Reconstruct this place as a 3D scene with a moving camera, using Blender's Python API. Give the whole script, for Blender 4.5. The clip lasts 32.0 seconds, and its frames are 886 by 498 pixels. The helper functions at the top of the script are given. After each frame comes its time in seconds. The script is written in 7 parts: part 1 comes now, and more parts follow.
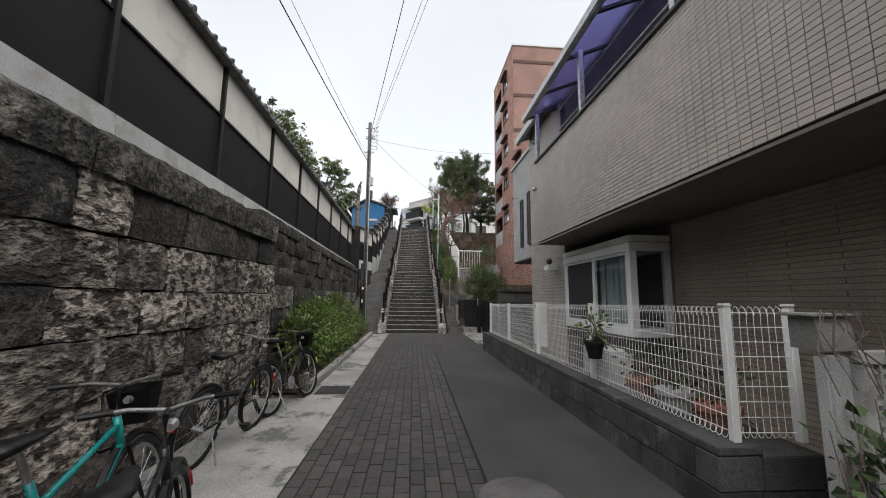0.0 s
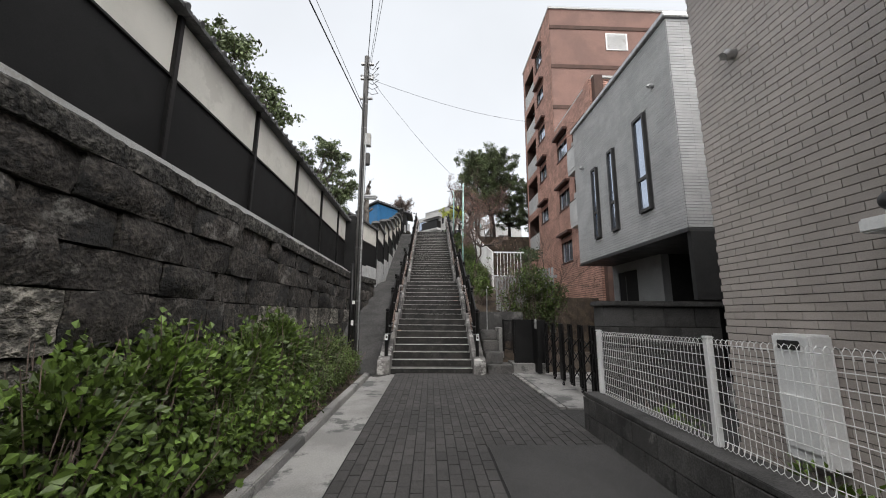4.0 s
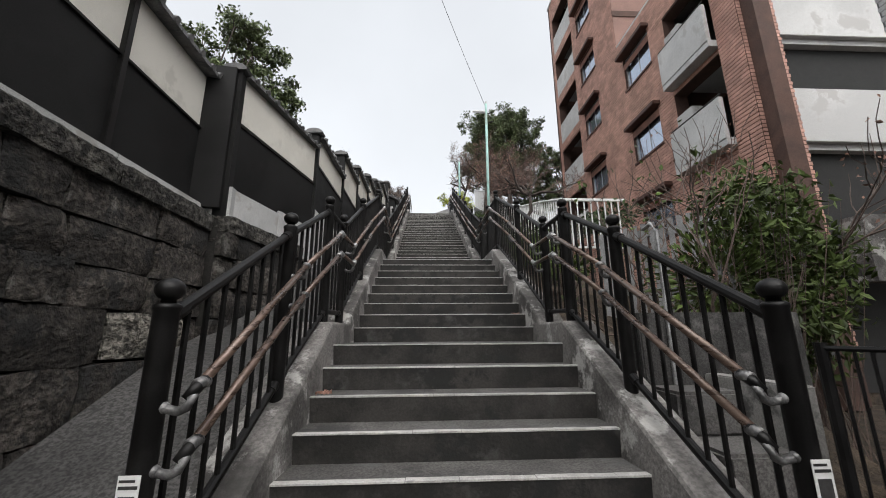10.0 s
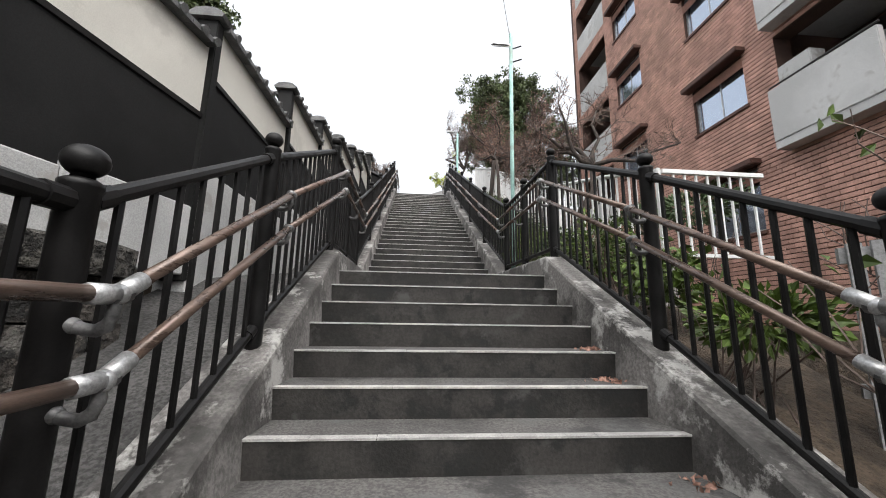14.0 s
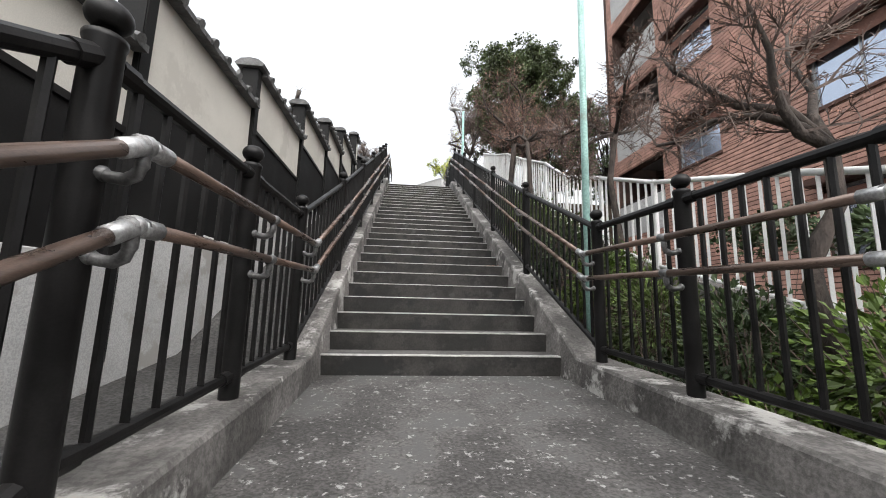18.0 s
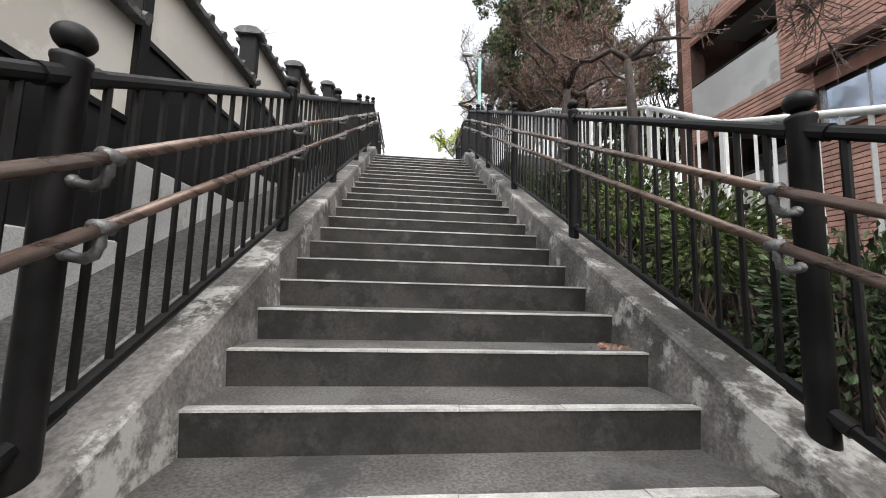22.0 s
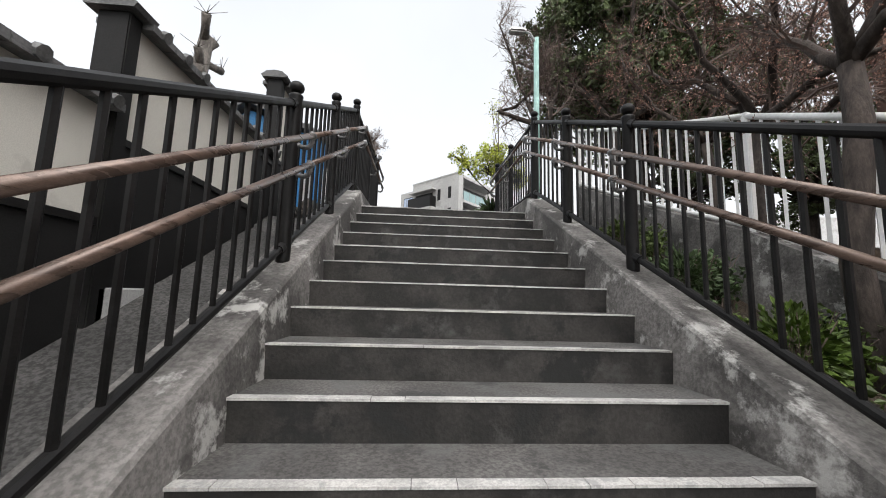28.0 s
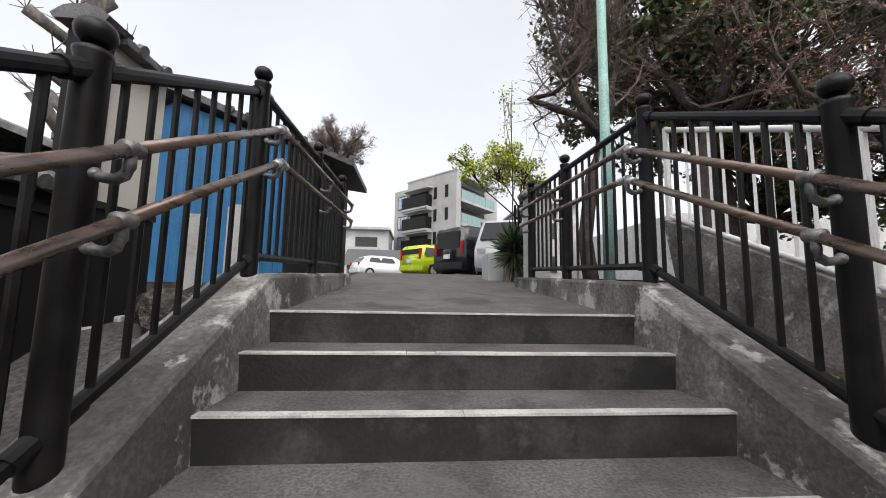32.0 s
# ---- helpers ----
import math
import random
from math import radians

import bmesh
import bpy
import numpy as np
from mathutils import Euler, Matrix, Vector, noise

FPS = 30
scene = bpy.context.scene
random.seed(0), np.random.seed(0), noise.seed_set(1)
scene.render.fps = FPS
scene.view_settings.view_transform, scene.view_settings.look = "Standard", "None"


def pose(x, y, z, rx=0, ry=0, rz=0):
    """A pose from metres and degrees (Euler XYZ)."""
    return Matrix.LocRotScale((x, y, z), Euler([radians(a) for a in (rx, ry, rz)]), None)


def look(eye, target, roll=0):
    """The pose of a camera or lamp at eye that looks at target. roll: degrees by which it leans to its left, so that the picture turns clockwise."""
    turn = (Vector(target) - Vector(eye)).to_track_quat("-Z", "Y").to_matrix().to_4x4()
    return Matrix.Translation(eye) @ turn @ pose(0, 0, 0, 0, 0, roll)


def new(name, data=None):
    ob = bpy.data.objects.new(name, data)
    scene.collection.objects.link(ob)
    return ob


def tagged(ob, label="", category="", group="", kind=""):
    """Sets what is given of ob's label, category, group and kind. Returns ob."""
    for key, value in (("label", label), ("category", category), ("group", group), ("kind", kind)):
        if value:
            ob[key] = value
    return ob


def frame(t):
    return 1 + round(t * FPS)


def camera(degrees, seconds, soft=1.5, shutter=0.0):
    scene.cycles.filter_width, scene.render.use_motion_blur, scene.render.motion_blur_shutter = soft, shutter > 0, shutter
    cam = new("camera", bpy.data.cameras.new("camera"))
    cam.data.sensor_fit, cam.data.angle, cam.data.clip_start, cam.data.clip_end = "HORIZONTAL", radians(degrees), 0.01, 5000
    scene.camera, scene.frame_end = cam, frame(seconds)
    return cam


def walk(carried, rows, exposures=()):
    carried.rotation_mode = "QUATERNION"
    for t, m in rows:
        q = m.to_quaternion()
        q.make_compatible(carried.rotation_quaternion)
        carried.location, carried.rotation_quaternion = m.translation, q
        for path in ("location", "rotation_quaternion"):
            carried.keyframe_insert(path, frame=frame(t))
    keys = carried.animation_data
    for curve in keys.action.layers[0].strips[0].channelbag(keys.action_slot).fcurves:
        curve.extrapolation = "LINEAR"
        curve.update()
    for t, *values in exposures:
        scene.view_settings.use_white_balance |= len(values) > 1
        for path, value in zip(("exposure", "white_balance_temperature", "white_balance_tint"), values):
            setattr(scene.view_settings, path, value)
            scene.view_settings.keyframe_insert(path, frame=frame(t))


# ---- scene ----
cam = camera(100.5, 32.0, soft=1.0)
PATH = [
    (0, 0.006, 1.437, 1.401, 97.55, -0.66, -4.55),
    (0.5, 0.025, 2.122, 1.423, 97.91, -0.51, -3.17),
    (1, 0.033, 2.797, 1.425, 97.87, -0.49, -2.21),
    (1.5, 0.063, 3.500, 1.423, 97.92, -0.48, -1.51),
    (2, 0.064, 4.177, 1.419, 97.77, -0.59, -1.23),
    (2.5, 0.103, 4.863, 1.441, 97.87, -0.91, -1.18),
    (3, -0.009, 5.504, 1.458, 97.98, -0.64, -1.71),
    (3.5, -0.055, 6.151, 1.454, 99.28, -0.47, -1.81),
    (5.5, -0.116, 8.991, 1.457, 100.77, -0.26, -2.22),
    (6, -0.141, 9.714, 1.452, 101.16, -0.21, -2.08),
    (6.5, -0.125, 10.414, 1.451, 101.44, -0.07, -2.10),
    (7, -0.189, 11.120, 1.449, 101.73, -0.01, -2.12),
    (7.5, -0.206, 11.790, 1.447, 102.09, 0.05, -2.19),
    (8, -0.265, 12.502, 1.434, 102.44, 0.07, -2.35),
    (8.5, -0.234, 13.195, 1.409, 102.57, 0.26, -2.29),
    (9, -0.204, 13.913, 1.402, 102.64, 0.40, -2.38),
    (9.5, -0.214, 14.555, 1.384, 102.82, 0.33, -2.46),
    (10, -0.233, 15.184, 1.403, 102.90, 0.38, -2.57),
    (10.5, -0.256, 15.756, 1.416, 102.81, 0.48, -2.57),
    (11, -0.259, 16.343, 1.446, 102.77, 0.28, -2.89),
    (11.5, -0.288, 16.822, 1.584, 102.55, 0.14, -3.18),
    (12, -0.269, 17.154, 1.720, 102.49, -0.01, -3.23),
    (12.5, -0.326, 17.469, 1.852, 102.51, -0.28, -3.74),
    (13, -0.314, 17.756, 2.006, 102.25, -0.53, -4.40),
    (13.5, -0.362, 18.050, 2.189, 101.56, -0.73, -4.75),
    (15.5, -0.243, 19.474, 2.681, 97.80, -1.06, -5.06),
    (16, -0.251, 19.931, 2.854, 97.79, -1.30, -4.81),
    (16.5, -0.258, 20.284, 3.034, 97.81, -1.36, -5.08),
    (17, -0.315, 20.578, 3.192, 97.73, -1.26, -5.29),
    (17.5, -0.349, 20.876, 3.334, 98.03, -1.51, -5.58),
    (18, -0.413, 21.172, 3.455, 98.50, -1.32, -5.97),
    (18.5, -0.355, 21.451, 3.606, 97.99, -1.38, -5.94),
    (19, -0.406, 21.771, 3.751, 97.75, -1.45, -6.19),
    (19.5, -0.340, 22.105, 3.912, 97.31, -1.48, -6.47),
    (20, -0.298, 22.485, 3.956, 97.47, -1.10, -5.65),
    (20.5, -0.238, 22.912, 4.091, 96.95, -1.14, -4.59),
    (21, -0.199, 23.548, 4.181, 95.45, -1.37, -4.90),
    (21.5, -0.271, 24.101, 4.261, 95.47, -1.54, -5.39),
    (22, -0.267, 24.637, 4.351, 95.81, -1.55, -5.66),
    (22.5, -0.282, 25.105, 4.573, 95.70, -1.61, -5.57),
    (23, -0.290, 25.429, 4.737, 95.70, -1.45, -5.58),
    (23.5, -0.344, 25.781, 4.917, 95.83, -1.42, -5.55),
    (24, -0.292, 26.082, 5.064, 96.27, -1.34, -5.34),
    (24.5, -0.320, 26.434, 5.213, 96.43, -1.29, -5.18),
    (25, -0.312, 26.752, 5.358, 96.70, -1.28, -5.10),
    (25.5, -0.368, 27.095, 5.527, 97.56, -1.36, -5.06),
    (27.5, -0.359, 28.356, 6.140, 97.79, -1.45, -3.87),
    (28, -0.362, 28.636, 6.329, 97.22, -1.61, -4.09),
    (28.5, -0.300, 28.950, 6.490, 97.01, -1.74, -4.11),
    (29, -0.357, 29.229, 6.650, 96.83, -1.44, -4.22),
    (29.5, -0.303, 29.538, 6.797, 96.74, -1.42, -4.44),
    (30, -0.309, 29.866, 6.977, 96.59, -1.31, -4.52),
    (30.5, -0.271, 30.166, 7.096, 96.53, -1.27, -4.66),
    (31, -0.296, 30.494, 7.240, 96.56, -1.16, -4.76),
    (31.5, -0.295, 30.794, 7.385, 96.54, -1.14, -4.73),
    (32, -0.311, 31.126, 7.563, 96.32, -1.04, -4.60),
]
EXPOSURE = [(0, 1.45), (5, 1.42), (8.5, 1.29), (12, 1.62), (16, 1.86), (20, 1.82), (24, 1.8), (28, 1.55), (32, 1.42)]
walk(cam, [(t, pose(*p)) for t, *p in PATH], EXPOSURE)

# ---- light: an overcast winter sky, a wide weak sun behind the clouds ----
world = bpy.data.worlds.new("overcast")
scene.world = world
world.use_nodes = True
wn, wl = world.node_tree.nodes, world.node_tree.links
wn.clear()
sky = wn.new("ShaderNodeTexSky")
sky.sky_type, sky.sun_disc = "NISHITA", False
sky.sun_elevation, sky.sun_rotation = radians(48), radians(150)
sky.air_density, sky.dust_density, sky.ozone_density = 1.0, 6.0, 1.0
haze = wn.new("ShaderNodeHueSaturation")
haze.inputs["Saturation"].default_value = 0.22
clouds = wn.new("ShaderNodeTexNoise")
clouds.inputs["Scale"].default_value, clouds.inputs["Detail"].default_value = 2.2, 5
cloud_mix = wn.new("ShaderNodeMix")
cloud_mix.data_type, cloud_mix.blend_type = "RGBA", "MULTIPLY"
cloud_ramp = wn.new("ShaderNodeMapRange")
cloud_ramp.inputs["To Min"].default_value, cloud_ramp.inputs["To Max"].default_value = 0.86, 1.12
bg = wn.new("ShaderNodeBackground")
bg.inputs["Strength"].default_value = 0.15
wout = wn.new("ShaderNodeOutputWorld")
wl.new(sky.outputs[0], haze.inputs["Color"])
wl.new(clouds.outputs["Fac"], cloud_ramp.inputs["Value"])
cloud_mix.inputs["Factor"].default_value = 1.0
veil = wn.new("ShaderNodeMix")
veil.data_type = "RGBA"
veil.inputs["Factor"].default_value = 0.6
veil.inputs["B"].default_value = (2.25, 2.33, 2.42, 1)
wl.new(haze.outputs[0], veil.inputs["A"])
wl.new(veil.outputs["Result"], cloud_mix.inputs["A"])
wl.new(cloud_ramp.outputs[0], cloud_mix.inputs["B"])
wl.new(cloud_mix.outputs["Result"], bg.inputs["Color"])
wl.new(bg.outputs[0], wout.inputs["Surface"])
sun = new("sun", bpy.data.lights.new("sun", "SUN"))
sun.data.energy, sun.data.angle, sun.data.color = 0.5, radians(40), (1.0, 0.97, 0.93)
sun.matrix_world = look((0, 0, 60), (20, 34, 0))


# ---- materials ----
def mat(name, col, rough=0.8, metal=0.0, var=0.2, scale=3.0, fine=60.0, fvar=0.15, bump=0.3, depth=0.01,
        stain=None, stain_at=0.62, stain_scale=1.4, rnd=0.0, stretch=(1, 1, 1), spec=0.4, island=0.0,
        stain2=None, stain2_at=0.6, stain2_scale=4.0, pit_shade=0.0, soft=0.05):
    """A surface with broad patches, fine grain, optional stains and a slight change from piece to piece."""
    m = bpy.data.materials.new(name)
    m.use_nodes = True
    n, l = m.node_tree.nodes, m.node_tree.links
    b = n["Principled BSDF"]
    b.inputs["Metallic"].default_value = metal
    b.inputs["Specular IOR Level"].default_value = spec
    tc = n.new("ShaderNodeNewGeometry")
    mp = n.new("ShaderNodeMapping")
    mp.inputs["Scale"].default_value = stretch
    l.new(tc.outputs["Position"], mp.inputs["Vector"])
    info = n.new("ShaderNodeObjectInfo")
    shift = n.new("ShaderNodeVectorMath")
    shift.operation = "MULTIPLY_ADD"
    shift.inputs[1].default_value = (17.3, 9.1, 23.7)
    l.new(info.outputs["Random"], shift.inputs[0])
    l.new(mp.outputs["Vector"], shift.inputs[2])

    def noise_of(sc, detail=5.0, rg=0.6):
        t = n.new("ShaderNodeTexNoise")
        t.inputs["Scale"].default_value, t.inputs["Detail"].default_value, t.inputs["Roughness"].default_value = sc, detail, rg
        l.new(shift.outputs[0], t.inputs["Vector"])
        return t.outputs["Fac"]

    def ramp(src, a, c, lo, hi):
        r = n.new("ShaderNodeMapRange")
        r.inputs["From Min"].default_value, r.inputs["From Max"].default_value = a, c
        r.inputs["To Min"].default_value, r.inputs["To Max"].default_value = lo, hi
        l.new(src, r.inputs["Value"])
        return r.outputs[0]

    def mix(kind, fac, a, c):
        x = n.new("ShaderNodeMix")
        x.data_type, x.blend_type = "RGBA", kind
        for key, v in (("Factor", fac), ("A", a), ("B", c)):
            if hasattr(v, "is_output"):
                l.new(v, x.inputs[key])
            elif key == "Factor":
                x.inputs[key].default_value = v
            else:
                x.inputs[key].default_value = (*v[:3], 1)
        return x.outputs["Result"]

    broad, grain = noise_of(scale), noise_of(fine, 3.0)
    c = mix("MULTIPLY", 1.0, col, ramp(broad, 0.42, 0.58, 1 - var, 1 + var))
    c = mix("MULTIPLY", 1.0, c, ramp(grain, 0.4, 0.6, 1 - fvar, 1 + fvar))
    # hollows by colour alone: noise paints their shade, the bump lacks them
    if pit_shade:
        c = mix("MULTIPLY", 1.0, c, ramp(noise_of(fine * 0.7, 2.0), 0.42, 0.5, 1 - pit_shade, 1.0))
    if stain:
        s = noise_of(stain_scale, 7.0, 0.68)
        lo = 0.5 + (stain_at - 0.5) * 0.4
        c = mix("MIX", ramp(s, lo, lo + soft, 0.0, 0.92), c, stain)
    if stain2:
        s = noise_of(stain2_scale, 8.0, 0.72)
        lo = 0.5 + (stain2_at - 0.5) * 0.4
        c = mix("MIX", ramp(s, lo, lo + soft * 0.6, 0.0, 0.9), c, stain2)
    if rnd or island:
        h = n.new("ShaderNodeHueSaturation")
        src = info.outputs["Random"]
        if island:
            src = n.new("ShaderNodeNewGeometry").outputs["Random Per Island"]
        l.new(ramp(src, 0, 1, 1 - max(rnd, island), 1 + max(rnd, island)), h.inputs["Value"])
        l.new(c, h.inputs["Color"])
        c = h.outputs["Color"]
    l.new(c, b.inputs["Base Color"])
    l.new(ramp(broad, 0.3, 0.7, max(rough - 0.1, 0.02), min(rough + 0.1, 1.0)), b.inputs["Roughness"])
    if bump:
        bp = n.new("ShaderNodeBump")
        bp.inputs["Strength"].default_value, bp.inputs["Distance"].default_value = bump, depth
        l.new(grain, bp.inputs["Height"])
        bp2 = n.new("ShaderNodeBump")
        bp2.inputs["Strength"].default_value, bp2.inputs["Distance"].default_value = bump, depth * 3
        l.new(broad, bp2.inputs["Height"])
        l.new(bp.outputs["Normal"], bp2.inputs["Normal"])
        l.new(bp2.outputs["Normal"], b.inputs["Normal"])
    return m


def glass_mat(name, tint=(0.8, 0.9, 0.95), rough=0.03):
    m = bpy.data.materials.new(name)
    m.use_nodes = True
    b = m.node_tree.nodes["Principled BSDF"]
    b.inputs["Base Color"].default_value = (*tint, 1)
    b.inputs["Roughness"].default_value = rough
    b.inputs["Transmission Weight"].default_value = 1.0
    b.inputs["IOR"].default_value = 1.45
    return m


STEP = mat("step_concrete", (0.092, 0.0875, 0.084), 0.85, var=0.22, scale=2.6, fine=70, fvar=0.3, bump=0.35, stain=(0.115, 0.114, 0.112), stain_at=0.58, stain_scale=2.5, stain2=(0.04, 0.039, 0.0385), stain2_at=0.6, stain2_scale=2, soft=0.14)
LANDING = mat("pebbly_concrete", (0.075, 0.0715, 0.069), 0.85, var=0.3, scale=2, fine=60, fvar=0.35, bump=0.5, stain=(0.09, 0.089, 0.087), stain_at=0.6, stain_scale=2, stain2=(0.34, 0.335, 0.325), stain2_at=0.72, stain2_scale=22)
# much darker than STEP: the risers' shade is put into the colour
RISER = mat("shaded_riser_concrete", (0.026, 0.0238, 0.0222), 0.8, var=0.45, scale=3.0, fine=60, bump=0.25, stain=(0.06, 0.058, 0.056), stain_at=0.66, stain_scale=4, stain2=(0.012, 0.012, 0.012), stain2_at=0.58, stain2_scale=2.5, soft=0.12)
NOSING = mat("nosing_strip", (0.42, 0.41, 0.395), 0.6, var=0.15, scale=6, fine=120, bump=0.2, stain=(0.3, 0.297, 0.29), stain_at=0.66, stain_scale=9, rnd=0.12)
KERB = mat("kerb_concrete", (0.135, 0.128, 0.122), 0.85, var=0.45, scale=1.6, fine=45, fvar=0.22, bump=0.45, stain=(0.05, 0.0475, 0.045), stain_at=0.56, stain_scale=1.7, stain2=(0.46, 0.45, 0.43), stain2_at=0.6, stain2_scale=2.6, soft=0.11)
RAMP = mat("ramp_concrete", (0.056, 0.0545, 0.053), 0.9, var=0.25, scale=1.6, fine=45, fvar=0.4, bump=0.6, depth=0.012)
SLAB = mat("slab_concrete", (0.25, 0.242, 0.232), 0.85, var=0.18, scale=1.2, fine=80, bump=0.25, stain=(0.09, 0.089, 0.087), stain_at=0.58, stain_scale=1.6)
PAVER = mat("paver", (0.05, 0.047, 0.045), 0.85, var=0.2, scale=1.5, fine=90, fvar=0.25, bump=0.4, rnd=0.16)
PAVERS = mat("pavers_joined", (0.05, 0.047, 0.045), 0.85, var=0.2, scale=1.5, fine=90, fvar=0.25, bump=0.4, island=0.16)
JOINT = mat("joint_sand", (0.012, 0.0115, 0.011), 0.95, var=0.3, fine=120, bump=0.4)
ASPHALT = mat("asphalt", (0.046, 0.0445, 0.043), 0.9, var=0.2, scale=0.8, fine=150, fvar=0.35, bump=0.5)
SOIL = mat("soil", (0.06, 0.045, 0.032), 0.95, var=0.35, scale=4, fine=40, bump=0.8, depth=0.03)
BLACK = mat("black_paint", (0.008, 0.0075, 0.0075), 0.45, var=0.3, scale=8, fine=150, bump=0.12, depth=0.003, spec=0.25)
BRONZE = mat("brown_handrail", (0.125, 0.085, 0.067), 0.3, 0.3, var=0.3, scale=3, fine=90, bump=0.08, depth=0.002, stretch=(8, 1, 8), spec=0.6)
STEEL = mat("galvanised_steel", (0.42, 0.42, 0.42), 0.4, 0.7, var=0.2, scale=14, fine=120, bump=0.1, depth=0.003)
TUFF = mat("rough_tuff_stone", (0.25, 0.222, 0.195), 0.95, var=0.28, scale=3.5, fine=21, fvar=0.5, bump=1.0, depth=0.05, stain=(0.04, 0.036, 0.032), stain_at=0.5, stain_scale=0.8, rnd=0.15, pit_shade=0.85, stretch=(1, 0.62, 1.05), soft=0.12)
DARKSTONE = mat("weathered_dark_stone", (0.058, 0.051, 0.045), 0.93, var=0.4, scale=4.0, fine=26, fvar=0.4, bump=0.9, depth=0.03, stain=(0.15, 0.142, 0.13), stain_at=0.7, stain_scale=2.2, rnd=0.35, stain2=(0.02, 0.02, 0.0195), stain2_at=0.56, stain2_scale=2.0, pit_shade=0.4)
PALESTONE = mat("pale_rough_stone", (0.21, 0.195, 0.168), 0.95, var=0.3, scale=4, fine=24, fvar=0.45, bump=1.0, depth=0.045, stain=(0.05, 0.047, 0.042), stain_at=0.6, stain_scale=1.6, rnd=0.2, pit_shade=0.7, stretch=(1, 0.7, 1), soft=0.1)
TOPSTONE = mat("blackened_coping_stone", (0.062, 0.058, 0.052), 0.95, var=0.35, scale=5, fine=24, fvar=0.5, bump=1.0, depth=0.04, stain=(0.19, 0.18, 0.155), stain_at=0.66, stain_scale=3.2, pit_shade=0.6, soft=0.1)
MORTAR = mat("dark_mortar", (0.018, 0.0165, 0.015), 0.95, var=0.3, scale=6, fine=60, bump=0.5)
PLASTER = mat("cream_plaster", (0.57, 0.55, 0.5), 0.9, var=0.06, scale=0.9, fine=160, fvar=0.06, bump=0.12, depth=0.004, stain=(0.5, 0.48, 0.435), stain_at=0.63, stain_scale=1.3)
BLACKPANEL = mat("black_panel", (0.0095, 0.0093, 0.0093), 0.65, spec=0.2, var=0.3, scale=1.5, fine=120, bump=0.1, depth=0.004)
FOOTING = mat("pale_concrete", (0.42, 0.42, 0.415), 0.85, var=0.1, scale=1.4, fine=110, bump=0.2, stain=(0.33, 0.32, 0.3), stain_at=0.63, stain_scale=2.2)
ROOFTILE = mat("grey_roof_tile", (0.1, 0.1, 0.1), 0.6, var=0.3, scale=6, fine=60, bump=0.3, rnd=0.25)
BEIGE = mat("beige_wall_tile", (0.39, 0.35, 0.318), 0.45, var=0.08, scale=1.0, fine=100, fvar=0.06, bump=0.08, depth=0.003, rnd=0.06)
BEIGES = mat("beige_wall_tiles", (0.39, 0.35, 0.318), 0.45, var=0.08, scale=1.0, fine=100, fvar=0.06, bump=0.08, depth=0.003, island=0.06)
BEIGEBASE = mat("tile_grout", (0.16, 0.145, 0.135), 0.9, var=0.15, bump=0.2)
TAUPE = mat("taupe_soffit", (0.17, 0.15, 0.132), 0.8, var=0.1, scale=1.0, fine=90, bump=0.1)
SIDEJOINT = mat("siding_joint", (0.14, 0.14, 0.14), 0.85, var=0.1, bump=0.1)
GREYSIDE = mat("light_grey_siding", (0.42, 0.42, 0.418), 0.75, var=0.08, scale=1.5, fine=70, fvar=0.12, bump=0.2)
BRICKS = mat("red_brown_bricks", (0.46, 0.268, 0.214), 0.75, var=0.15, scale=2.0, fine=60, bump=0.3, island=0.14)
BRICKBASE = mat("brick_joint", (0.085, 0.05, 0.04), 0.9, var=0.15, scale=2.0, bump=0.2)
WHITE = mat("white_paint", (0.72, 0.72, 0.71), 0.5, var=0.06, scale=2, fine=60, fvar=0.04, bump=0.05)
OFFWHITE = mat("white_concrete", (0.5, 0.5, 0.495), 0.8, var=0.1, scale=0.7, fine=80, bump=0.15, stain=(0.42, 0.41, 0.4), stain_at=0.66)
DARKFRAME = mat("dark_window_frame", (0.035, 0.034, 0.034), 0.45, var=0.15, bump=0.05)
# near-black in place of deep shade in rooms, recesses and the carport
INTERIOR = mat("shaded_interior", (0.02, 0.02, 0.02), 0.9, var=0.2, bump=0.0)
CURTAIN = mat("pale_curtain", (0.45, 0.45, 0.43), 0.9, var=0.12, scale=3, stretch=(1, 8, 0.3), bump=0.3)
BLOCK = mat("concrete_block", (0.063, 0.061, 0.059), 0.92, var=0.22, scale=2, fine=70, fvar=0.25, bump=0.5, stain=(0.028, 0.0275, 0.027), stain_at=0.58, stain_scale=1.8, rnd=0.1, stain2=(0.17, 0.165, 0.155), stain2_at=0.72, stain2_scale=1.6, soft=0.12)
TURQ = mat("pale_green_paint", (0.3, 0.48, 0.44), 0.5, var=0.12, scale=3, fine=60, bump=0.1, stain=(0.25, 0.32, 0.28), stain_at=0.66)
DULL = mat("dull_bracket_metal", (0.17, 0.168, 0.168), 0.5, 0.6, var=0.3, scale=12, fine=90, bump=0.2, depth=0.003)
MIRRORGLASS = mat("coated_window_glass", (0.42, 0.48, 0.58), 0.04, 0.8, var=0.03, scale=1.0, fine=5, fvar=0.0, bump=0.0)
UTILITY = mat("pole_concrete", (0.085, 0.082, 0.079), 0.85, var=0.2, scale=2, fine=60, bump=0.25)
BARK = mat("bark", (0.055, 0.044, 0.038), 0.95, var=0.35, scale=9, fine=50, bump=0.8, depth=0.01, stretch=(1, 1, 0.35))
TWIG = mat("twig", (0.14, 0.105, 0.09), 0.9, var=0.25, bump=0.1)
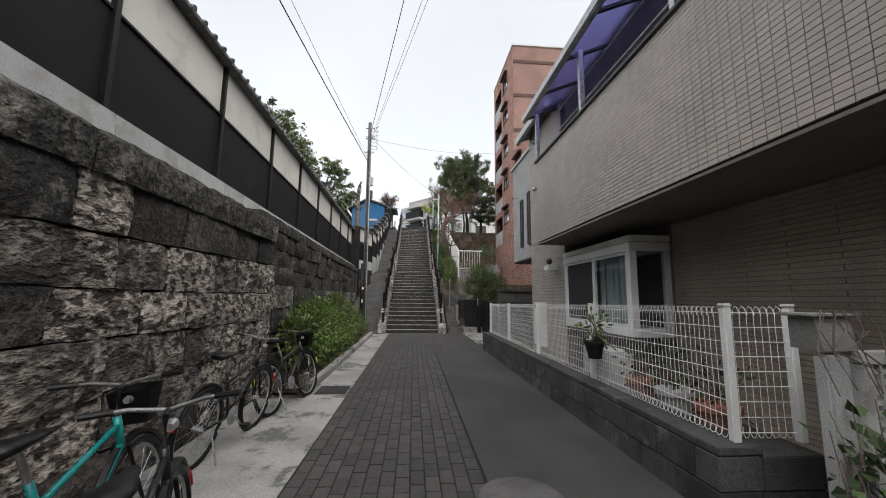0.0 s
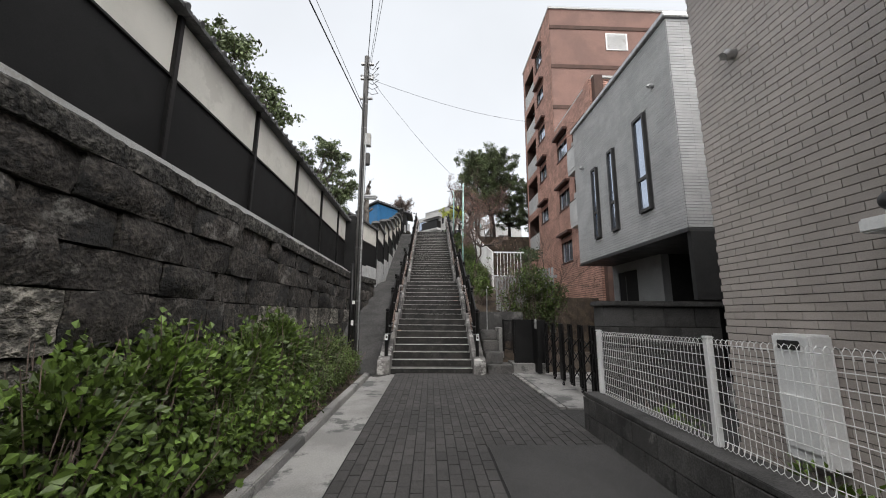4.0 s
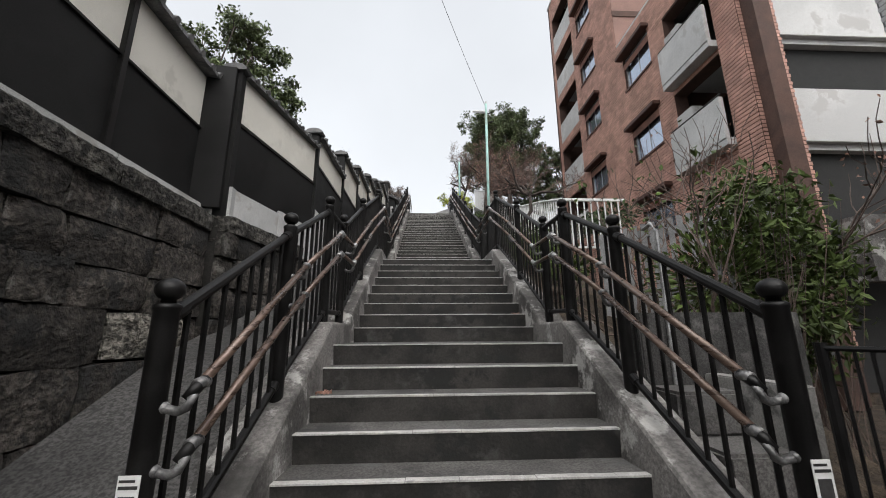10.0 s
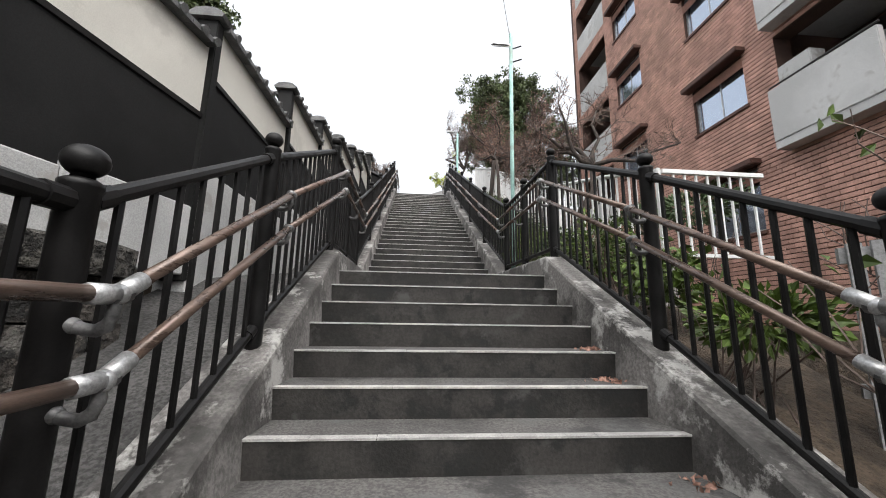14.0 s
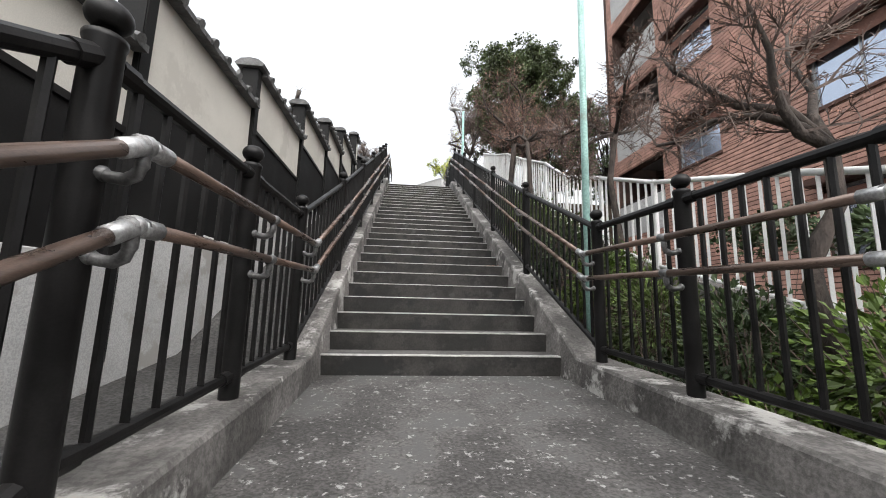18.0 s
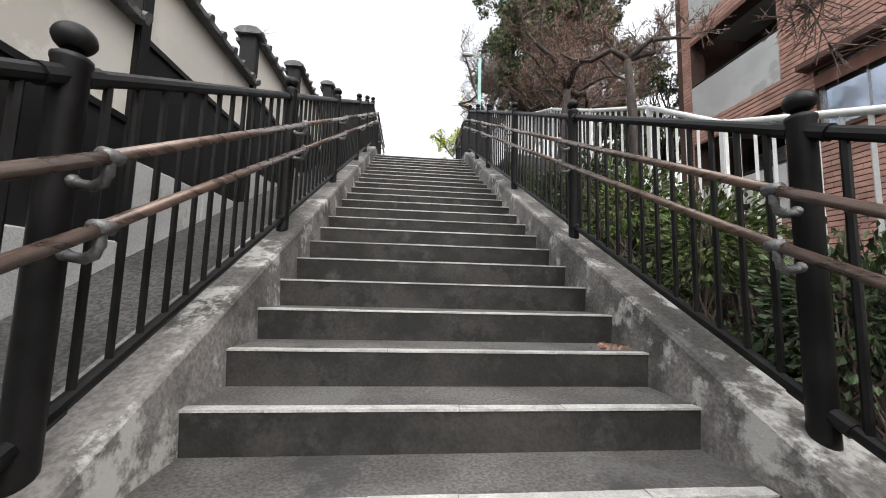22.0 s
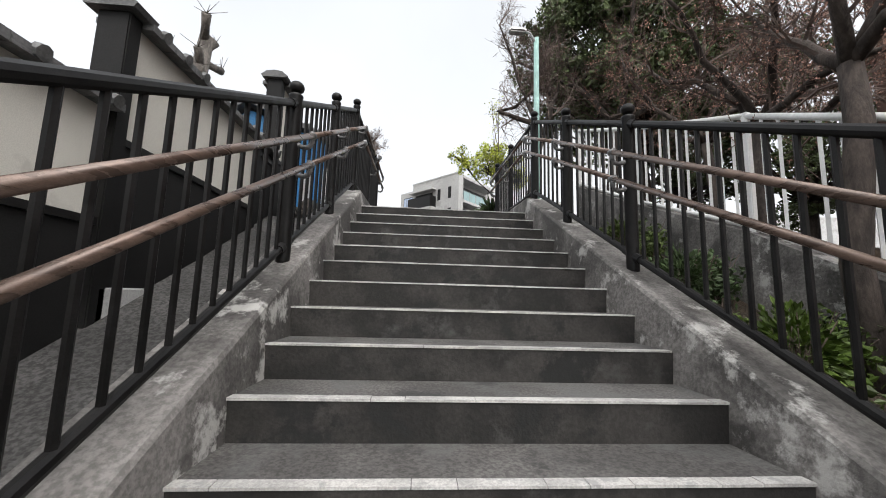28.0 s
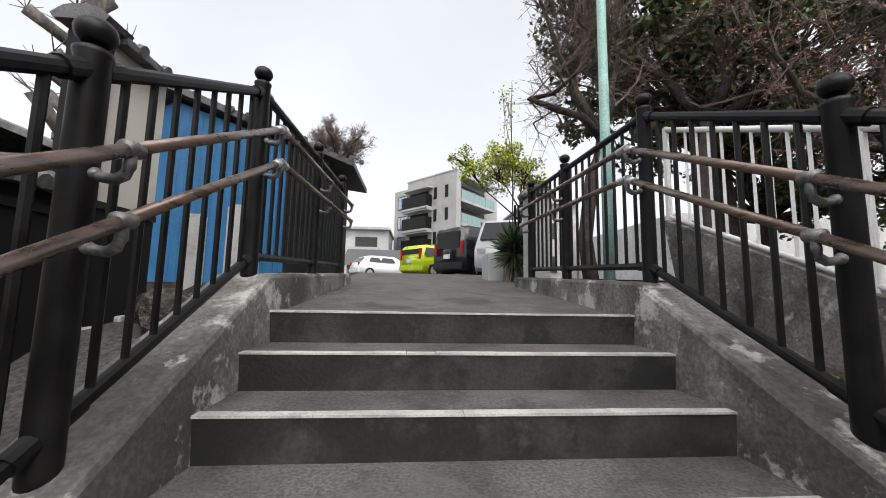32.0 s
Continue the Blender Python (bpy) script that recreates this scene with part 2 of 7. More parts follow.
LEAF = mat("dark_green_leaf", (0.05, 0.078, 0.03), 0.55, var=0.3, scale=1.2, fine=20, bump=0.0, island=0.45)
LEAFM = mat("olive_green_leaf", (0.07, 0.1, 0.025), 0.55, var=0.3, scale=1.2, fine=20, bump=0.0, island=0.45)
LEAFB = mat("bright_green_leaf", (0.07, 0.112, 0.018), 0.5, var=0.3, scale=1.5, fine=20, bump=0.0, island=0.45)
EVERGREEN = mat("evergreen_leaf", (0.092, 0.12, 0.05), 0.5, var=0.3, scale=1.2, fine=20, bump=0.0, island=0.45)
LEAFY = mat("yellow_green_leaf", (0.42, 0.46, 0.06), 0.5, var=0.25, scale=1.5, fine=20, bump=0.0, island=0.35)
BUD = mat("reddish_buds", (0.34, 0.195, 0.15), 0.8, var=0.3, scale=1.5, fine=20, bump=0.0, island=0.4)
GLASS = glass_mat("window_glass")
BLUE = mat("bright_blue_sheet", (0.025, 0.13, 0.28), 0.5, var=0.12, scale=1.0, bump=0.1)


# ---- mesh helpers ----
WORLD = {}


def thing(name, at=(0, 0, 0), label="", category="", group="", kind=""):
    ob = new(name)
    ob.location = at
    WORLD[ob] = Matrix.Translation(at)
    return tagged(ob, label, category, group, kind)


def part(name, bm, material, parent=None, label="", smooth=False):
    me = bpy.data.meshes.new(name)
    if parent is not None and WORLD[parent] != Matrix.Identity(4):
        bm.transform(WORLD[parent].inverted())
    bm.to_mesh(me)
    bm.free()
    me.materials.append(material)
    if smooth:
        for f in me.polygons:
            f.use_smooth = True
    ob = new(name, me)
    if parent is not None:
        ob.parent = parent
        WORLD[ob] = WORLD[parent]
    else:
        WORLD[ob] = Matrix.Identity(4)
    if label:
        ob["label"] = label
    return ob


def solid(name, bm, material, label="", category="", kind="", smooth=False, group=""):
    return tagged(part(name, bm, material, None, "", smooth), label, category, group, kind)


BOX_F = ((0, 3, 2, 1), (4, 5, 6, 7), (0, 1, 5, 4), (1, 2, 6, 5), (2, 3, 7, 6), (3, 0, 4, 7))


def hexa(bm, pts):
    v = [bm.verts.new(p) for p in pts]
    return [bm.faces.new([v[i] for i in f]) for f in BOX_F]


def box(bm, x0, x1, y0, y1, z0, z1):
    return hexa(bm, [(x0, y0, z0), (x1, y0, z0), (x1, y1, z0), (x0, y1, z0), (x0, y0, z1), (x1, y0, z1), (x1, y1, z1), (x0, y1, z1)])


def boxes(*bs, bevel=0.0):
    bm = bmesh.new()
    for b in bs:
        box(bm, *b)
    if bevel:
        bmesh.ops.bevel(bm, geom=bm.edges[:], offset=bevel, segments=2, affect="EDGES", clamp_overlap=True)
    return bm


def ring(bm, c, axis, r, n, flat=1.0):
    axis = Vector(axis).normalized()
    side = axis.cross((0, 0, 1)) if abs(axis.z) < 0.95 else axis.cross((0, 1, 0))
    side.normalize()
    up = side.cross(axis)
    return [bm.verts.new(Vector(c) + (side * math.cos(a) + up * math.sin(a) * flat) * r) for a in (2 * math.pi * k / n for k in range(n))]


def tube(bm, pts, r, n=8, close=True):
    """A tube along points; r is one radius or one for each point."""
    pts = [Vector(p) for p in pts]
    rr = r if isinstance(r, (list, tuple)) else [r] * len(pts)
    rings = []
    for i, p in enumerate(pts):
        d = (pts[min(i + 1, len(pts) - 1)] - pts[max(i - 1, 0)])
        rings.append(ring(bm, p, d, rr[i], n))
    for a, b in zip(rings, rings[1:]):
        for k in range(n):
            bm.faces.new((a[k], a[(k + 1) % n], b[(k + 1) % n], b[k]))
    if close:
        bm.faces.new(rings[0][::-1])
        bm.faces.new(rings[-1])
    return bm


def turned(bm, at, profile, n=14):
    """A turned form: (radius, height) pairs round the vertical through at."""
    x, y, z = at
    rings = [[bm.verts.new((x + r * math.cos(2 * math.pi * k / n), y + r * math.sin(2 * math.pi * k / n), z + h)) for k in range(n)] for r, h in profile]
    for a, b in zip(rings, rings[1:]):
        for k in range(n):
            bm.faces.new((a[k], a[(k + 1) % n], b[(k + 1) % n], b[k]))
    bm.faces.new(rings[0][::-1])
    bm.faces.new(rings[-1])
    return bm


def prism(bm, outline, axis, a, b):
    """An outline of (u, v) drawn out along an axis from a to b: 'x' takes (y, z), 'y' takes (x, z), 'z' takes (x, y)."""
    def at(u, v, w):
        return {"x": (w, u, v), "y": (u, w, v), "z": (u, v, w)}[axis]
    lo = [bm.verts.new(at(u, v, a)) for u, v in outline]
    hi = [bm.verts.new(at(u, v, b)) for u, v in outline]
    n = len(outline)
    fs = [bm.faces.new(lo), bm.faces.new(hi)]
    for k in range(n):
        fs.append(bm.faces.new((lo[k], lo[(k + 1) % n], hi[(k + 1) % n], hi[k])))
    bmesh.ops.recalc_face_normals(bm, faces=fs)
    return bm


def unit_piece(name, bevel, rough, seed):
    """A block of unit size about its centre, with chamfered and slightly uneven edges."""
    rnd = random.Random(seed)
    bm = bmesh.new()
    box(bm, -0.5, 0.5, -0.5, 0.5, -0.5, 0.5)
    if bevel:
        bmesh.ops.bevel(bm, geom=bm.edges[:], offset=bevel, segments=1, affect="EDGES")
    if rough:
        for v in bm.verts:
            v.co += Vector((rnd.uniform(-1, 1), rnd.uniform(-1, 1), rnd.uniform(-1, 1))) * rough
    me = bpy.data.meshes.new(name)
    bm.to_mesh(me)
    bm.free()
    return me


def pieces(parent, name, rows, meshes, limit=300, rest_mat=None, rest_name=""):
    """rows: (centre, size). The first ones become objects of their own under parent, those past the limit one joined mesh."""
    rnd = random.Random(len(rows))
    for c, s in rows[:limit]:
        ob = new(name, rnd.choice(meshes))
        ob.parent = parent
        ob.location = Vector(c) - WORLD[parent].translation
        ob.scale = s
    if rest_mat is not None and len(rows) > limit:
        tail = rows[limit:]
        c = np.array([r[0] for r in tail]) - np.array(WORLD[parent].translation)
        h = np.array([r[1] for r in tail]) / 2
        corner = np.array([(-1, -1, -1), (1, -1, -1), (1, 1, -1), (-1, 1, -1), (-1, -1, 1), (1, -1, 1), (1, 1, 1), (-1, 1, 1)])
        verts = (c[:, None, :] + corner[None] * h[:, None, :]).reshape(-1, 3)
        faces = (np.array(BOX_F)[None] + 8 * np.arange(len(tail))[:, None, None]).reshape(-1, 4)
        me = bpy.data.meshes.new(rest_name or name + "s")
        me.from_pydata(verts.tolist(), [], faces.tolist())
        me.materials.append(rest_mat)
        ob = new(rest_name or name + "s", me)
        ob.parent = parent
        ob["kind"] = "stuff"


def with_mat(meshes, m):
    for me in meshes:
        me.materials.append(m)
    return meshes


# ---- the plan: the stairs, in y and z ----
RUN1 = [(16.489 + 0.302 * k, 0.12 + 0.17 * k) for k in range(8)]
RUN2 = [(19.516 + 0.314 * k, 1.472 + 0.162 * k) for k in range(9)]
RUN3 = [(24.476 + 0.338 * k, 3.01 + 0.17 * k) for k in range(27)]
TOP_Y, TOP_Z = RUN3[-1]
LINE = [(16.15, 0.0), (16.49, 0.12), (RUN1[-1][0], 1.31), (19.3, 1.31), RUN2[0], RUN2[-1], (24.2, 2.84), (RUN3[0][0], 3.01), (TOP_Y, TOP_Z), (37.5, 7.62)]


def line_z(y):
    """The height of the line of nosings at y."""
    for (a, p), (b, q) in zip(LINE, LINE[1:]):
        if y <= b:
            return p + (q - p) * max(0.0, (y - a) / (b - a))
    return LINE[-1][1]


def left_x(y):
    return -1.075 - 0.045 * min(1, max(0, (y - 22.0) / 2.4))


def right_x(y):
    return 1.035


def oblique(p, q, side=1):
    """Boxes along the line p to q: u metres along it, d metres out from it, z heights."""
    p, q = Vector((*p, 0)), Vector((*q, 0))
    e = (q - p).normalized()
    n = Vector((-e.y, e.x, 0)) * side

    def make(u0, u1, d0, d1, z0, z1):
        bm = bmesh.new()
        pts = [p + e * u + n * d for u, d in ((u0, d0), (u1, d0), (u1, d1), (u0, d1))]
        hexa(bm, [(a.x, a.y, z) for z in (z0, z1) for a in pts])
        bmesh.ops.recalc_face_normals(bm, faces=bm.faces[:])
        return bm

    return make


# ---- ground ----
def ground_z(x, y):
    if y < 16.3:
        near = 0.0
    else:
        near = line_z(y) - 0.28
    if x < -3.3:
        g = 2.6 if y < 18.6 else 2.6 + min(5.0, (y - 18.6) * 0.32)
        return max(g, near) if y > 18.6 else g
    if x > 2.75:
        if y < 22.6:
            return -0.03
        if y < 34.0:
            return 2.2
        return min(8.0, 7.3 + max(0.0, y - 34.0) * 0.06)
    if y < 16.3:
        return -0.03
    return near if y < 36.5 else min(8.0, 7.35 + (y - 36.5) * 0.06)


def build_ground():
    xs = [-900, -200, -60, -25, -12, -7, -4, -3.35, -3.25, -2.6, -2, -1.5, -1, 0, 1, 1.5, 2.2, 2.74, 2.8, 4, 7, 12, 25, 60, 200, 900]
    ys = [-900, -200, -60, -25, -10, -4, 0, 4, 8, 12, 16.2, 16.4, 17, 17.6, 18.2, 18.6, 19, 19.55, 19.65, 20.5, 21.3, 22, 22.55, 22.65, 23, 24, 25, 26, 27, 28, 29, 30, 31, 32, 33, 33.95, 34.05, 36, 38, 42, 46, 52, 60, 100, 300, 900]
    bm = bmesh.new()
    grid = [[bm.verts.new((x, y, ground_z(x, y))) for x in xs] for y in ys]
    for a, b in zip(grid, grid[1:]):
        for k in range(len(xs) - 1):
            bm.faces.new((a[k], a[k + 1], b[k + 1], b[k]))
    solid("ground", bm, SOIL, "bare brown earth rising beside the stairs", "ground", "structure")


build_ground()


def sheet(name, x0, x1, y0, y1, z0, z1, material, label, category, thick=0.05):
    bm = bmesh.new()
    hexa(bm, [(x0, y0, z0 - thick), (x1, y0, z0 - thick), (x1, y1, z1 - thick), (x0, y1, z1 - thick), (x0, y0, z0), (x1, y0, z0), (x1, y1, z1), (x0, y1, z1)])
    return solid(name, bm, material, label, category, "structure")


sheet("asphalt_strip", 0.605, 1.98, -8, 11.3, 0.0045, 0.0045, ASPHALT, "dark patched asphalt strip beside the low block wall", "road")
PAVE = sheet("pavement", -0.92, 1.98, -8, 16.47, -0.004, -0.004, JOINT, "dark grey interlocking block paving of the alley", "pavement")
sheet("pavement_edge", -1.47, -0.92, 6.9, 16.3, 0.0, 0.0, SLAB, "pale concrete gutter strip beside the block paving", "pavement")
sheet("parking_slab", -2.1, -0.92, -8, 6.9, 0.002, 0.002, SLAB, "pale stained concrete slab where bicycles are parked", "pavement")
sheet("driveway", 2.12, 9.0, 12.9, 16.6, 0.02, 0.02, SLAB, "pale concrete driveway behind the folding gate", "driveway")
sheet("yard", 1.98, 9.0, -8, 12.9, 0.0, 0.0, ASPHALT, "dark yard beside the beige house", "ground")
bm = bmesh.new()
prism(bm, [(39.5, 7.5), (39.5, 7.88), (57, 8.3), (90, 8.5), (90, 7.5)], "x", -60, 60)
solid("road", bm, ASPHALT, "grey asphalt street at the head of the stairs", "road", "structure")
sheet("upper_pavement", -1.5, 1.6, TOP_Y + 0.3, 39.6, TOP_Z, 7.92, STEP, "worn concrete path at the head of the stairs", "pavement")
bm = boxes((-1.6, -1.47, 7.3, 15.9, -0.03, 0.1), bevel=0.012)
solid("planter_kerb", bm, SLAB, "low concrete kerb along the planting bed", "kerb", "structure")
sheet("planting_bed", -2.42, -1.6, 7.2, 15.9, 0.05, 0.05, SOIL, "dark soil of the planting bed below the stone wall", "ground")


# ---- the stairs ----
def build_stairs():
    stairs = thing("stairs", (0, 17, 0), "long straight concrete stairway with pale nosing strips and two landings", "stairs", kind="structure")
    ends = RUN1[1:] + [(RUN2[0][0], None)] + RUN2[1:] + [(RUN3[0][0], None)] + RUN3[1:] + [(TOP_Y + 0.35, None)]
    rnd = random.Random(5)
    for (y, z), (y1, _) in zip(RUN1 + RUN2 + RUN3, ends):
        riser = 0.12 if z < 0.15 else 0.17
        xl, xr = left_x(y) - 0.02, right_x(y) + 0.02
        bm = bmesh.new()
        far = 2.84 if (y, z) == RUN2[-1] else z  # the second landing rises a little
        prism(bm, [(y, z - riser - 0.1), (y, z - 0.006), (y + 0.006, z), (y1 + 0.02, far), (y1 + 0.02, z - riser - 0.1)], "x", xl, xr)
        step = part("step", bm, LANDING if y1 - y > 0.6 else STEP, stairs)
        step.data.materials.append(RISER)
        # upright faces take the darker colour that holds their shade
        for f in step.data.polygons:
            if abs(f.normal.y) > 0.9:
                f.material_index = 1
        # pale strip along the edge, in lengths
        x = xl + 0.03
        bm = bmesh.new()
        while x < xr - 0.06:
            w = min(rnd.uniform(0.14, 0.16) * rnd.choice((1, 1, 2, 4)), xr - 0.03 - x)
            dz = rnd.uniform(-0.0015, 0.0015)
            box(bm, x, x + w - 0.003, y - 0.006, y + 0.046, z - 0.007, z + 0.003 + dz)
            x += w
        part("nosing", bm, NOSING, stairs)


def build_kerb(name, inner, outer):
    bm = bmesh.new()
    stations = [16.2] + [p[0] for p in LINE[1:-1]] + [35.9]
    stations = sorted(set(stations + [stations[i] + (stations[i + 1] - stations[i]) * f for i in range(len(stations) - 1) for f in (0.25, 0.5, 0.75)]))
    rows = []
    for y in stations:
        z = line_z(y) + (0.2 if y > 16.45 else 0.32)
        a, b = inner(y), outer(y)
        lean = 0.012 if a < b else -0.012
        rows.append([bm.verts.new(p) for p in ((a - lean * 2.5, y, z - 0.6), (a, y, z - 0.02), (a + lean, y, z), (b - lean, y, z), (b, y, z - 0.02), (b, y, z - 0.6))])
    for p, q in zip(rows, rows[1:]):
        for k in range(5):
            bm.faces.new((p[k], p[k + 1], q[k + 1], q[k]))
    bm.faces.new(rows[0])
    bm.faces.new(rows[-1][::-1])
    bmesh.ops.recalc_face_normals(bm, faces=bm.faces[:])
    return solid(name, bm, KERB, "weathered concrete stair kerb with flaking white paint", "kerb", "structure")


build_stairs()
build_kerb("stair_kerb_left", lambda y: left_x(y) + 0.012, lambda y: left_x(y) - 0.28)
build_kerb("stair_kerb_right", lambda y: right_x(y) - 0.012, lambda y: right_x(y) + 0.28)


def build_ramp():
    bm = bmesh.new()
    rows = []
    for y, z in ((16.3, 0.02), (17.0, 0.35), (18.6, 1.15), (19.4, 1.42), (20.5, 1.95), (22.0, 2.66), (23.2, 2.84), (24.5, 3.0), (26, 3.8), (28, 4.76), (30, 5.66), (32, 6.58), (33.4, 7.28), (36, 7.5), (39.4, 7.85)):
        rows.append([bm.verts.new((x, y, z + d)) for x, d in ((-2.62 if y < 21.6 else -2.45, 0.02), (-2.3, 0.0), (-1.8, -0.02), (-1.36, -0.03))])
    for p, q in zip(rows, rows[1:]):
        for k in range(3):
            bm.faces.new((p[k], p[k + 1], q[k + 1], q[k]))
    solid("ramp", bm, RAMP, "rough concrete bank between the stairs and the boundary wall", "ramp", "structure")


build_ramp()

# ---- railings ----
LEFT_POSTS = (16.6, 17.72, 18.69, 19.32, 20.48, 22.1, 23.05, 24.03, 25.72, 27.54, 29.26, 31.07, 32.18, 33.27, 34.55, 35.7)
RIGHT_POSTS = (16.6, 17.75, 18.7, 19.33, 20.5, 22.08, 23.07, 24.02, 25.8, 27.65, 29.44, 31.12, 32.24, 33.3, 34.55, 35.6)
POST = bmesh.new()
turned(POST, (0, 0, 0), [(0.044, -0.03), (0.044, 0.0), (0.043, 1.105), (0.047, 1.115), (0.047, 1.128), (0.036, 1.136)], 16)
POST_ME = bpy.data.meshes.new("post")
POST.to_mesh(POST_ME)
POST_ME.materials.append(BLACK)
for f in POST_ME.polygons:
    f.use_smooth = len(f.vertices) == 4
BALL = bmesh.new()
turned(BALL, (0, 0, 0), [(0.028, 1.132), (0.024, 1.15)] + [(0.051 * math.sin(a), 1.187 - 0.043 * math.cos(a)) for a in (0.5 + 0.29 * k for k in range(9))] + [(0.006, 1.23)], 16)
BALL_ME = bpy.data.meshes.new("finial")
BALL.to_mesh(BALL_ME)
BALL_ME.materials.append(BLACK)
for f in BALL_ME.polygons:
    f.use_smooth = True
BAR = bmesh.new()
tube(BAR, [(0, 0, 0), (0, 0, 1.0)], 0.0135, 6)
BAR_ME = bpy.data.meshes.new("baluster")
BAR.to_mesh(BAR_ME)
BAR_ME.materials.append(BLACK)


def rail_top(y):
    return line_z(y) + 0.2


def build_railing(side, posts, x_of, inward):
    rail = thing("stair_railing", (x_of(17), 17, 0.6), "black steel stair railing with ball-topped posts and two brown handrails", "railing", "stair railings")
    off = WORLD[rail].translation

    def put(name, me, at, sz=1.0, parent=rail):
        ob = new(name, me)
        ob.parent = parent
        ob.location = Vector(at) - (off if parent is rail else Vector((0, 0, 0)))
        ob.scale = (1, 1, sz)
        WORLD[ob] = WORLD[rail]
        return ob

    ground = [(y, rail_top(y)) for y in posts]
    for y, z in ground:
        p = put("post", POST_ME, (x_of(y), y, z))
        put("finial", BALL_ME, (0, 0, 0), 1.0, p)
    for (a, za), (b, zb) in zip(ground, ground[1:]):
        xa, xb = x_of(a), x_of(b)
        for name, h, r in (("top_rail", 1.075, 0.026), ("bottom_rail", 0.1, 0.024)):
            p, q = Vector((xa, a, za + h)), Vector((xb, b, zb + h))
            d = (q - p).normalized()
            part(name, tube(bmesh.new(), [p + d * 0.04, q - d * 0.04], r, 10), BLACK, rail, smooth=False)
            for e, s in ((p, 1), (q, -1)):
                part("sleeve", tube(bmesh.new(), [e + d * 0.035 * s, e + d * 0.1 * s], r + 0.006, 10), BLACK, rail)
        n = max(2, round((b - a) / 0.128))
        for k in range(1, n):
            t = k / n
            y = a + (b - a) * t
            put("baluster", BAR_ME, (xa + (xb - xa) * t, y, za + (zb - za) * t + 0.1), 0.97)
    # two handrails on brackets, inside the posts
    for h in (0.85, 0.65):
        pts = [Vector((x_of(y) + inward * 0.13, y, z + h)) for y, z in ground]
        pts[0] = pts[0] + Vector((0, 0.05, 0))
        for k, (p, q) in enumerate(zip(pts, pts[1:])):
            part("handrail", tube(bmesh.new(), [p, q], 0.0195, 12), BRONZE, rail, "worn brown handrail", smooth=True)
        for k, p in enumerate(pts):
            y, z = ground[k]
            bm = bmesh.new()
            foot = Vector((x_of(y) + inward * 0.04, y, z + h - 0.075))
            hook = [foot, foot + Vector((inward * 0.025, 0, -0.008)), foot + Vector((inward * 0.055, 0, -0.012)), foot + Vector((inward * 0.078, 0, 0.0)), foot + Vector((inward * 0.089, 0, 0.025)), p]
            tube(bm, hook, [0.017, 0.015, 0.016, 0.017, 0.016, 0.014], 10)
            bmesh.ops.create_icosphere(bm, subdivisions=2, radius=0.021, matrix=Matrix.Translation(foot))
            tube(bm, [p + Vector((0, -0.028, -0.004)), p + Vector((0, 0.028, 0.004))], 0.0235, 12)
            part("bracket", bm, DULL, rail, "dull metal bracket", smooth=True)
            bend = 0 < k < len(pts) - 1 and ((pts[k + 1] - p).normalized() - (p - pts[k - 1]).normalized()).length > 0.12
            if k == 0:
                bm = bmesh.new()
                tube(bm, [p + Vector((0, 0.02, 0.008)), p + Vector((0, -0.03, -0.015)), p + Vector((-inward * 0.02, -0.045, -0.05))], [0.0225, 0.0225, 0.02], 12)
                part("end_cap", bm, BLACK, rail, "black rounded rail end", smooth=True)
            elif bend or k == len(pts) - 1:
                bm = bmesh.new()
                for nb in ([pts[k - 1]] if k == len(pts) - 1 else [pts[k - 1], pts[k + 1]]):
                    d = (nb - p).normalized()
                    tube(bm, [p + d * 0.005, p + d * 0.085], 0.0245, 12)
                bmesh.ops.create_icosphere(bm, subdivisions=2, radius=0.028, matrix=Matrix.Translation(p))
                part("joint", bm, STEEL, rail, "bright metal elbow joint", smooth=True)
    return rail


build_railing("left", LEFT_POSTS, lambda y: left_x(y) - 0.11, 1)
build_railing("right", RIGHT_POSTS, lambda y: right_x(y) + 0.115, -1)


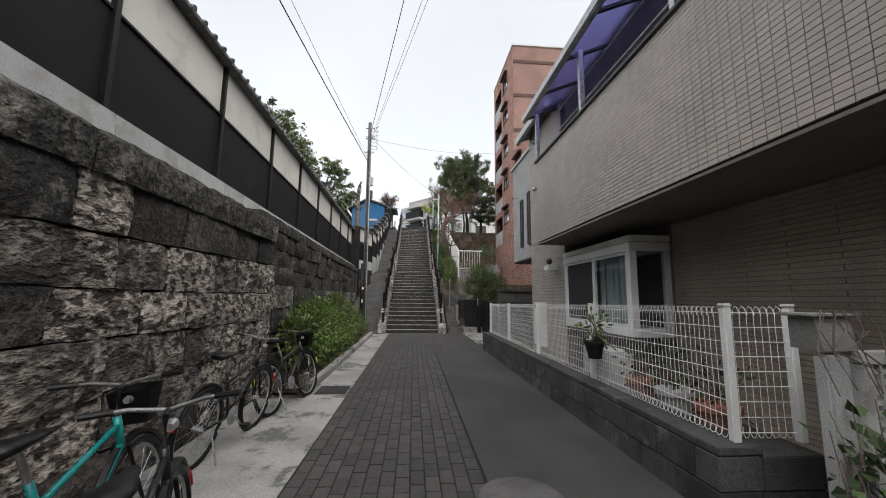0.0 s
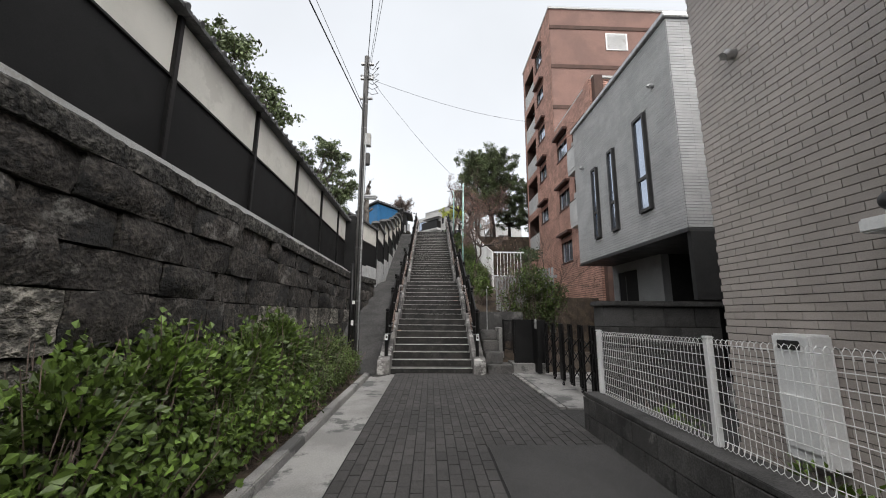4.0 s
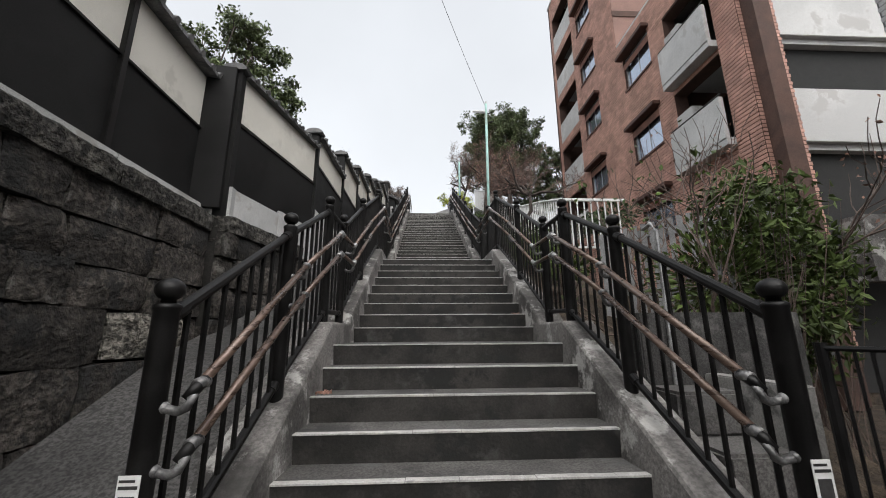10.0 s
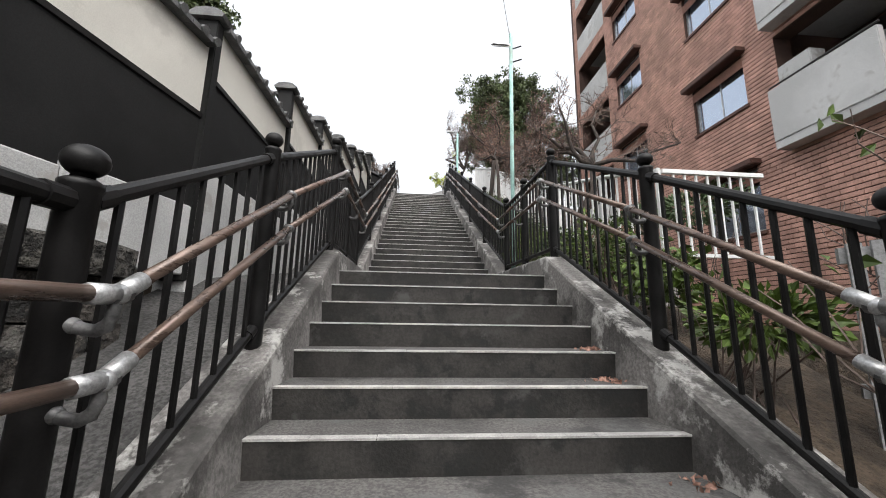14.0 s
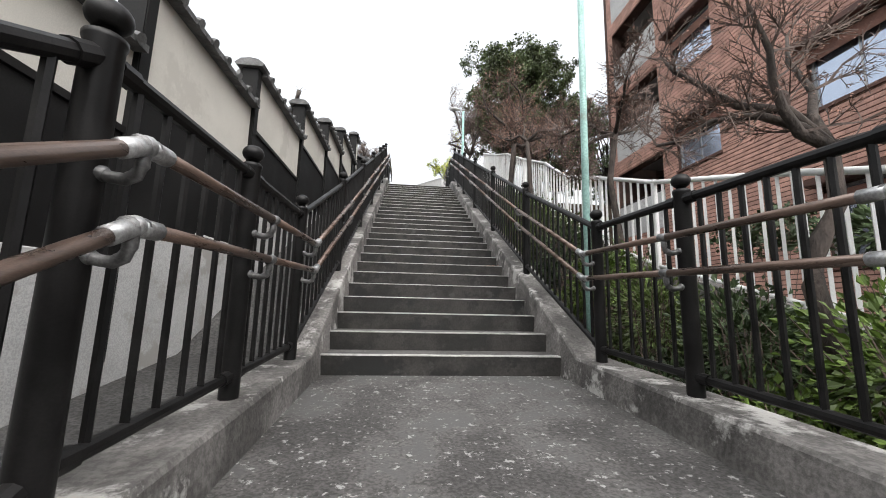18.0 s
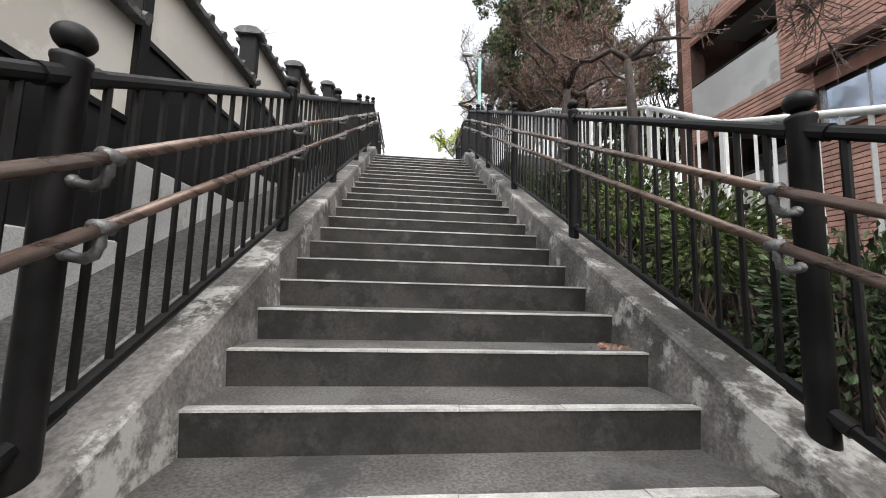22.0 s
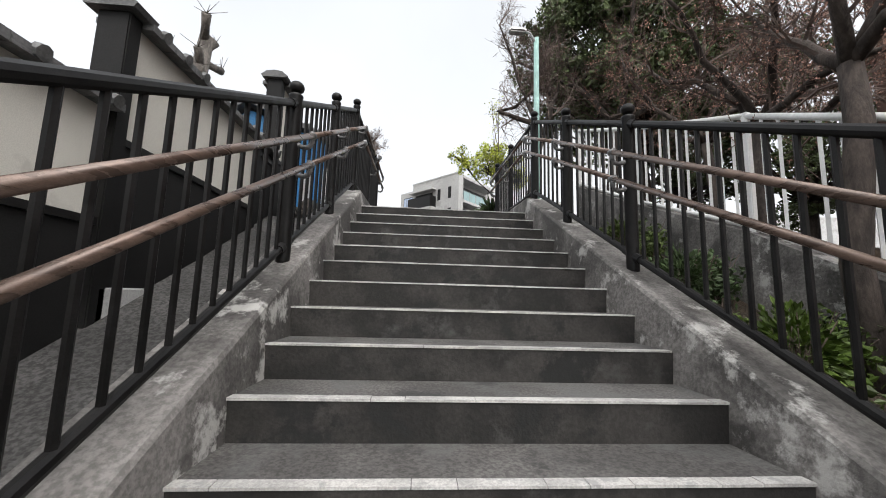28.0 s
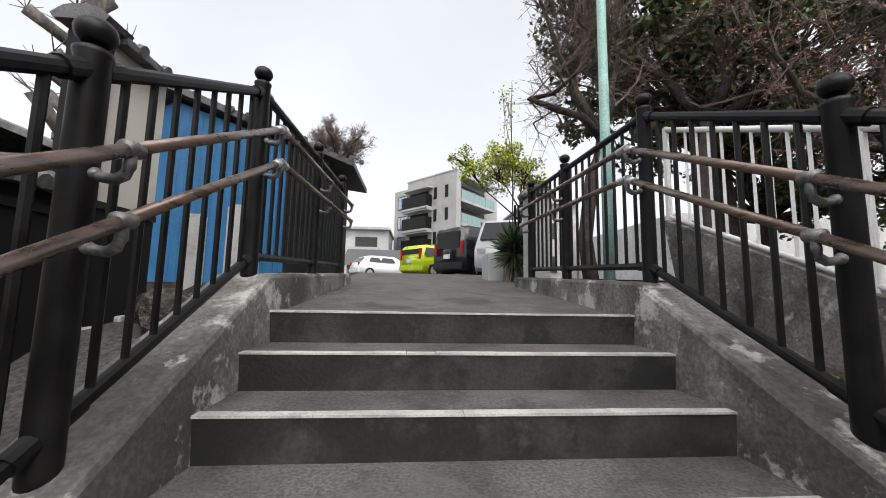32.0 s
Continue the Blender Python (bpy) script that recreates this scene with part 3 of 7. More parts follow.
# ---- left: stone walls with the plaster fence on top ----
def stone_piece(name, seed, rough, back=0.07, ny=5, nz=4):
    """A block of unit size whose face to +x is hewn: its edges fall back and it bulges unevenly."""
    rnd = random.Random(seed)
    bm = bmesh.new()
    bulge = [(rnd.uniform(-0.4, 0.4), rnd.uniform(-0.4, 0.4), rnd.uniform(-1, 1)) for _ in range(4)]
    grid = []
    for k in range(nz):
        row = []
        for j in range(ny):
            u, v = j / (ny - 1) - 0.5, k / (nz - 1) - 0.5
            edge = j in (0, ny - 1) or k in (0, nz - 1)
            corner = j in (0, ny - 1) and k in (0, nz - 1)
            x = 0.5 + rough * (sum(h * math.exp(-((u - p) ** 2 + (v - q) ** 2) * 12) for p, q, h in bulge) + rnd.uniform(-0.5, 0.5))
            x -= back * (1.6 if corner else 1.0 if edge else 0.0) * rnd.uniform(0.4, 1.4)
            f = 0.97 if corner else 1.0
            row.append(bm.verts.new((x, u * f + (rnd.uniform(-0.02, 0.02) if not corner else 0), v * f + rnd.uniform(-0.025, 0.025))))
        grid.append(row)
    for a, b in zip(grid, grid[1:]):
        for j in range(ny - 1):
            bm.faces.new((a[j], a[j + 1], b[j + 1], b[j]))
    rim = grid[0] + [r[-1] for r in grid[1:]] + grid[-1][-2::-1] + [r[0] for r in grid[-2:0:-1]]
    rim = [bm.verts.new(v.co) for v in rim]
    rear = [bm.verts.new((-0.5, v.co.y, v.co.z)) for v in rim]
    for j in range(len(rim)):
        n = (j + 1) % len(rim)
        bm.faces.new((rim[n], rim[j], rear[j], rear[n]))
    bmesh.ops.recalc_face_normals(bm, faces=bm.faces[:])
    me = bpy.data.meshes.new(name)
    bm.to_mesh(me)
    bm.free()
    for f in me.polygons:
        f.use_smooth = f.normal.x > 0.5
    return me


def stone_wall(name, x_face, y0, y1, z_top, heights, width, material, label, seed, rough, cope=0.2, pale=None, dark=None, turn=0.0):
    """Courses of hewn stones that waver a little; pale and dark pick the stones of another colour by y and z."""
    w = thing(name, (x_face, y0, 0), label, "wall", kind="structure")
    part("core", boxes((x_face - 0.55, x_face - 0.05, y0, y1, -0.1, z_top)), MORTAR, w)
    rnd = random.Random(seed)
    rows, z = {0: [], 1: [], 2: []}, -0.05
    for c, h in enumerate(heights):
        y = y0 + rnd.uniform(-0.4, 0)
        while y < y1:
            ww = rnd.uniform(*width)
            a, b = max(y, y0), min(y + ww, y1)
            if b - a > 0.08:
                m = (a + b) / 2
                dz = 0.022 * math.sin(m * 0.8 + c * 1.7)
                hh = h + 0.022 * math.sin(m * 0.8 + (c + 1) * 1.7) - dz + rnd.uniform(-0.012, 0.0)
                kind = 1 if pale and pale(m, z, rnd) else 2 if dark and dark(m, z, rnd) else 0
                rows[kind].append(((x_face - 0.1 + rnd.uniform(-0.025, 0.03), m, z + dz + hh / 2), (0.26, b - a - 0.006, hh - 0.004)))
            y += ww
        z += h
    for kind, m in ((0, material), (1, PALESTONE), (2, DARKSTONE)):
        if rows[kind]:
            near = sorted(rows[kind], key=lambda r: abs(r[0][1] - (y0 + 4)))
            pieces(w, "stone", near, with_mat([stone_piece("stone", seed + 7 * kind + k, rough) for k in range(7)], m), 300, m)
    # weathered coping in lengths
    y = y0
    while y < y1:
        ln = min(rnd.uniform(0.8, 1.4), y1 - y)
        bm = bmesh.new()
        n = max(2, round(ln / 0.11))
        prev = None
        for k in range(n + 1):
            yy = y + 0.005 + (ln - 0.01) * k / n
            end = 0.02 if k in (0, n) else 0.0
            j = lambda q=0.014: rnd.uniform(-q, q)
            ring_ = [bm.verts.new(p) for p in ((x_face - 0.45, yy, z), (x_face + 0.065 - end + j(0.008), yy, z + j(0.006)), (x_face + 0.08 - end + j(0.008), yy, z + cope * 0.45 + j()), (x_face + 0.075 - end + j(0.008), yy, z + cope * 0.88 + j(0.01)), (x_face + 0.045 + j(0.01), yy, z + cope - end + j(0.008)), (x_face - 0.45, yy, z + cope + j(0.01)))]
            if prev:
                for i in range(6):
                    bm.faces.new((prev[i], prev[(i + 1) % 6], ring_[(i + 1) % 6], ring_[i]))
            else:
                bm.faces.new(ring_[::-1])
            prev = ring_
        bm.faces.new(prev)
        bmesh.ops.recalc_face_normals(bm, faces=bm.faces[:])
        part("coping_stone", bm, TOPSTONE, w)
        y += ln
    w.rotation_euler.z = turn
    return w


stone_wall("wall_near", -2.14, -8, 7.2, 2.3, (0.38, 0.37, 0.38, 0.37, 0.38, 0.37), (0.45, 1.0), TUFF, "old rough-faced pale tuff block wall with dark stains", 3, 0.1, 0.3,
           dark=lambda y, z, r: r.random() < (0.75 if z > 1.8 else 0.3 if z < 0.3 else 0.12))
stone_wall("wall_far", -2.44, 7.2, 20.3, 2.6, (0.42, 0.4, 0.42, 0.4, 0.34, 0.32, 0.3), (0.3, 1.0), DARKSTONE, "dark weathered stone block wall with a paler rough course", 8, 0.13,
           pale=lambda y, z, r: (1.15 < z < 1.25 and r.random() < (0.95 if y < 10.5 else 0.5)) or (0.7 < z < 0.8 and y < 10 and r.random() < 0.6), turn=0.023)
stone_wall("wall_end", -2.55, 19.3, 21.0, 2.6, (0.42, 0.4, 0.42, 0.4, 0.34, 0.32, 0.3), (0.3, 0.9), DARKSTONE, "dark weathered stone block wall turning in beside the stairs", 9, 0.13, turn=-0.19)


def coping_tiles(bm, x, y0, y1, z):
    """A row of grey tiles with round ends on a wall's head."""
    y = y0
    while y < y1 - 0.02:
        w = min(0.24, y1 - y)
        prism(bm, [(x - 0.2, z), (x + 0.17, z - 0.03), (x + 0.17, z + 0.02), (x, z + 0.12), (x - 0.2, z + 0.04)], "y", y + 0.004, y + w - 0.004)
        tube(bm, [(x + 0.16, y + w / 2, z + 0.012), (x + 0.195, y + w / 2, z + 0.0)], 0.04, 8)
        y += w


def build_fence():
    """Posts 1.94 m apart along a line that draws slowly away from the alley."""
    f = thing("boundary_fence", (-2.786, 8, 2.65), "plaster fence with black lower boards, cream upper panels and tiled head", "fence", kind="structure")
    posts = [4.653 + 1.938 * k for k in range(-6, 8)] + [19.5]
    x = -2.786
    for a, b in zip(posts, posts[1:]):
        part("lower_panel", boxes((x - 0.1, x - 0.012, a + 0.035, b - 0.035, 2.62, 3.9)), BLACKPANEL, f, "black lower panel")
        part("upper_panel", boxes((x - 0.1, x - 0.018, a + 0.035, b - 0.035, 3.93, 4.64)), PLASTER, f, "cream plaster panel")
        part("rail", boxes((x - 0.11, x + 0.012, a + 0.035, b - 0.035, 3.902, 3.928)), BLACK, f)
        part("base", boxes((x - 0.2, x + 0.13, a + 0.002, b - 0.002, 2.1, 2.94), bevel=0.008), FOOTING, f, "pale concrete base")
        bm = bmesh.new()
        coping_tiles(bm, x - 0.04, a, b, 4.67)
        part("coping_tiles", bm, ROOFTILE, f, "grey tile coping")
    for y in posts:
        part("post", boxes((x - 0.12, x + 0.03, y - 0.035, y + 0.035, 2.6, 4.65), bevel=0.006), BLACK, f)
    f.rotation_euler.z = 0.023


build_fence()
# plan point, cap height, foot of the cream panel beyond, top of the footing beyond
STEPPED = ((-2.71, 19.62, 4.93, 4.11, 3.2), (-2.3, 21.68, 5.22, 4.53, 3.64), (-2.28, 23.7, 5.82, 4.9, 3.98), (-2.28, 25.5, 6.31, 5.46, 4.55),
           (-2.28, 27.4, 6.9, 6.13, 5.2), (-2.28, 29.25, 7.53, 6.71, 5.77), (-2.28, 30.98, 8.18, 7.25, 6.32), (-2.28, 32.9, 8.18, 7.95, 6.9), (-2.28, 33.44, 9.24, 8.05, 7.3), (-2.28, 34.1, 9.24, 8.05, 7.3))


def build_stepped_wall():
    w = thing("stepped_wall", (-2.5, 20, 2.5), "cream plaster wall with black lower panels stepping uphill, tiled head", "wall", kind="structure")
    for (xa, ya, cap, cream, foot), (xb, yb, *_) in zip(STEPPED, STEPPED[1:]):
        slab = oblique((xa, ya), (xb, yb), 1)
        ln = math.hypot(xb - xa, yb - ya)
        top = cap - 0.12
        part("upper_panel", slab(0.056, ln - 0.056, 0.012, 0.14, cream + 0.025, top), BLACKPANEL if top - cream < 0.2 else PLASTER, w, "black boarded panel" if top - cream < 0.2 else "cream plaster panel")
        part("rail", slab(0.056, ln - 0.056, -0.012, 0.14, cream - 0.022, cream + 0.023), BLACK, w)
        part("lower_panel", slab(0.056, ln - 0.056, 0.006, 0.14, foot - 0.1, cream - 0.024), BLACKPANEL, w, "black lower panel")
        m = ln * 0.5
        for a, b, up in ((0.0, m, 0.0), (m + 0.004, ln, 0.05)):
            bm = slab(a, b, -0.03, 0.24, foot - (0.55 if ya < 20 else 1.5), foot + up)
            bmesh.ops.bevel(bm, geom=bm.edges[:], offset=0.01, segments=1, affect="EDGES")
            part("footing", bm, FOOTING, w, "pale concrete footing")
        bm = bmesh.new()
        coping_tiles(bm, 0.0, 0.06, ln - 0.06, top + 0.01)
        bm.transform(Matrix.Translation((xa - 0.08, ya, 0)) @ Matrix.Rotation(-math.atan2(xb - xa, yb - ya), 4, "Z"))
        part("coping_tiles", bm, ROOFTILE, w, "grey tile coping")
    back = oblique((-3.14, 19.54), (-2.74, 19.6), -1)
    part("return_panel", back(0, 0.4, 0, 0.1, 2.9, 4.84), BLACKPANEL, w, "black end panel")
    part("return_footing", back(-0.02, 0.5, -0.16, 0.02, 2.62, 3.2), FOOTING, w, "pale concrete footing")
    for k, (x, y, cap, *_) in enumerate(STEPPED[:-1]):
        low = STEPPED[max(k - 1, 0)][4] - 0.6
        part("pillar", boxes((x - 0.17, x + 0.03, y - 0.055, y + 0.055, low, cap - 0.1), bevel=0.008), BLACKPANEL, w, "black pillar")
        bm = bmesh.new()
        t = cap - 0.098
        prism(bm, [(x - 0.22, t), (x + 0.08, t), (x + 0.1, t + 0.03), (x + 0.03, t + 0.085), (x - 0.07, t + 0.1), (x - 0.17, t + 0.085), (x - 0.24, t + 0.03)], "y", y - 0.1, y + 0.1)
        part("cap", bm, ROOFTILE, w, "rounded grey tile cap")


build_stepped_wall()

# ---- right: low block wall with the white wire fence ----
def block_courses(parent, x_face, y0, y1, z0, courses, h, ln, thick, seed, along="y"):
    rnd = random.Random(seed)
    rows = []
    for c in range(courses):
        y = y0 - (ln / 2 if c % 2 else 0)
        while y < y1:
            a, b = max(y, y0), min(y + ln, y1)
            if b - a > 0.05:
                out = rnd.uniform(-0.003, 0.003)
                if along == "y":
                    rows.append(((x_face + thick / 2 + out, (a + b) / 2, z0 + h * (c + 0.5)), (thick, b - a - 0.008, h - 0.008)))
                else:
                    rows.append((((a + b) / 2, x_face + thick / 2 + out, z0 + h * (c + 0.5)), (b - a - 0.008, thick, h - 0.008)))
            y += ln
    pieces(parent, "block", rows, BLOCKS, 300, BLOCK)


BLOCKS = with_mat([unit_piece("block", 0.02, 0.004, 40 + k) for k in range(3)], BLOCK)
LOW = thing("wall_low", (1.97, 4, 0), "low dark stained concrete block wall along the alley", "wall", kind="structure")
part("core", boxes((1.99, 2.3, 3.82, 11.9, -0.05, 0.43)), MORTAR, LOW)
block_courses(LOW, 1.97, 3.8, 11.92, -0.02, 2, 0.215, 0.42, 0.3, 21)
for k in range(2):
    part("return_block", boxes((2.276, 2.72, 3.802, 4.1, -0.02 + 0.215 * k, 0.189 + 0.215 * k), bevel=0.008), BLOCK, LOW)
part("cap", boxes((1.975, 2.29, 3.8, 11.92, 0.414, 0.462), bevel=0.006), BLOCK, LOW)


def build_wire_fence():
    f = thing("wire_fence", (2.2, 7, 0.46), "white coated wire mesh fence on the low block wall", "fence")
    ys = [3.9, 5.88, 7.85, 9.84, 11.82]
    x = 2.19
    top = lambda y: 1.385 - 0.0145 * (y - 3.9)
    for xx, y in [(x, y) for y in ys] + [(x + 0.46, 3.88)]:
        h = top(y)
        p = part("post", boxes((xx - 0.028, xx + 0.028, y - 0.028, y + 0.028, 0.46, h - 0.025), bevel=0.008), WHITE, f)
        part("post_cap", boxes((xx - 0.036, xx + 0.036, y - 0.036, y + 0.036, h - 0.024, h), bevel=0.01), WHITE, p)
    runs = [((x, a), (x, b)) for a, b in zip(ys, ys[1:])] + [((x, 3.9), (x + 0.46, 3.88))]
    for (xa, a), (xb, b) in runs:
        bm = bmesh.new()
        n = max(3, round(math.hypot(b - a, xb - xa) / 0.05))
        d = Vector((xb - xa, b - a, 0)).normalized()
        side = Vector((-d.y, d.x, 0))
        ha, hb = top(a) - 0.065, top(b) - 0.065
        for k in range(1, n):
            t = k / n
            p = Vector((xa + (xb - xa) * t, a + (b - a) * t, 0))
            h = ha + (hb - ha) * t
            for zz, s in ((h, 1), (0.52, -1)):
                q = p + Vector((0, 0, zz))
                tube(bm, [q, q + Vector((0, 0, 0.035 * s)) + side * 0.012, q + Vector((0, 0, 0.045 * s)) + side * 0.035, q + Vector((0, 0, 0.02 * s)) + side * 0.055, q + side * 0.05 - Vector((0, 0, 0.02 * s))], 0.0026, 4)
            tube(bm, [p + Vector((0, 0, 0.52)), p + Vector((0, 0, h))], 0.0024, 4)
        for k in range(9):
            tube(bm, [(xa, a, 0.52 + (ha - 0.52) * k / 8), (xb, b, 0.52 + (hb - 0.52) * k / 8)], 0.003, 4)
        part("mesh_panel", bm, WHITE, f, "white wire mesh panel")


build_wire_fence()


# ---- the beige tiled house ----
def window_unit(parent, x, y0, y1, z0, z1, frame_mat, split=(), inward=0.12, curtain=True, fw=0.05, glass=None):
    """A window in a wall that faces -x: frame, panes, a curtain or near-black sheet for the unlit room behind."""
    w = part("window", boxes((x - 0.03, x + 0.05, y0, y0 + fw, z0, z1), (x - 0.03, x + 0.05, y1 - fw, y1, z0, z1), (x - 0.03, x + 0.05, y0 + fw, y1 - fw, z0, z0 + fw), (x - 0.03, x + 0.05, y0 + fw, y1 - fw, z1 - fw, z1)), frame_mat, parent)
    cuts = [y0 + fw, *split, y1 - fw]
    for a, b in zip(cuts, cuts[1:]):
        g = part("pane", boxes((x + 0.012, x + 0.018, a + 0.015, b - 0.015, z0 + fw, z1 - fw)), glass or GLASS, w, "glass pane")
        g.visible_shadow = False
        for s in (a, b - 0.015):
            part("sash", boxes((x, x + 0.035, s, s + 0.015, z0 + fw, z1 - fw)), frame_mat, w)
    part("backing", boxes((x + inward + 0.06, x + inward + 0.1, y0, y1, z0, z1)), CURTAIN if curtain else INTERIOR, w, "curtain behind the glass" if curtain else "")
    return w


def tile_field(parent, axis, fixed, u0, u1, z0, z1, tw, th, meshes, rest, limit, holes=(), near=0.0, proud=0.006, stagger=False, joint=0.006):
    rows = []
    r = 0
    z = z0
    while z + th <= z1 + 0.01:
        u = u0 - (tw / 2 if stagger and r % 2 else 0)
        while u < u1 - 0.01:
            zz = z + th / 2
            a, b = max(u, u0), min(u + tw, u1)
            for h in holes:
                if h[2] < zz < h[3]:
                    if a < h[0] < b:
                        b = h[0]
                    elif h[0] <= a < h[1]:
                        a = min(h[1], b)
            m = (a + b) / 2
            if b - a > 0.03:
                size = (0.016, b - a - 0.006, th - joint)
                at = (fixed - proud, m, zz)
                if axis == "y":
                    size, at = (size[1], size[0], size[2]), (m, fixed - proud, zz)
                rows.append((at, size))
            u += tw
        z += th
        r += 1
    rows.sort(key=lambda q: (Vector(q[0]) - Vector((q[0][0], near, 2.5))).length)
    return rows


BTILE = with_mat([unit_piece("wall_tile", 0.04, 0.0, 60)], BEIGE)
HOUSE = thing("beige_house", (6, 4, 0), "beige tiled house with a projecting upper storey and balcony roof", "house")
part("wall", boxes((3.56, 9, -8, 8.55, 0, 2.5), (3.1, 9, -8, 8.55, 2.5, 5.65), (3.02, 9, 8.55, 10.65, 0, 5.7)), BEIGEBASE, HOUSE)
part("upper_storey", boxes((2.48, 3.1, -8, 8.56, 2.52, 4.16)), BEIGEBASE, HOUSE, "projecting balcony wall")
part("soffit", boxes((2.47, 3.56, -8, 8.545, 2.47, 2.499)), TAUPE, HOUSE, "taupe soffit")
part("balcony_rail", boxes((2.43, 2.56, -8, 8.6, 4.165, 4.22), bevel=0.01), DARKFRAME, HOUSE, "dark metal cap rail")
for y in (8.5, 6.5, 4.5, 2.5, 0.5):
    part("balcony_post", boxes((2.45, 2.52, y - 0.035, y + 0.035, 4.22, 5.2)), STEEL, HOUSE)
bm = bmesh.new()
hexa(bm, [(2.3, -8, 5.22), (3.2, -8, 5.6), (3.2, 8.75, 5.6), (2.3, 8.75, 5.22), (2.3, -8, 5.25), (3.2, -8, 5.63), (3.2, 8.75, 5.63), (2.3, 8.75, 5.25)])
PURPLE = glass_mat("smoky_polycarbonate", (0.2, 0.19, 0.46), 0.25)
part("balcony_roof", bm, PURPLE, HOUSE, "smoky violet plastic sheet roof")
for k in range(14):
    y = 8.72 - k * 1.0
    bm = bmesh.new()
    hexa(bm, [(2.3, y - 0.03, 5.16), (3.2, y - 0.03, 5.54), (3.2, y + 0.03, 5.54), (2.3, y + 0.03, 5.16), (2.3, y - 0.03, 5.21), (3.2, y - 0.03, 5.59), (3.2, y + 0.03, 5.59), (2.3, y + 0.03, 5.21)])
    part("rafter", bm, DARKFRAME, HOUSE)
part("eaves_beam", boxes((2.24, 2.34, -8, 8.78, 5.12, 5.28), bevel=0.02), STEEL, HOUSE, "grey metal gutter beam")
for z, r in ((4.35, 0.018), (4.75, 0.014)):
    part("clothes_pole", tube(bmesh.new(), [(2.75, -6, z + 0.3), (2.75, 8.0, z + 0.3)], r, 8), STEEL, HOUSE)
bm = bmesh.new()
hexa(bm, [(2.75, 8.75, 5.62), (9, 8.75, 7.6), (9, 10.85, 7.6), (2.75, 10.85, 5.62), (2.75, 8.75, 5.7), (9, 8.75, 7.7), (9, 10.85, 7.7), (2.75, 10.85, 5.7)])
part("roof", bm, ROOFTILE, HOUSE, "dark sloping roof edge")
part("main_roof", boxes((3.12, 9.1, -8, 8.7, 5.652, 5.78), bevel=0.02), ROOFTILE, HOUSE, "dark flat roof")
part("verge", boxes((2.7, 2.8, 8.7, 10.9, 5.55, 5.75), bevel=0.015), STEEL, HOUSE)
for y, z in ((10.1, 4.1), (10.05, 5.3)):
    bm = bmesh.new()
    tube(bm, [(3.02, y, z), (2.93, y, z), (2.89, y, z - 0.03)], [0.05, 0.055, 0.04], 12)
    part("vent_hood", bm, STEEL, HOUSE, "round metal vent hood")
# bay window with white frame
bay = part("bay_window", boxes((2.97, 3.56, 6.28, 8.5, 0.9, 1.02), bevel=0.006), WHITE, HOUSE, "white framed bay window")
part("head", boxes((2.95, 3.56, 6.26, 8.52, 2.08, 2.2), bevel=0.006), WHITE, bay)
for b in ((2.97, 3.05, 8.42, 8.5, 1.021, 2.079), (2.97, 3.07, 6.28, 6.38, 1.021, 2.079), (3.48, 3.56, 6.28, 6.36, 1.021, 2.079)):
    part("upright", boxes(b), WHITE, bay)
for a, b in ((7.36, 8.42), (6.38, 7.36)):
    part("frame", boxes((2.985, 3.03, a, a + 0.04, 1.02, 2.08), (2.985, 3.03, b - 0.04, b, 1.02, 2.08), (2.985, 3.03, a + 0.04, b - 0.04, 1.02, 1.06), (2.985, 3.03, a + 0.04, b - 0.04, 2.04, 2.08)), WHITE, bay)
    g = part("pane", boxes((3.0, 3.006, a + 0.04, b - 0.04, 1.06, 2.04)), GLASS, bay, "glass pane")
    g.visible_shadow = False
g = part("pane", boxes((3.07, 3.48, 6.31, 6.316, 1.02, 2.08)), GLASS, bay, "glass side pane")
g.visible_shadow = False
part("screen", boxes((2.99, 2.997, 7.4, 8.38, 1.06, 2.04)), mat("insect_screen", (0.03, 0.03, 0.032), 0.8, bump=0.0), bay, "dark insect screen")
bm = bmesh.new()
for k in range(11):
    box(bm, 3.12 + 0.03 * math.sin(k * 1.9), 3.14 + 0.03 * math.sin(k * 1.9), 6.4 + k * 0.09, 6.5 + k * 0.09, 1.03, 2.07)
part("curtain", bm, CURTAIN, bay, "pale hanging curtain")
part("shutter_box", boxes((2.95, 3.56, 6.24, 8.54, 2.21, 2.3), bevel=0.015), WHITE, HOUSE)
# wall tiles: the balcony front, then the plain wall beyond it; brown tiles under the overhang
rows = tile_field(HOUSE, "x", 2.48, -3.0, 8.56, 2.52, 4.16, 0.105, 0.0485, BTILE, BEIGES, 300, near=6.0)
pieces(HOUSE, "wall_tile", rows, BTILE, 300, BEIGES, "wall_tiles")
rows = tile_field(HOUSE, "x", 3.02, 8.56, 10.65, 0.1, 5.6, 0.23, 0.07, BTILE, BEIGES, 0, stagger=True, joint=0.008)
pieces(HOUSE, "wall_tile", rows, BTILE, 0, BEIGES, "wall_tiles")
BROWN = mat("brown_wall_tiles", (0.3, 0.25, 0.21), 0.6, var=0.1, scale=1.0, bump=0.1, island=0.08)
rows = tile_field(HOUSE, "x", 3.56, -3.0, 6.2, 0.1, 2.46, 0.9, 0.052, BTILE, BROWN, 0, stagger=True, joint=0.007)
pieces(HOUSE, "brown_tile", rows, BTILE, 0, BROWN, "brown_tiles")

# things by the house wall
cam_box = thing("security_camera", (2.9, 9.05, 2.1), "white security camera on a wall bracket", "camera")
part("base", boxes((2.78, 3.01, 8.88, 9.14, 2.0, 2.1), bevel=0.015), WHITE, cam_box)
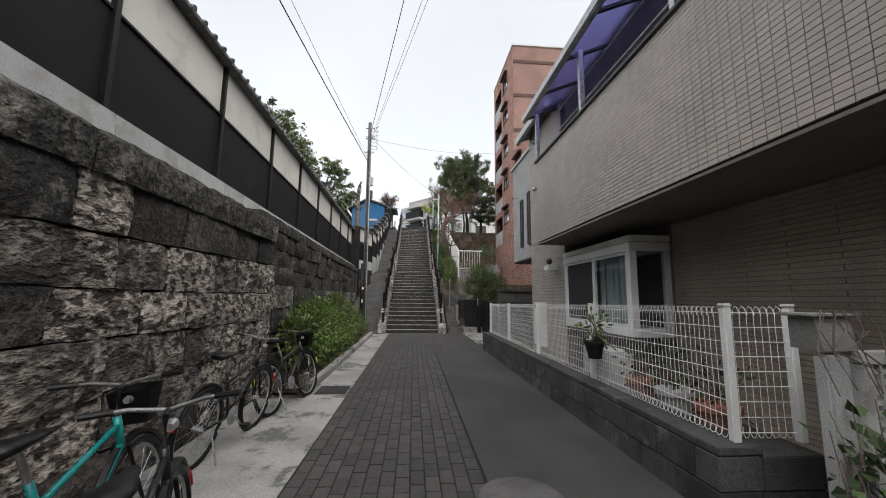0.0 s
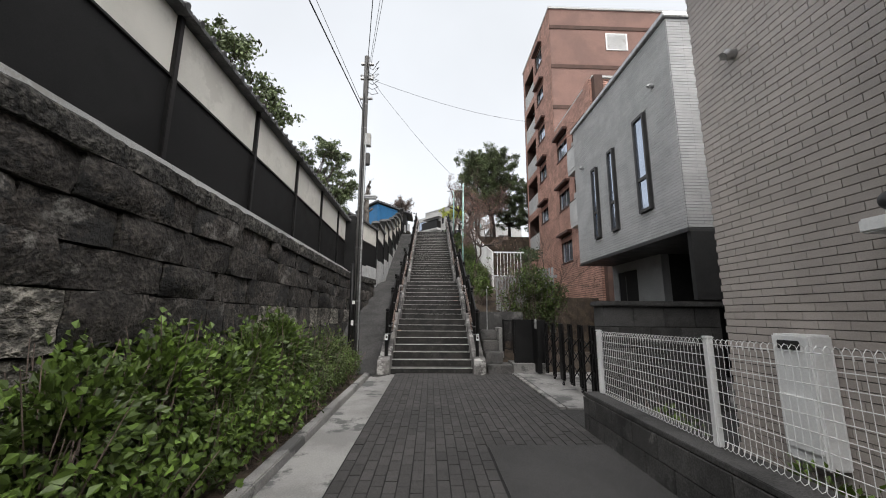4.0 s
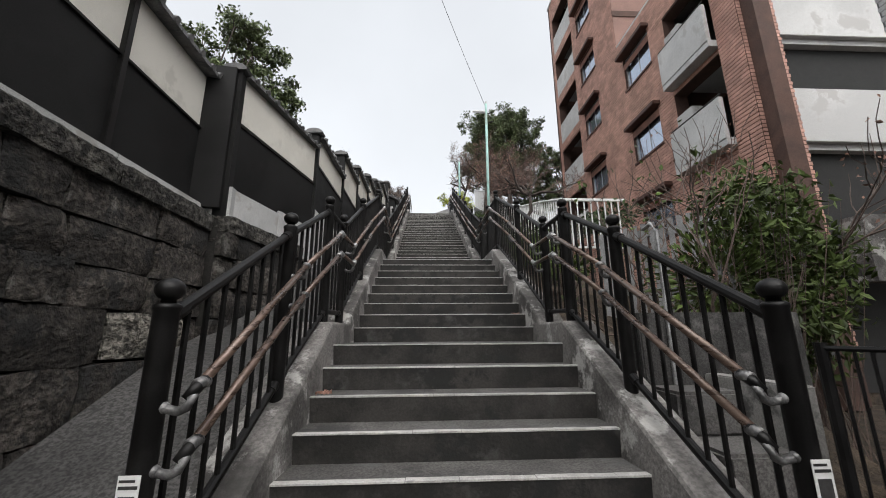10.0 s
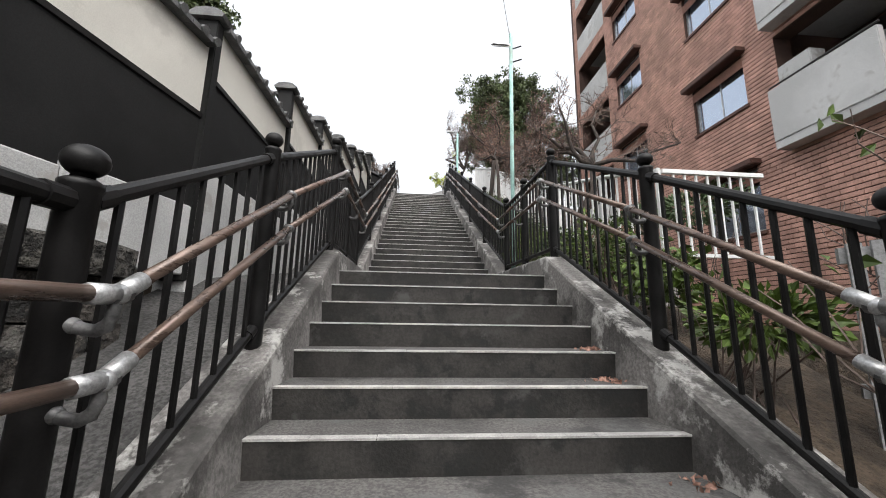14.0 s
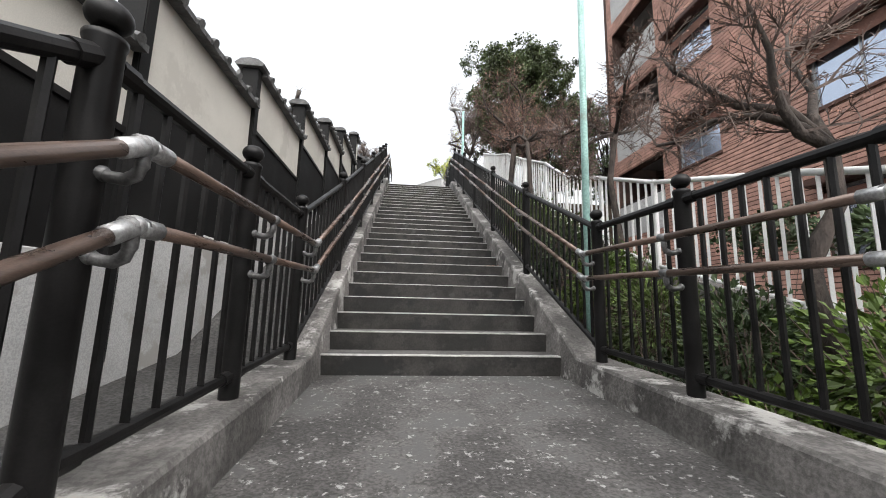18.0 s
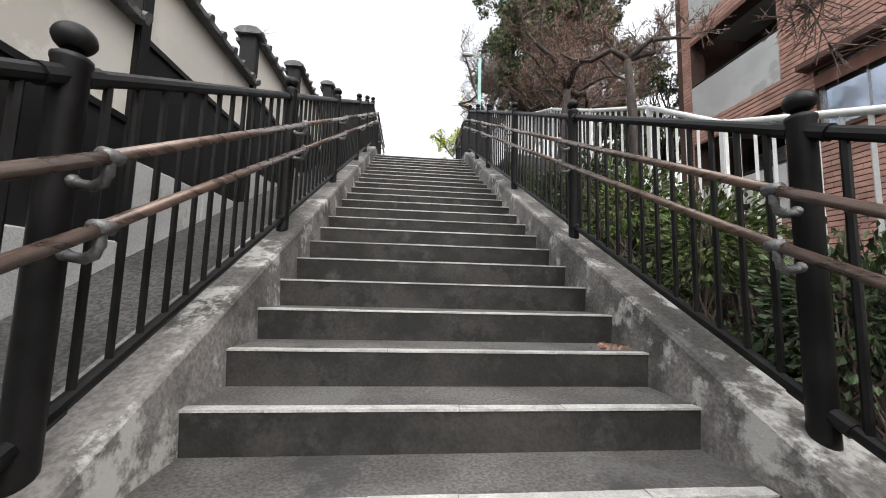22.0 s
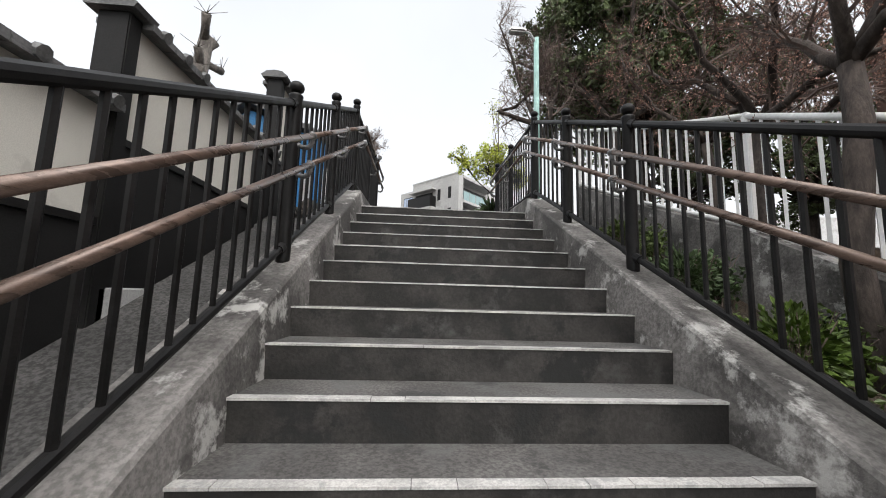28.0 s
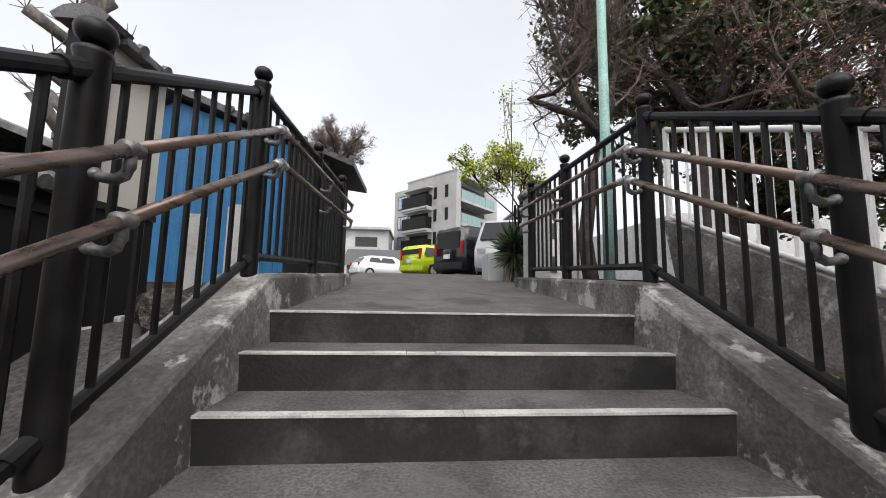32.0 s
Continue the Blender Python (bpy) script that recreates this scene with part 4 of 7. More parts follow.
bm = bmesh.new()
bmesh.ops.create_uvsphere(bm, u_segments=16, v_segments=10, radius=0.065, matrix=Matrix.Translation((2.85, 8.98, 2.19)))
part("head", bm, DARKFRAME, cam_box, "dark glossy camera dome", smooth=True)
part("collar", tube(bmesh.new(), [(2.9, 9.02, 2.1), (2.86, 8.99, 2.16)], 0.035, 12), WHITE, cam_box)
heater = thing("water_heater", (2.92, 9.85, 0.4), "white wall-hung gas water heater behind the fence", "heater")
part("casing", boxes((2.82, 3.01, 9.62, 9.95, 0.35, 1.32), bevel=0.015), WHITE, heater)
part("vent", boxes((2.8, 2.822, 9.7, 9.88, 1.2, 1.27), bevel=0.006), DARKFRAME, heater, "dark vent slot")
part("panel", boxes((2.808, 2.822, 9.64, 9.93, 0.45, 0.85), bevel=0.004), WHITE, heater)
part("pipe", tube(bmesh.new(), [(2.93, 9.98, 0.05), (2.93, 9.98, 1.3)], 0.025, 8), STEEL, heater)
bm = boxes((2.52, 2.86, 6.1, 6.85, 0.16, 0.74), bevel=0.02)
ac = thing("air_conditioner", (2.7, 6.5, 0.0), "white outdoor air conditioner unit behind the wire fence", "air conditioner")
part("casing", bm, FOOTING, ac)
bm = bmesh.new()
for k in range(9):
    tube(bm, [(2.515, 6.15, 0.22 + 0.055 * k), (2.515, 6.6, 0.22 + 0.055 * k)], 0.005, 4)
part("grille", bm, STEEL, ac)
for y in (6.2, 6.75):
    part("foot", boxes((2.54, 2.84, y - 0.05, y + 0.05, 0.0, 0.158)), BLOCK, ac)

# ---- block wall by the gate ----
GW = thing("wall_gate", (3, 13, 0), "grey concrete block wall beside the folding gate", "wall", kind="structure")
part("core", boxes((2.7, 4.6, 12.75, 13.06, -0.05, 1.6)), MORTAR, GW)
rows = []
for c in range(5):
    u = 2.68 - (0.25 if c % 2 else 0)
    while u < 4.6:
        a, b = max(u, 2.68), min(u + 0.5, 4.6)
        if b - a > 0.05:
            rows.append((((a + b) / 2, 12.88, 0.16 + 0.32 * c), (b - a - 0.008, 0.34, 0.312)))
        u += 0.5
pieces(GW, "block", rows, BLOCKS, 300, BLOCK)
bm = boxes((2.64, 4.65, 12.66, 13.1, 1.6, 1.69), bevel=0.02)
part("cap", bm, BLOCK, GW)


# ---- folding gate ----
def build_gate():
    g = thing("folding_gate", (2.5, 14.6, 0.02), "black accordion folding gate half open across the driveway", "gate")
    n = 11
    ys = [13.2 + 2.9 * (k / n) for k in range(n + 1)]
    xs = [2.72 + 0.08 * (k % 2) for k in range(n + 1)]
    for k, (x, y) in enumerate(zip(xs, ys)):
        h = 1.28
        s = 0.016
        if k in (6,):
            part("panel", boxes((x - 0.03, x + 0.03, y - 0.09, y + 0.09, 0.13, h), bevel=0.01), BLACK, g)
        else:
            for dy in (-0.065, 0.065):
                part("upright", boxes((x - s, x + s, y + dy - s, y + dy + s, 0.12, h)), BLACK, g)
            part("top_bar", boxes((x - s, x + s, y - 0.048, y + 0.048, h - 0.03, h)), BLACK, g)
            part("bottom_bar", boxes((x - s, x + s, y - 0.048, y + 0.048, 0.12, 0.15)), BLACK, g)
        if k % 3 == 0:
            w = part("caster", tube(bmesh.new(), [(x - 0.014, y, 0.062), (x + 0.014, y, 0.062)], 0.042, 12), BLACK, g)
            part("fork", boxes((x - 0.02, x + 0.02, y - 0.015, y + 0.015, 0.06, 0.13)), STEEL, w)
    for k in range(n):
        a, b = Vector((xs[k], ys[k], 0)), Vector((xs[k + 1], ys[k + 1], 0))
        for lo, hi in ((0.2, 0.5), (0.5, 0.8), (0.8, 1.02)):
            for s in (1, -1):
                p, q = (lo, hi) if s > 0 else (hi, lo)
                bm = bmesh.new()
                tube(bm, [a + Vector((0.02 * s, 0, p)), b + Vector((0.02 * s, 0, q))], 0.014, 4)
                part("cross_bar", bm, BLACK, g)
    return g


build_gate()
rows = []
rnd = random.Random(77)
sett = thing("gutter_setts", (2.05, 14.5, 0), "line of small pale stone setts along the driveway", "gutter", kind="structure")
SETT = with_mat([unit_piece("sett", 0.1, 0.03, 80 + k) for k in range(3)], SLAB)
y = 12.95
while y < 16.35:
    rows.append(((2.05, y + 0.05, 0.0), (0.1, 0.088, 0.05)))
    y += 0.1
pieces(sett, "sett", rows, SETT)

# side steps by the stairs' foot
side = thing("side_steps", (1.9, 17, 0), "worn concrete side steps and plinth beside the stairs", "steps", kind="structure")
part("step", boxes((1.4, 2.05, 16.42, 18.0, -0.02, 0.2), bevel=0.02), STEP, side)
part("step", boxes((1.4, 1.85, 16.78, 18.0, 0.2, 0.48), bevel=0.02), STEP, side)
part("step", boxes((1.4, 1.85, 17.3, 18.0, 0.48, 0.75), bevel=0.02), STEP, side)
part("step", boxes((1.4, 1.85, 17.65, 18.0, 0.75, 1.02), bevel=0.02), STEP, side)
part("plinth", boxes((2.05, 2.9, 16.45, 17.6, -0.02, 0.24), bevel=0.015), SLAB, side)
part("retaining_wall", boxes((1.4, 2.7, 18.0, 18.25, 0, 1.55), bevel=0.01), BLOCK, side, "stained concrete retaining wall")
part("side_wall", boxes((1.85, 1.98, 17.3, 18.0, 0.2, 1.1), bevel=0.01), SLAB, side, "pale rendered upstand")
bm = bmesh.new()
tube(bm, [(1.62, 17.99, 0.9), (1.62, 17.97, 2.2), (1.66, 18.1, 2.3), (1.72, 18.3, 2.3)], 0.016, 8)
part("pipe", bm, STEEL, side)


def bar_gate(name, x0, y0, x1, y1, z0, z1, n, label):
    g = thing(name, ((x0 + x1) / 2, (y0 + y1) / 2, z0), label, "gate")
    for t, r in ((0, 0.028), (1, 0.028)):
        part("stile", tube(bmesh.new(), [(x0 + (x1 - x0) * t, y0 + (y1 - y0) * t, z0), (x0 + (x1 - x0) * t, y0 + (y1 - y0) * t, z1)], r, 8), BLACK, g)
    for z in (z0 + 0.08, z1 - 0.03):
        part("rail", tube(bmesh.new(), [(x0, y0, z), (x1, y1, z)], 0.016, 6), BLACK, g)
    for k in range(1, n):
        t = k / n
        part("bar", tube(bmesh.new(), [(x0 + (x1 - x0) * t, y0 + (y1 - y0) * t, z0 + 0.08), (x0 + (x1 - x0) * t, y0 + (y1 - y0) * t, z1 - 0.03)], 0.009, 5), BLACK, g)
    return g


bar_gate("bar_gate", 1.95, 17.2, 2.1, 16.6, 0.48, 1.34, 9, "black iron bar gate on the side steps")
blk = thing("gate_post", (2.7, 16.3, 0), "black panelled gate housing with a pale intercom plate", "gate post")
part("panel", boxes((2.12, 2.95, 16.62, 16.7, 0.24, 1.34), bevel=0.01), BLACKPANEL, blk)
part("panel", boxes((2.6, 2.7, 16.16, 16.6, 0.05, 1.32), bevel=0.01), BLACKPANEL, blk)
part("plate", boxes((2.585, 2.599, 16.2, 16.37, 1.12, 1.36), bevel=0.004), FOOTING, blk, "pale intercom plate")
part("slot", boxes((2.579, 2.584, 16.27, 16.3, 1.22, 1.31)), BLACK, blk)

# ---- the grey house over its carport ----
GREY = thing("grey_house", (7, 16, 0), "light grey sided house raised over a dark carport", "house")
part("body", boxes((4.68, 10, 13.32, 18.3, 3.06, 7.5)), SIDEJOINT, GREY)
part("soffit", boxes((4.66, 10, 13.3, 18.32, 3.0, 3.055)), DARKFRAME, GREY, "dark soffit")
part("parapet", boxes((4.6, 10, 13.25, 18.36, 7.5, 7.62), bevel=0.015), STEEL, GREY, "grey metal parapet cap")
part("flat_roof", boxes((4.72, 9.95, 13.4, 18.2, 7.502, 7.56)), STEEL, GREY, "grey metal flat roof")
# carport walls coloured near-black to hold the gloom under the house
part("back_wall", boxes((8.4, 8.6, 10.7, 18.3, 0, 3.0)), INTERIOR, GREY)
PIER = mat("grey_render", (0.26, 0.26, 0.262), 0.85, var=0.08, scale=1.0, fine=120, bump=0.15)
part("entrance_wall", boxes((5.7, 5.9, 15.8, 16.93, 0.2, 3.0), (5.7, 5.9, 17.97, 18.3, 0.2, 3.0), (5.7, 5.9, 16.93, 17.97, 2.75, 3.0)), PIER, GREY, "pale rendered entrance wall")
# return and side walls likewise carry the carport's shade as colour
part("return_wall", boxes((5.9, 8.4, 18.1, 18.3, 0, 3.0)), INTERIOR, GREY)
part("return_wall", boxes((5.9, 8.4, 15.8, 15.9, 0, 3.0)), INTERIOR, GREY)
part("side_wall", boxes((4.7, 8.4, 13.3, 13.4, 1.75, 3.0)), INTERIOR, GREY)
part("entrance_door", boxes((5.72, 5.78, 16.93, 17.97, 0.22, 2.74), bevel=0.006), BLACKPANEL, GREY, "black entrance door")
part("door_strip", boxes((5.71, 5.719, 17.55, 17.59, 0.4, 2.6)), DARKFRAME, GREY)
part("handle", tube(bmesh.new(), [(5.72, 17.08, 1.02), (5.66, 17.08, 1.06), (5.66, 17.08, 1.4), (5.72, 17.08, 1.44)], 0.014, 8), STEEL, GREY, "steel door handle")
part("step", boxes((5.1, 5.698, 15.6, 18.3, 0, 0.2), bevel=0.015), SLAB, GREY)
SIDING = with_mat([unit_piece("siding_board", 0.02, 0.0, 90)], GREYSIDE)
GREYS = mat("light_grey_sidings", (0.42, 0.42, 0.418), 0.75, var=0.08, scale=1.5, fine=70, fvar=0.12, bump=0.25, island=0.05)
wins = [(16.72, 17.02, 3.6, 5.68), (15.72, 16.02, 3.6, 5.78), (14.28, 14.72, 3.72, 5.95)]
rows = tile_field(GREY, "x", 4.68, 13.32, 18.3, 3.08, 7.48, 0.62, 0.062, SIDING, GREYS, 0, holes=[(a - 0.05, b + 0.05, c - 0.02, d + 0.02) for a, b, c, d in wins], stagger=True, proud=0.005, joint=0.009)
pieces(GREY, "siding_board", rows, SIDING, 0, GREYS, "siding")
rows = tile_field(GREY, "y", 13.32, 4.68, 9, 3.08, 7.48, 0.62, 0.062, SIDING, GREYS, 0, stagger=True, proud=0.005, joint=0.009)
pieces(GREY, "siding_board", rows, SIDING, 0, GREYS, "siding")
for a, b, c, d in wins:
    w = part("window", boxes((4.6, 4.7, a, a + 0.05, c, d), (4.6, 4.7, b - 0.05, b, c, d), (4.6, 4.7, a + 0.05, b - 0.05, c, c + 0.06), (4.6, 4.7, a + 0.05, b - 0.05, d - 0.06, d), (4.61, 4.7, a + 0.05, b - 0.05, c + 0.72, c + 0.79)), DARKFRAME, GREY, "tall narrow dark-framed window")
    for lo, hi in ((c + 0.06, c + 0.72), (c + 0.79, d - 0.06)):
        part("pane", boxes((4.64, 4.65, a + 0.05, b - 0.05, lo, hi)), MIRRORGLASS, w, "glass pane reflecting the sky")
    part("backing", boxes((4.655, 4.675, a + 0.04, b - 0.04, c + 0.05, d - 0.05)), INTERIOR, w)
for y, z in ((17.6, 6.0), (13.9, 6.35)):
    part("vent_hood", tube(bmesh.new(), [(4.68, y, z), (4.58, y, z), (4.55, y, z - 0.03)], [0.045, 0.05, 0.035], 10), STEEL, GREY)

lattice = thing("lattice_screen", (2.6, 3.3, 0), "white pierced block screen beside the house entrance", "screen")
part("post", boxes((2.22, 2.36, 3.3, 3.38, 0, 1.12), bevel=0.012), FOOTING, lattice)
part("head", boxes((2.384, 3.1, 3.27, 3.36, 1.075, 1.14), bevel=0.006), FOOTING, lattice)
part("stile", boxes((2.384, 2.44, 3.27, 3.36, 0.0, 1.072), bevel=0.004), FOOTING, lattice)
for k in range(12):
    part("slat", boxes((2.444 + k * 0.054, 2.46 + k * 0.054, 3.28, 3.35, 0.05, 1.07)), FOOTING, lattice)
for k in range(19):
    part("slat", boxes((2.442, 3.1, 3.29, 3.34, 0.05 + k * 0.054, 0.075 + k * 0.054)), FOOTING, lattice)
planter = thing("hanging_planter", (2.3, 3.4, 1.1), "white square plant pot holder with dead vines", "planter")
bm = bmesh.new()
hexa(bm, [(2.21, 3.3, 1.14), (2.41, 3.3, 1.14), (2.41, 3.48, 1.14), (2.21, 3.48, 1.14), (2.19, 3.32, 1.32), (2.41, 3.32, 1.32), (2.41, 3.46, 1.32), (2.19, 3.46, 1.32)])
part("pot", bm, SLAB, planter)
part("rim", boxes((2.15, 2.45, 3.29, 3.49, 1.322, 1.34), bevel=0.006), SLAB, planter)
rnd = random.Random(4)
for k in range(9):
    x = 2.18 + 0.03 * k
    bm = bmesh.new()
    tube(bm, [(x, 3.27, 1.36), (x + rnd.uniform(-0.08, 0.08), 3.25, 1.25), (x + rnd.uniform(-0.1, 0.1), 3.24, 1.15), (x + rnd.uniform(-0.15, 0.15), 3.2, rnd.uniform(0.9, 1.12))], 0.004, 4)
    part("vine", bm, TWIG, planter, "dead brown vine")


# ---- plants ----
def leaf_mesh(name, centres, size, material, parent=None, seed=0, shape=1.7, droop=0.0):
    rng = np.random.default_rng(seed)
    c = np.asarray(centres, float)
    n = len(c)
    u = rng.normal(size=(n, 3))
    u /= np.linalg.norm(u, axis=1)[:, None]
    w = rng.normal(size=(n, 3))
    w -= (w * u).sum(1)[:, None] * u
    w /= np.linalg.norm(w, axis=1)[:, None]
    s = size * rng.uniform(0.6, 1.3, n)[:, None]
    tip, side = u * s * shape / 2, w * s / 2
    fold = np.cross(u, w) * s * 0.18
    v = np.stack([c - tip, c + side + fold, c + tip, c - side + fold], 1).reshape(-1, 3)
    i = 4 * np.arange(n)[:, None]
    f = np.concatenate([i + np.array([[0, 1, 2]]), i + np.array([[0, 2, 3]])]).tolist()
    if parent is not None:
        v = v - np.array(WORLD[parent].translation)
    me = bpy.data.meshes.new(name)
    me.from_pydata(v.tolist(), [], f)
    me.materials.append(material)
    ob = new(name, me)
    if parent is not None:
        ob.parent = parent
    return ob


TWIGS = []


def grow(bm, p, d, length, r, level, rnd, tips, spread=0.75, kids=(3, 4), shrink=0.66, gravity=0.0, wob=0.22, sides=6, start=0.35):
    pts, q, dd = [p], Vector(p), Vector(d).normalized()
    n = 4
    for k in range(n):
        dd = (dd + Vector((rnd.gauss(0, wob), rnd.gauss(0, wob), rnd.gauss(0, wob) + gravity))).normalized()
        if 0 < q.x < 1.4:
            dd = Vector((abs(dd.x) + 0.15, dd.y, dd.z)).normalized()
        q = q + dd * length / n
        pts.append(q.copy())
    tube(TWIGS[-1] if level < 2 and TWIGS else bm, pts, [r * (1 - 0.45 * k / n) for k in range(n + 1)], sides if level > 1 else 4, close=False)
    if level == 0:
        tips.extend(pts[1:])
        return
    for k in range(rnd.randint(*kids)):
        t = start + (1 - start) * (k + rnd.random()) / kids[1]
        a = pts[min(n, int(t * n) + 1)]
        side = Vector((rnd.gauss(0, 1), rnd.gauss(0, 1), rnd.gauss(0, 0.7)))
        nd = (dd * (1 - spread * 0.5) + side.normalized() * spread).normalized()
        grow(bm, a, nd, length * shrink * rnd.uniform(0.8, 1.15), r * 0.55, level - 1, rnd, tips, spread, kids, shrink, gravity, wob, sides)
    grow(bm, pts[-1], dd, length * shrink, r * 0.55, level - 1, rnd, tips, spread, kids, shrink, gravity, wob, sides)


def tree(name, base, trunk, r, levels, label, seed, leaf=None, leaves=0, size=0.1, cloud=0.25, lean=(0, 0, 1), twig_mat=None, **kw):
    rnd = random.Random(seed)
    t = thing(name, base, label, "tree")
    bm, tips = bmesh.new(), []
    TWIGS.append(bmesh.new())
    grow(bm, Vector(base) - Vector((0, 0, 0.1)), lean, trunk, r, levels, rnd, tips, **kw)
    part("trunk", bm, twig_mat or BARK, t, "dark branching trunk", smooth=True)
    twig = part("twig_crown", TWIGS.pop(), TWIG, t, "fine bare twigs")
    twig["kind"] = "stuff"
    if leaf is not None:
        rng = np.random.default_rng(seed)
        tp = np.array([tuple(p) for p in tips])
        c = tp[rng.integers(0, len(tp), leaves)] + rng.normal(size=(leaves, 3)) * cloud
        ob = leaf_mesh("crown", c, size, leaf, t, seed)
        ob["kind"] = "stuff"
    return t


def twig_mesh(name, starts, ends, r, material, parent):
    """Many thin three-sided twigs in one mesh."""
    a, b = np.asarray(starts, float), np.asarray(ends, float)
    d = b - a
    d /= np.linalg.norm(d, axis=1)[:, None] + 1e-9
    u = np.cross(d, np.array([0.31, 0.87, 0.38]))
    u /= np.linalg.norm(u, axis=1)[:, None] + 1e-9
    w = np.cross(d, u)
    rr = np.broadcast_to(np.asarray(r, float), (len(a),))[:, None]
    offs = [u, -0.5 * u + 0.866 * w, -0.5 * u - 0.866 * w]
    v = np.stack([a + o * rr for o in offs] + [b + o * rr * 0.55 for o in offs], 1).reshape(-1, 3)
    i = 6 * np.arange(len(a))[:, None]
    f = np.concatenate([i + np.array([[k, (k + 1) % 3, 3 + (k + 1) % 3, 3 + k]]) for k in range(3)]).tolist()
    me = bpy.data.meshes.new(name)
    me.from_pydata((v - np.array(WORLD[parent].translation)).tolist(), [], f)
    me.materials.append(material)
    ob = new(name, me)
    ob.parent = parent
    ob["kind"] = "stuff"
    return ob


def shoots(starts, dirs, per, length, rng, up=0.15, turn=0.8, keep=1.4):
    """From each start a few shorter shoots; gives their starts, ends and headings."""
    p = np.repeat(starts, per, 0)
    d = np.repeat(dirs, per, 0) + rng.normal(size=(len(p), 3)) * turn
    d[:, 2] += up
    d /= np.linalg.norm(d, axis=1)[:, None]
    near = p[:, 0] < keep
    d[near, 0] = np.abs(d[near, 0]) * (p[near, 0] > 0)
    e = p + d * (length * rng.uniform(0.5, 1.3, len(p)))[:, None]
    return p, e, d


def gnarled_tree(name, trunk, r, limbs, label, seed, n_limbs=5, reach=1.4, rise=0.35, side=3, twigs=6, twiglets=5, buds=0, bud_size=0.014, sub=0.75, crook=0.3, keep=1.4):
    """A crooked trunk, bent limbs, side branches, then twigs and twiglets with buds."""
    rnd, rng = random.Random(seed), np.random.default_rng(seed)
    t = thing(name, trunk[0], label, "tree")
    bm = bmesh.new()
    tube(bm, trunk, [r * (1 - 0.3 * k / (len(trunk) - 1)) * rnd.uniform(0.88, 1.12) for k in range(len(trunk))], 9)
    fork = Vector(trunk[-1])
    part("trunk", bm, BARK, t, "dark gnarled trunk", smooth=True)
    paths = [[fork] + [Vector(q) for q in limb] for limb in limbs]
    a0 = rnd.uniform(0, 6.28)
    for k in range(n_limbs):
        a = a0 + 6.28 * (k + rnd.uniform(-0.3, 0.3)) / max(n_limbs, 1)
        d = Vector((math.cos(a), math.sin(a), rise * rnd.uniform(0.4, 1.9))).normalized()
        q, path = fork.copy(), [fork.copy()]
        for j in range(6):
            d = (d + Vector((rnd.gauss(0, crook), rnd.gauss(0, crook), rnd.gauss(0, crook) + 0.03))).normalized()
            if 0 < q.x < keep:
                d = Vector((abs(d.x) + 0.2, d.y, d.z)).normalized()
            q = q + d * reach / 6
            path.append(q.copy())
        paths.append(path)
    starts, heads, branches = [], [], []
    for path in paths:
        bm = bmesh.new()
        n = len(path) - 1
        tube(bm, path, [r * 0.62 * (1 - 0.72 * k / n) for k in range(n + 1)], 7)
        part("limb", bm, BARK, t, smooth=True)
        for k in range(1, n + 1):
            along = (path[k] - path[k - 1]).normalized()
            for j in range(side if k > 1 else 1):
                d = (along * 0.5 + Vector((rnd.gauss(0, 0.7), rnd.gauss(0, 0.7), rnd.gauss(0.25, 0.6)))).normalized()
                q, ln = path[k].copy(), reach * 0.42 * rnd.uniform(0.6, 1.3) * (1 - 0.4 * k / n)
                pts = [q.copy()]
                for i in range(4):
                    d = (d + Vector((rnd.gauss(0, crook), rnd.gauss(0, crook), rnd.gauss(0.05, crook)))).normalized()
                    if 0 < q.x < keep:
                        d = Vector((abs(d.x) + 0.2, d.y, d.z)).normalized()
                    q = q + d * ln / 4
                    pts.append(q.copy())
                    starts.append(tuple(q))
                    heads.append(tuple(d))
                rr = r * 0.24 * (1 - 0.3 * k / n)
                for i in range(4):
                    branches.append((tuple(pts[i]), tuple(pts[i + 1]), rr * (1 - 0.2 * i)))
    p1, e1, d1 = shoots(np.array(starts), np.array(heads), twigs, reach * 0.17 * sub / 0.75, rng, keep=keep)
    p2, e2, d2 = shoots((p1 + 2 * e1) / 3, d1, twiglets, reach * 0.085 * sub / 0.75, rng, 0.2, 0.6, keep)
    p0, e0, r0 = (np.array([b[k] for b in branches]) for k in range(3))
    twig_mesh("twig_crown", np.concatenate([p0, p1, p2]), np.concatenate([e0, e1, e2]), np.concatenate([r0, np.full(len(p1), 0.0042), np.full(len(p2), 0.0026)]), TWIG, t)
    if buds:
        i = rng.integers(0, len(p2), buds)
        c = p2[i] + (e2[i] - p2[i]) * rng.random(buds)[:, None] + rng.normal(size=(buds, 3)) * 0.008
        ob = leaf_mesh("crown", c, bud_size, BUD, t, seed)
        ob["kind"] = "stuff"
    return t


def clump(centre, radius, n, rng, squash=(1, 1, 1), hollow=0.45):
    d = rng.normal(size=(n, 3))
    d /= np.linalg.norm(d, axis=1)[:, None]
    rr = radius * (hollow + (1 - hollow) * rng.random(n)) ** 0.7
    rr = rr * (1 + 0.25 * np.sin(5 * d[:, 0] + 3 * d[:, 2]) * np.cos(4 * d[:, 1]))
    return np.asarray(centre) + d * rr[:, None] * np.asarray(squash)


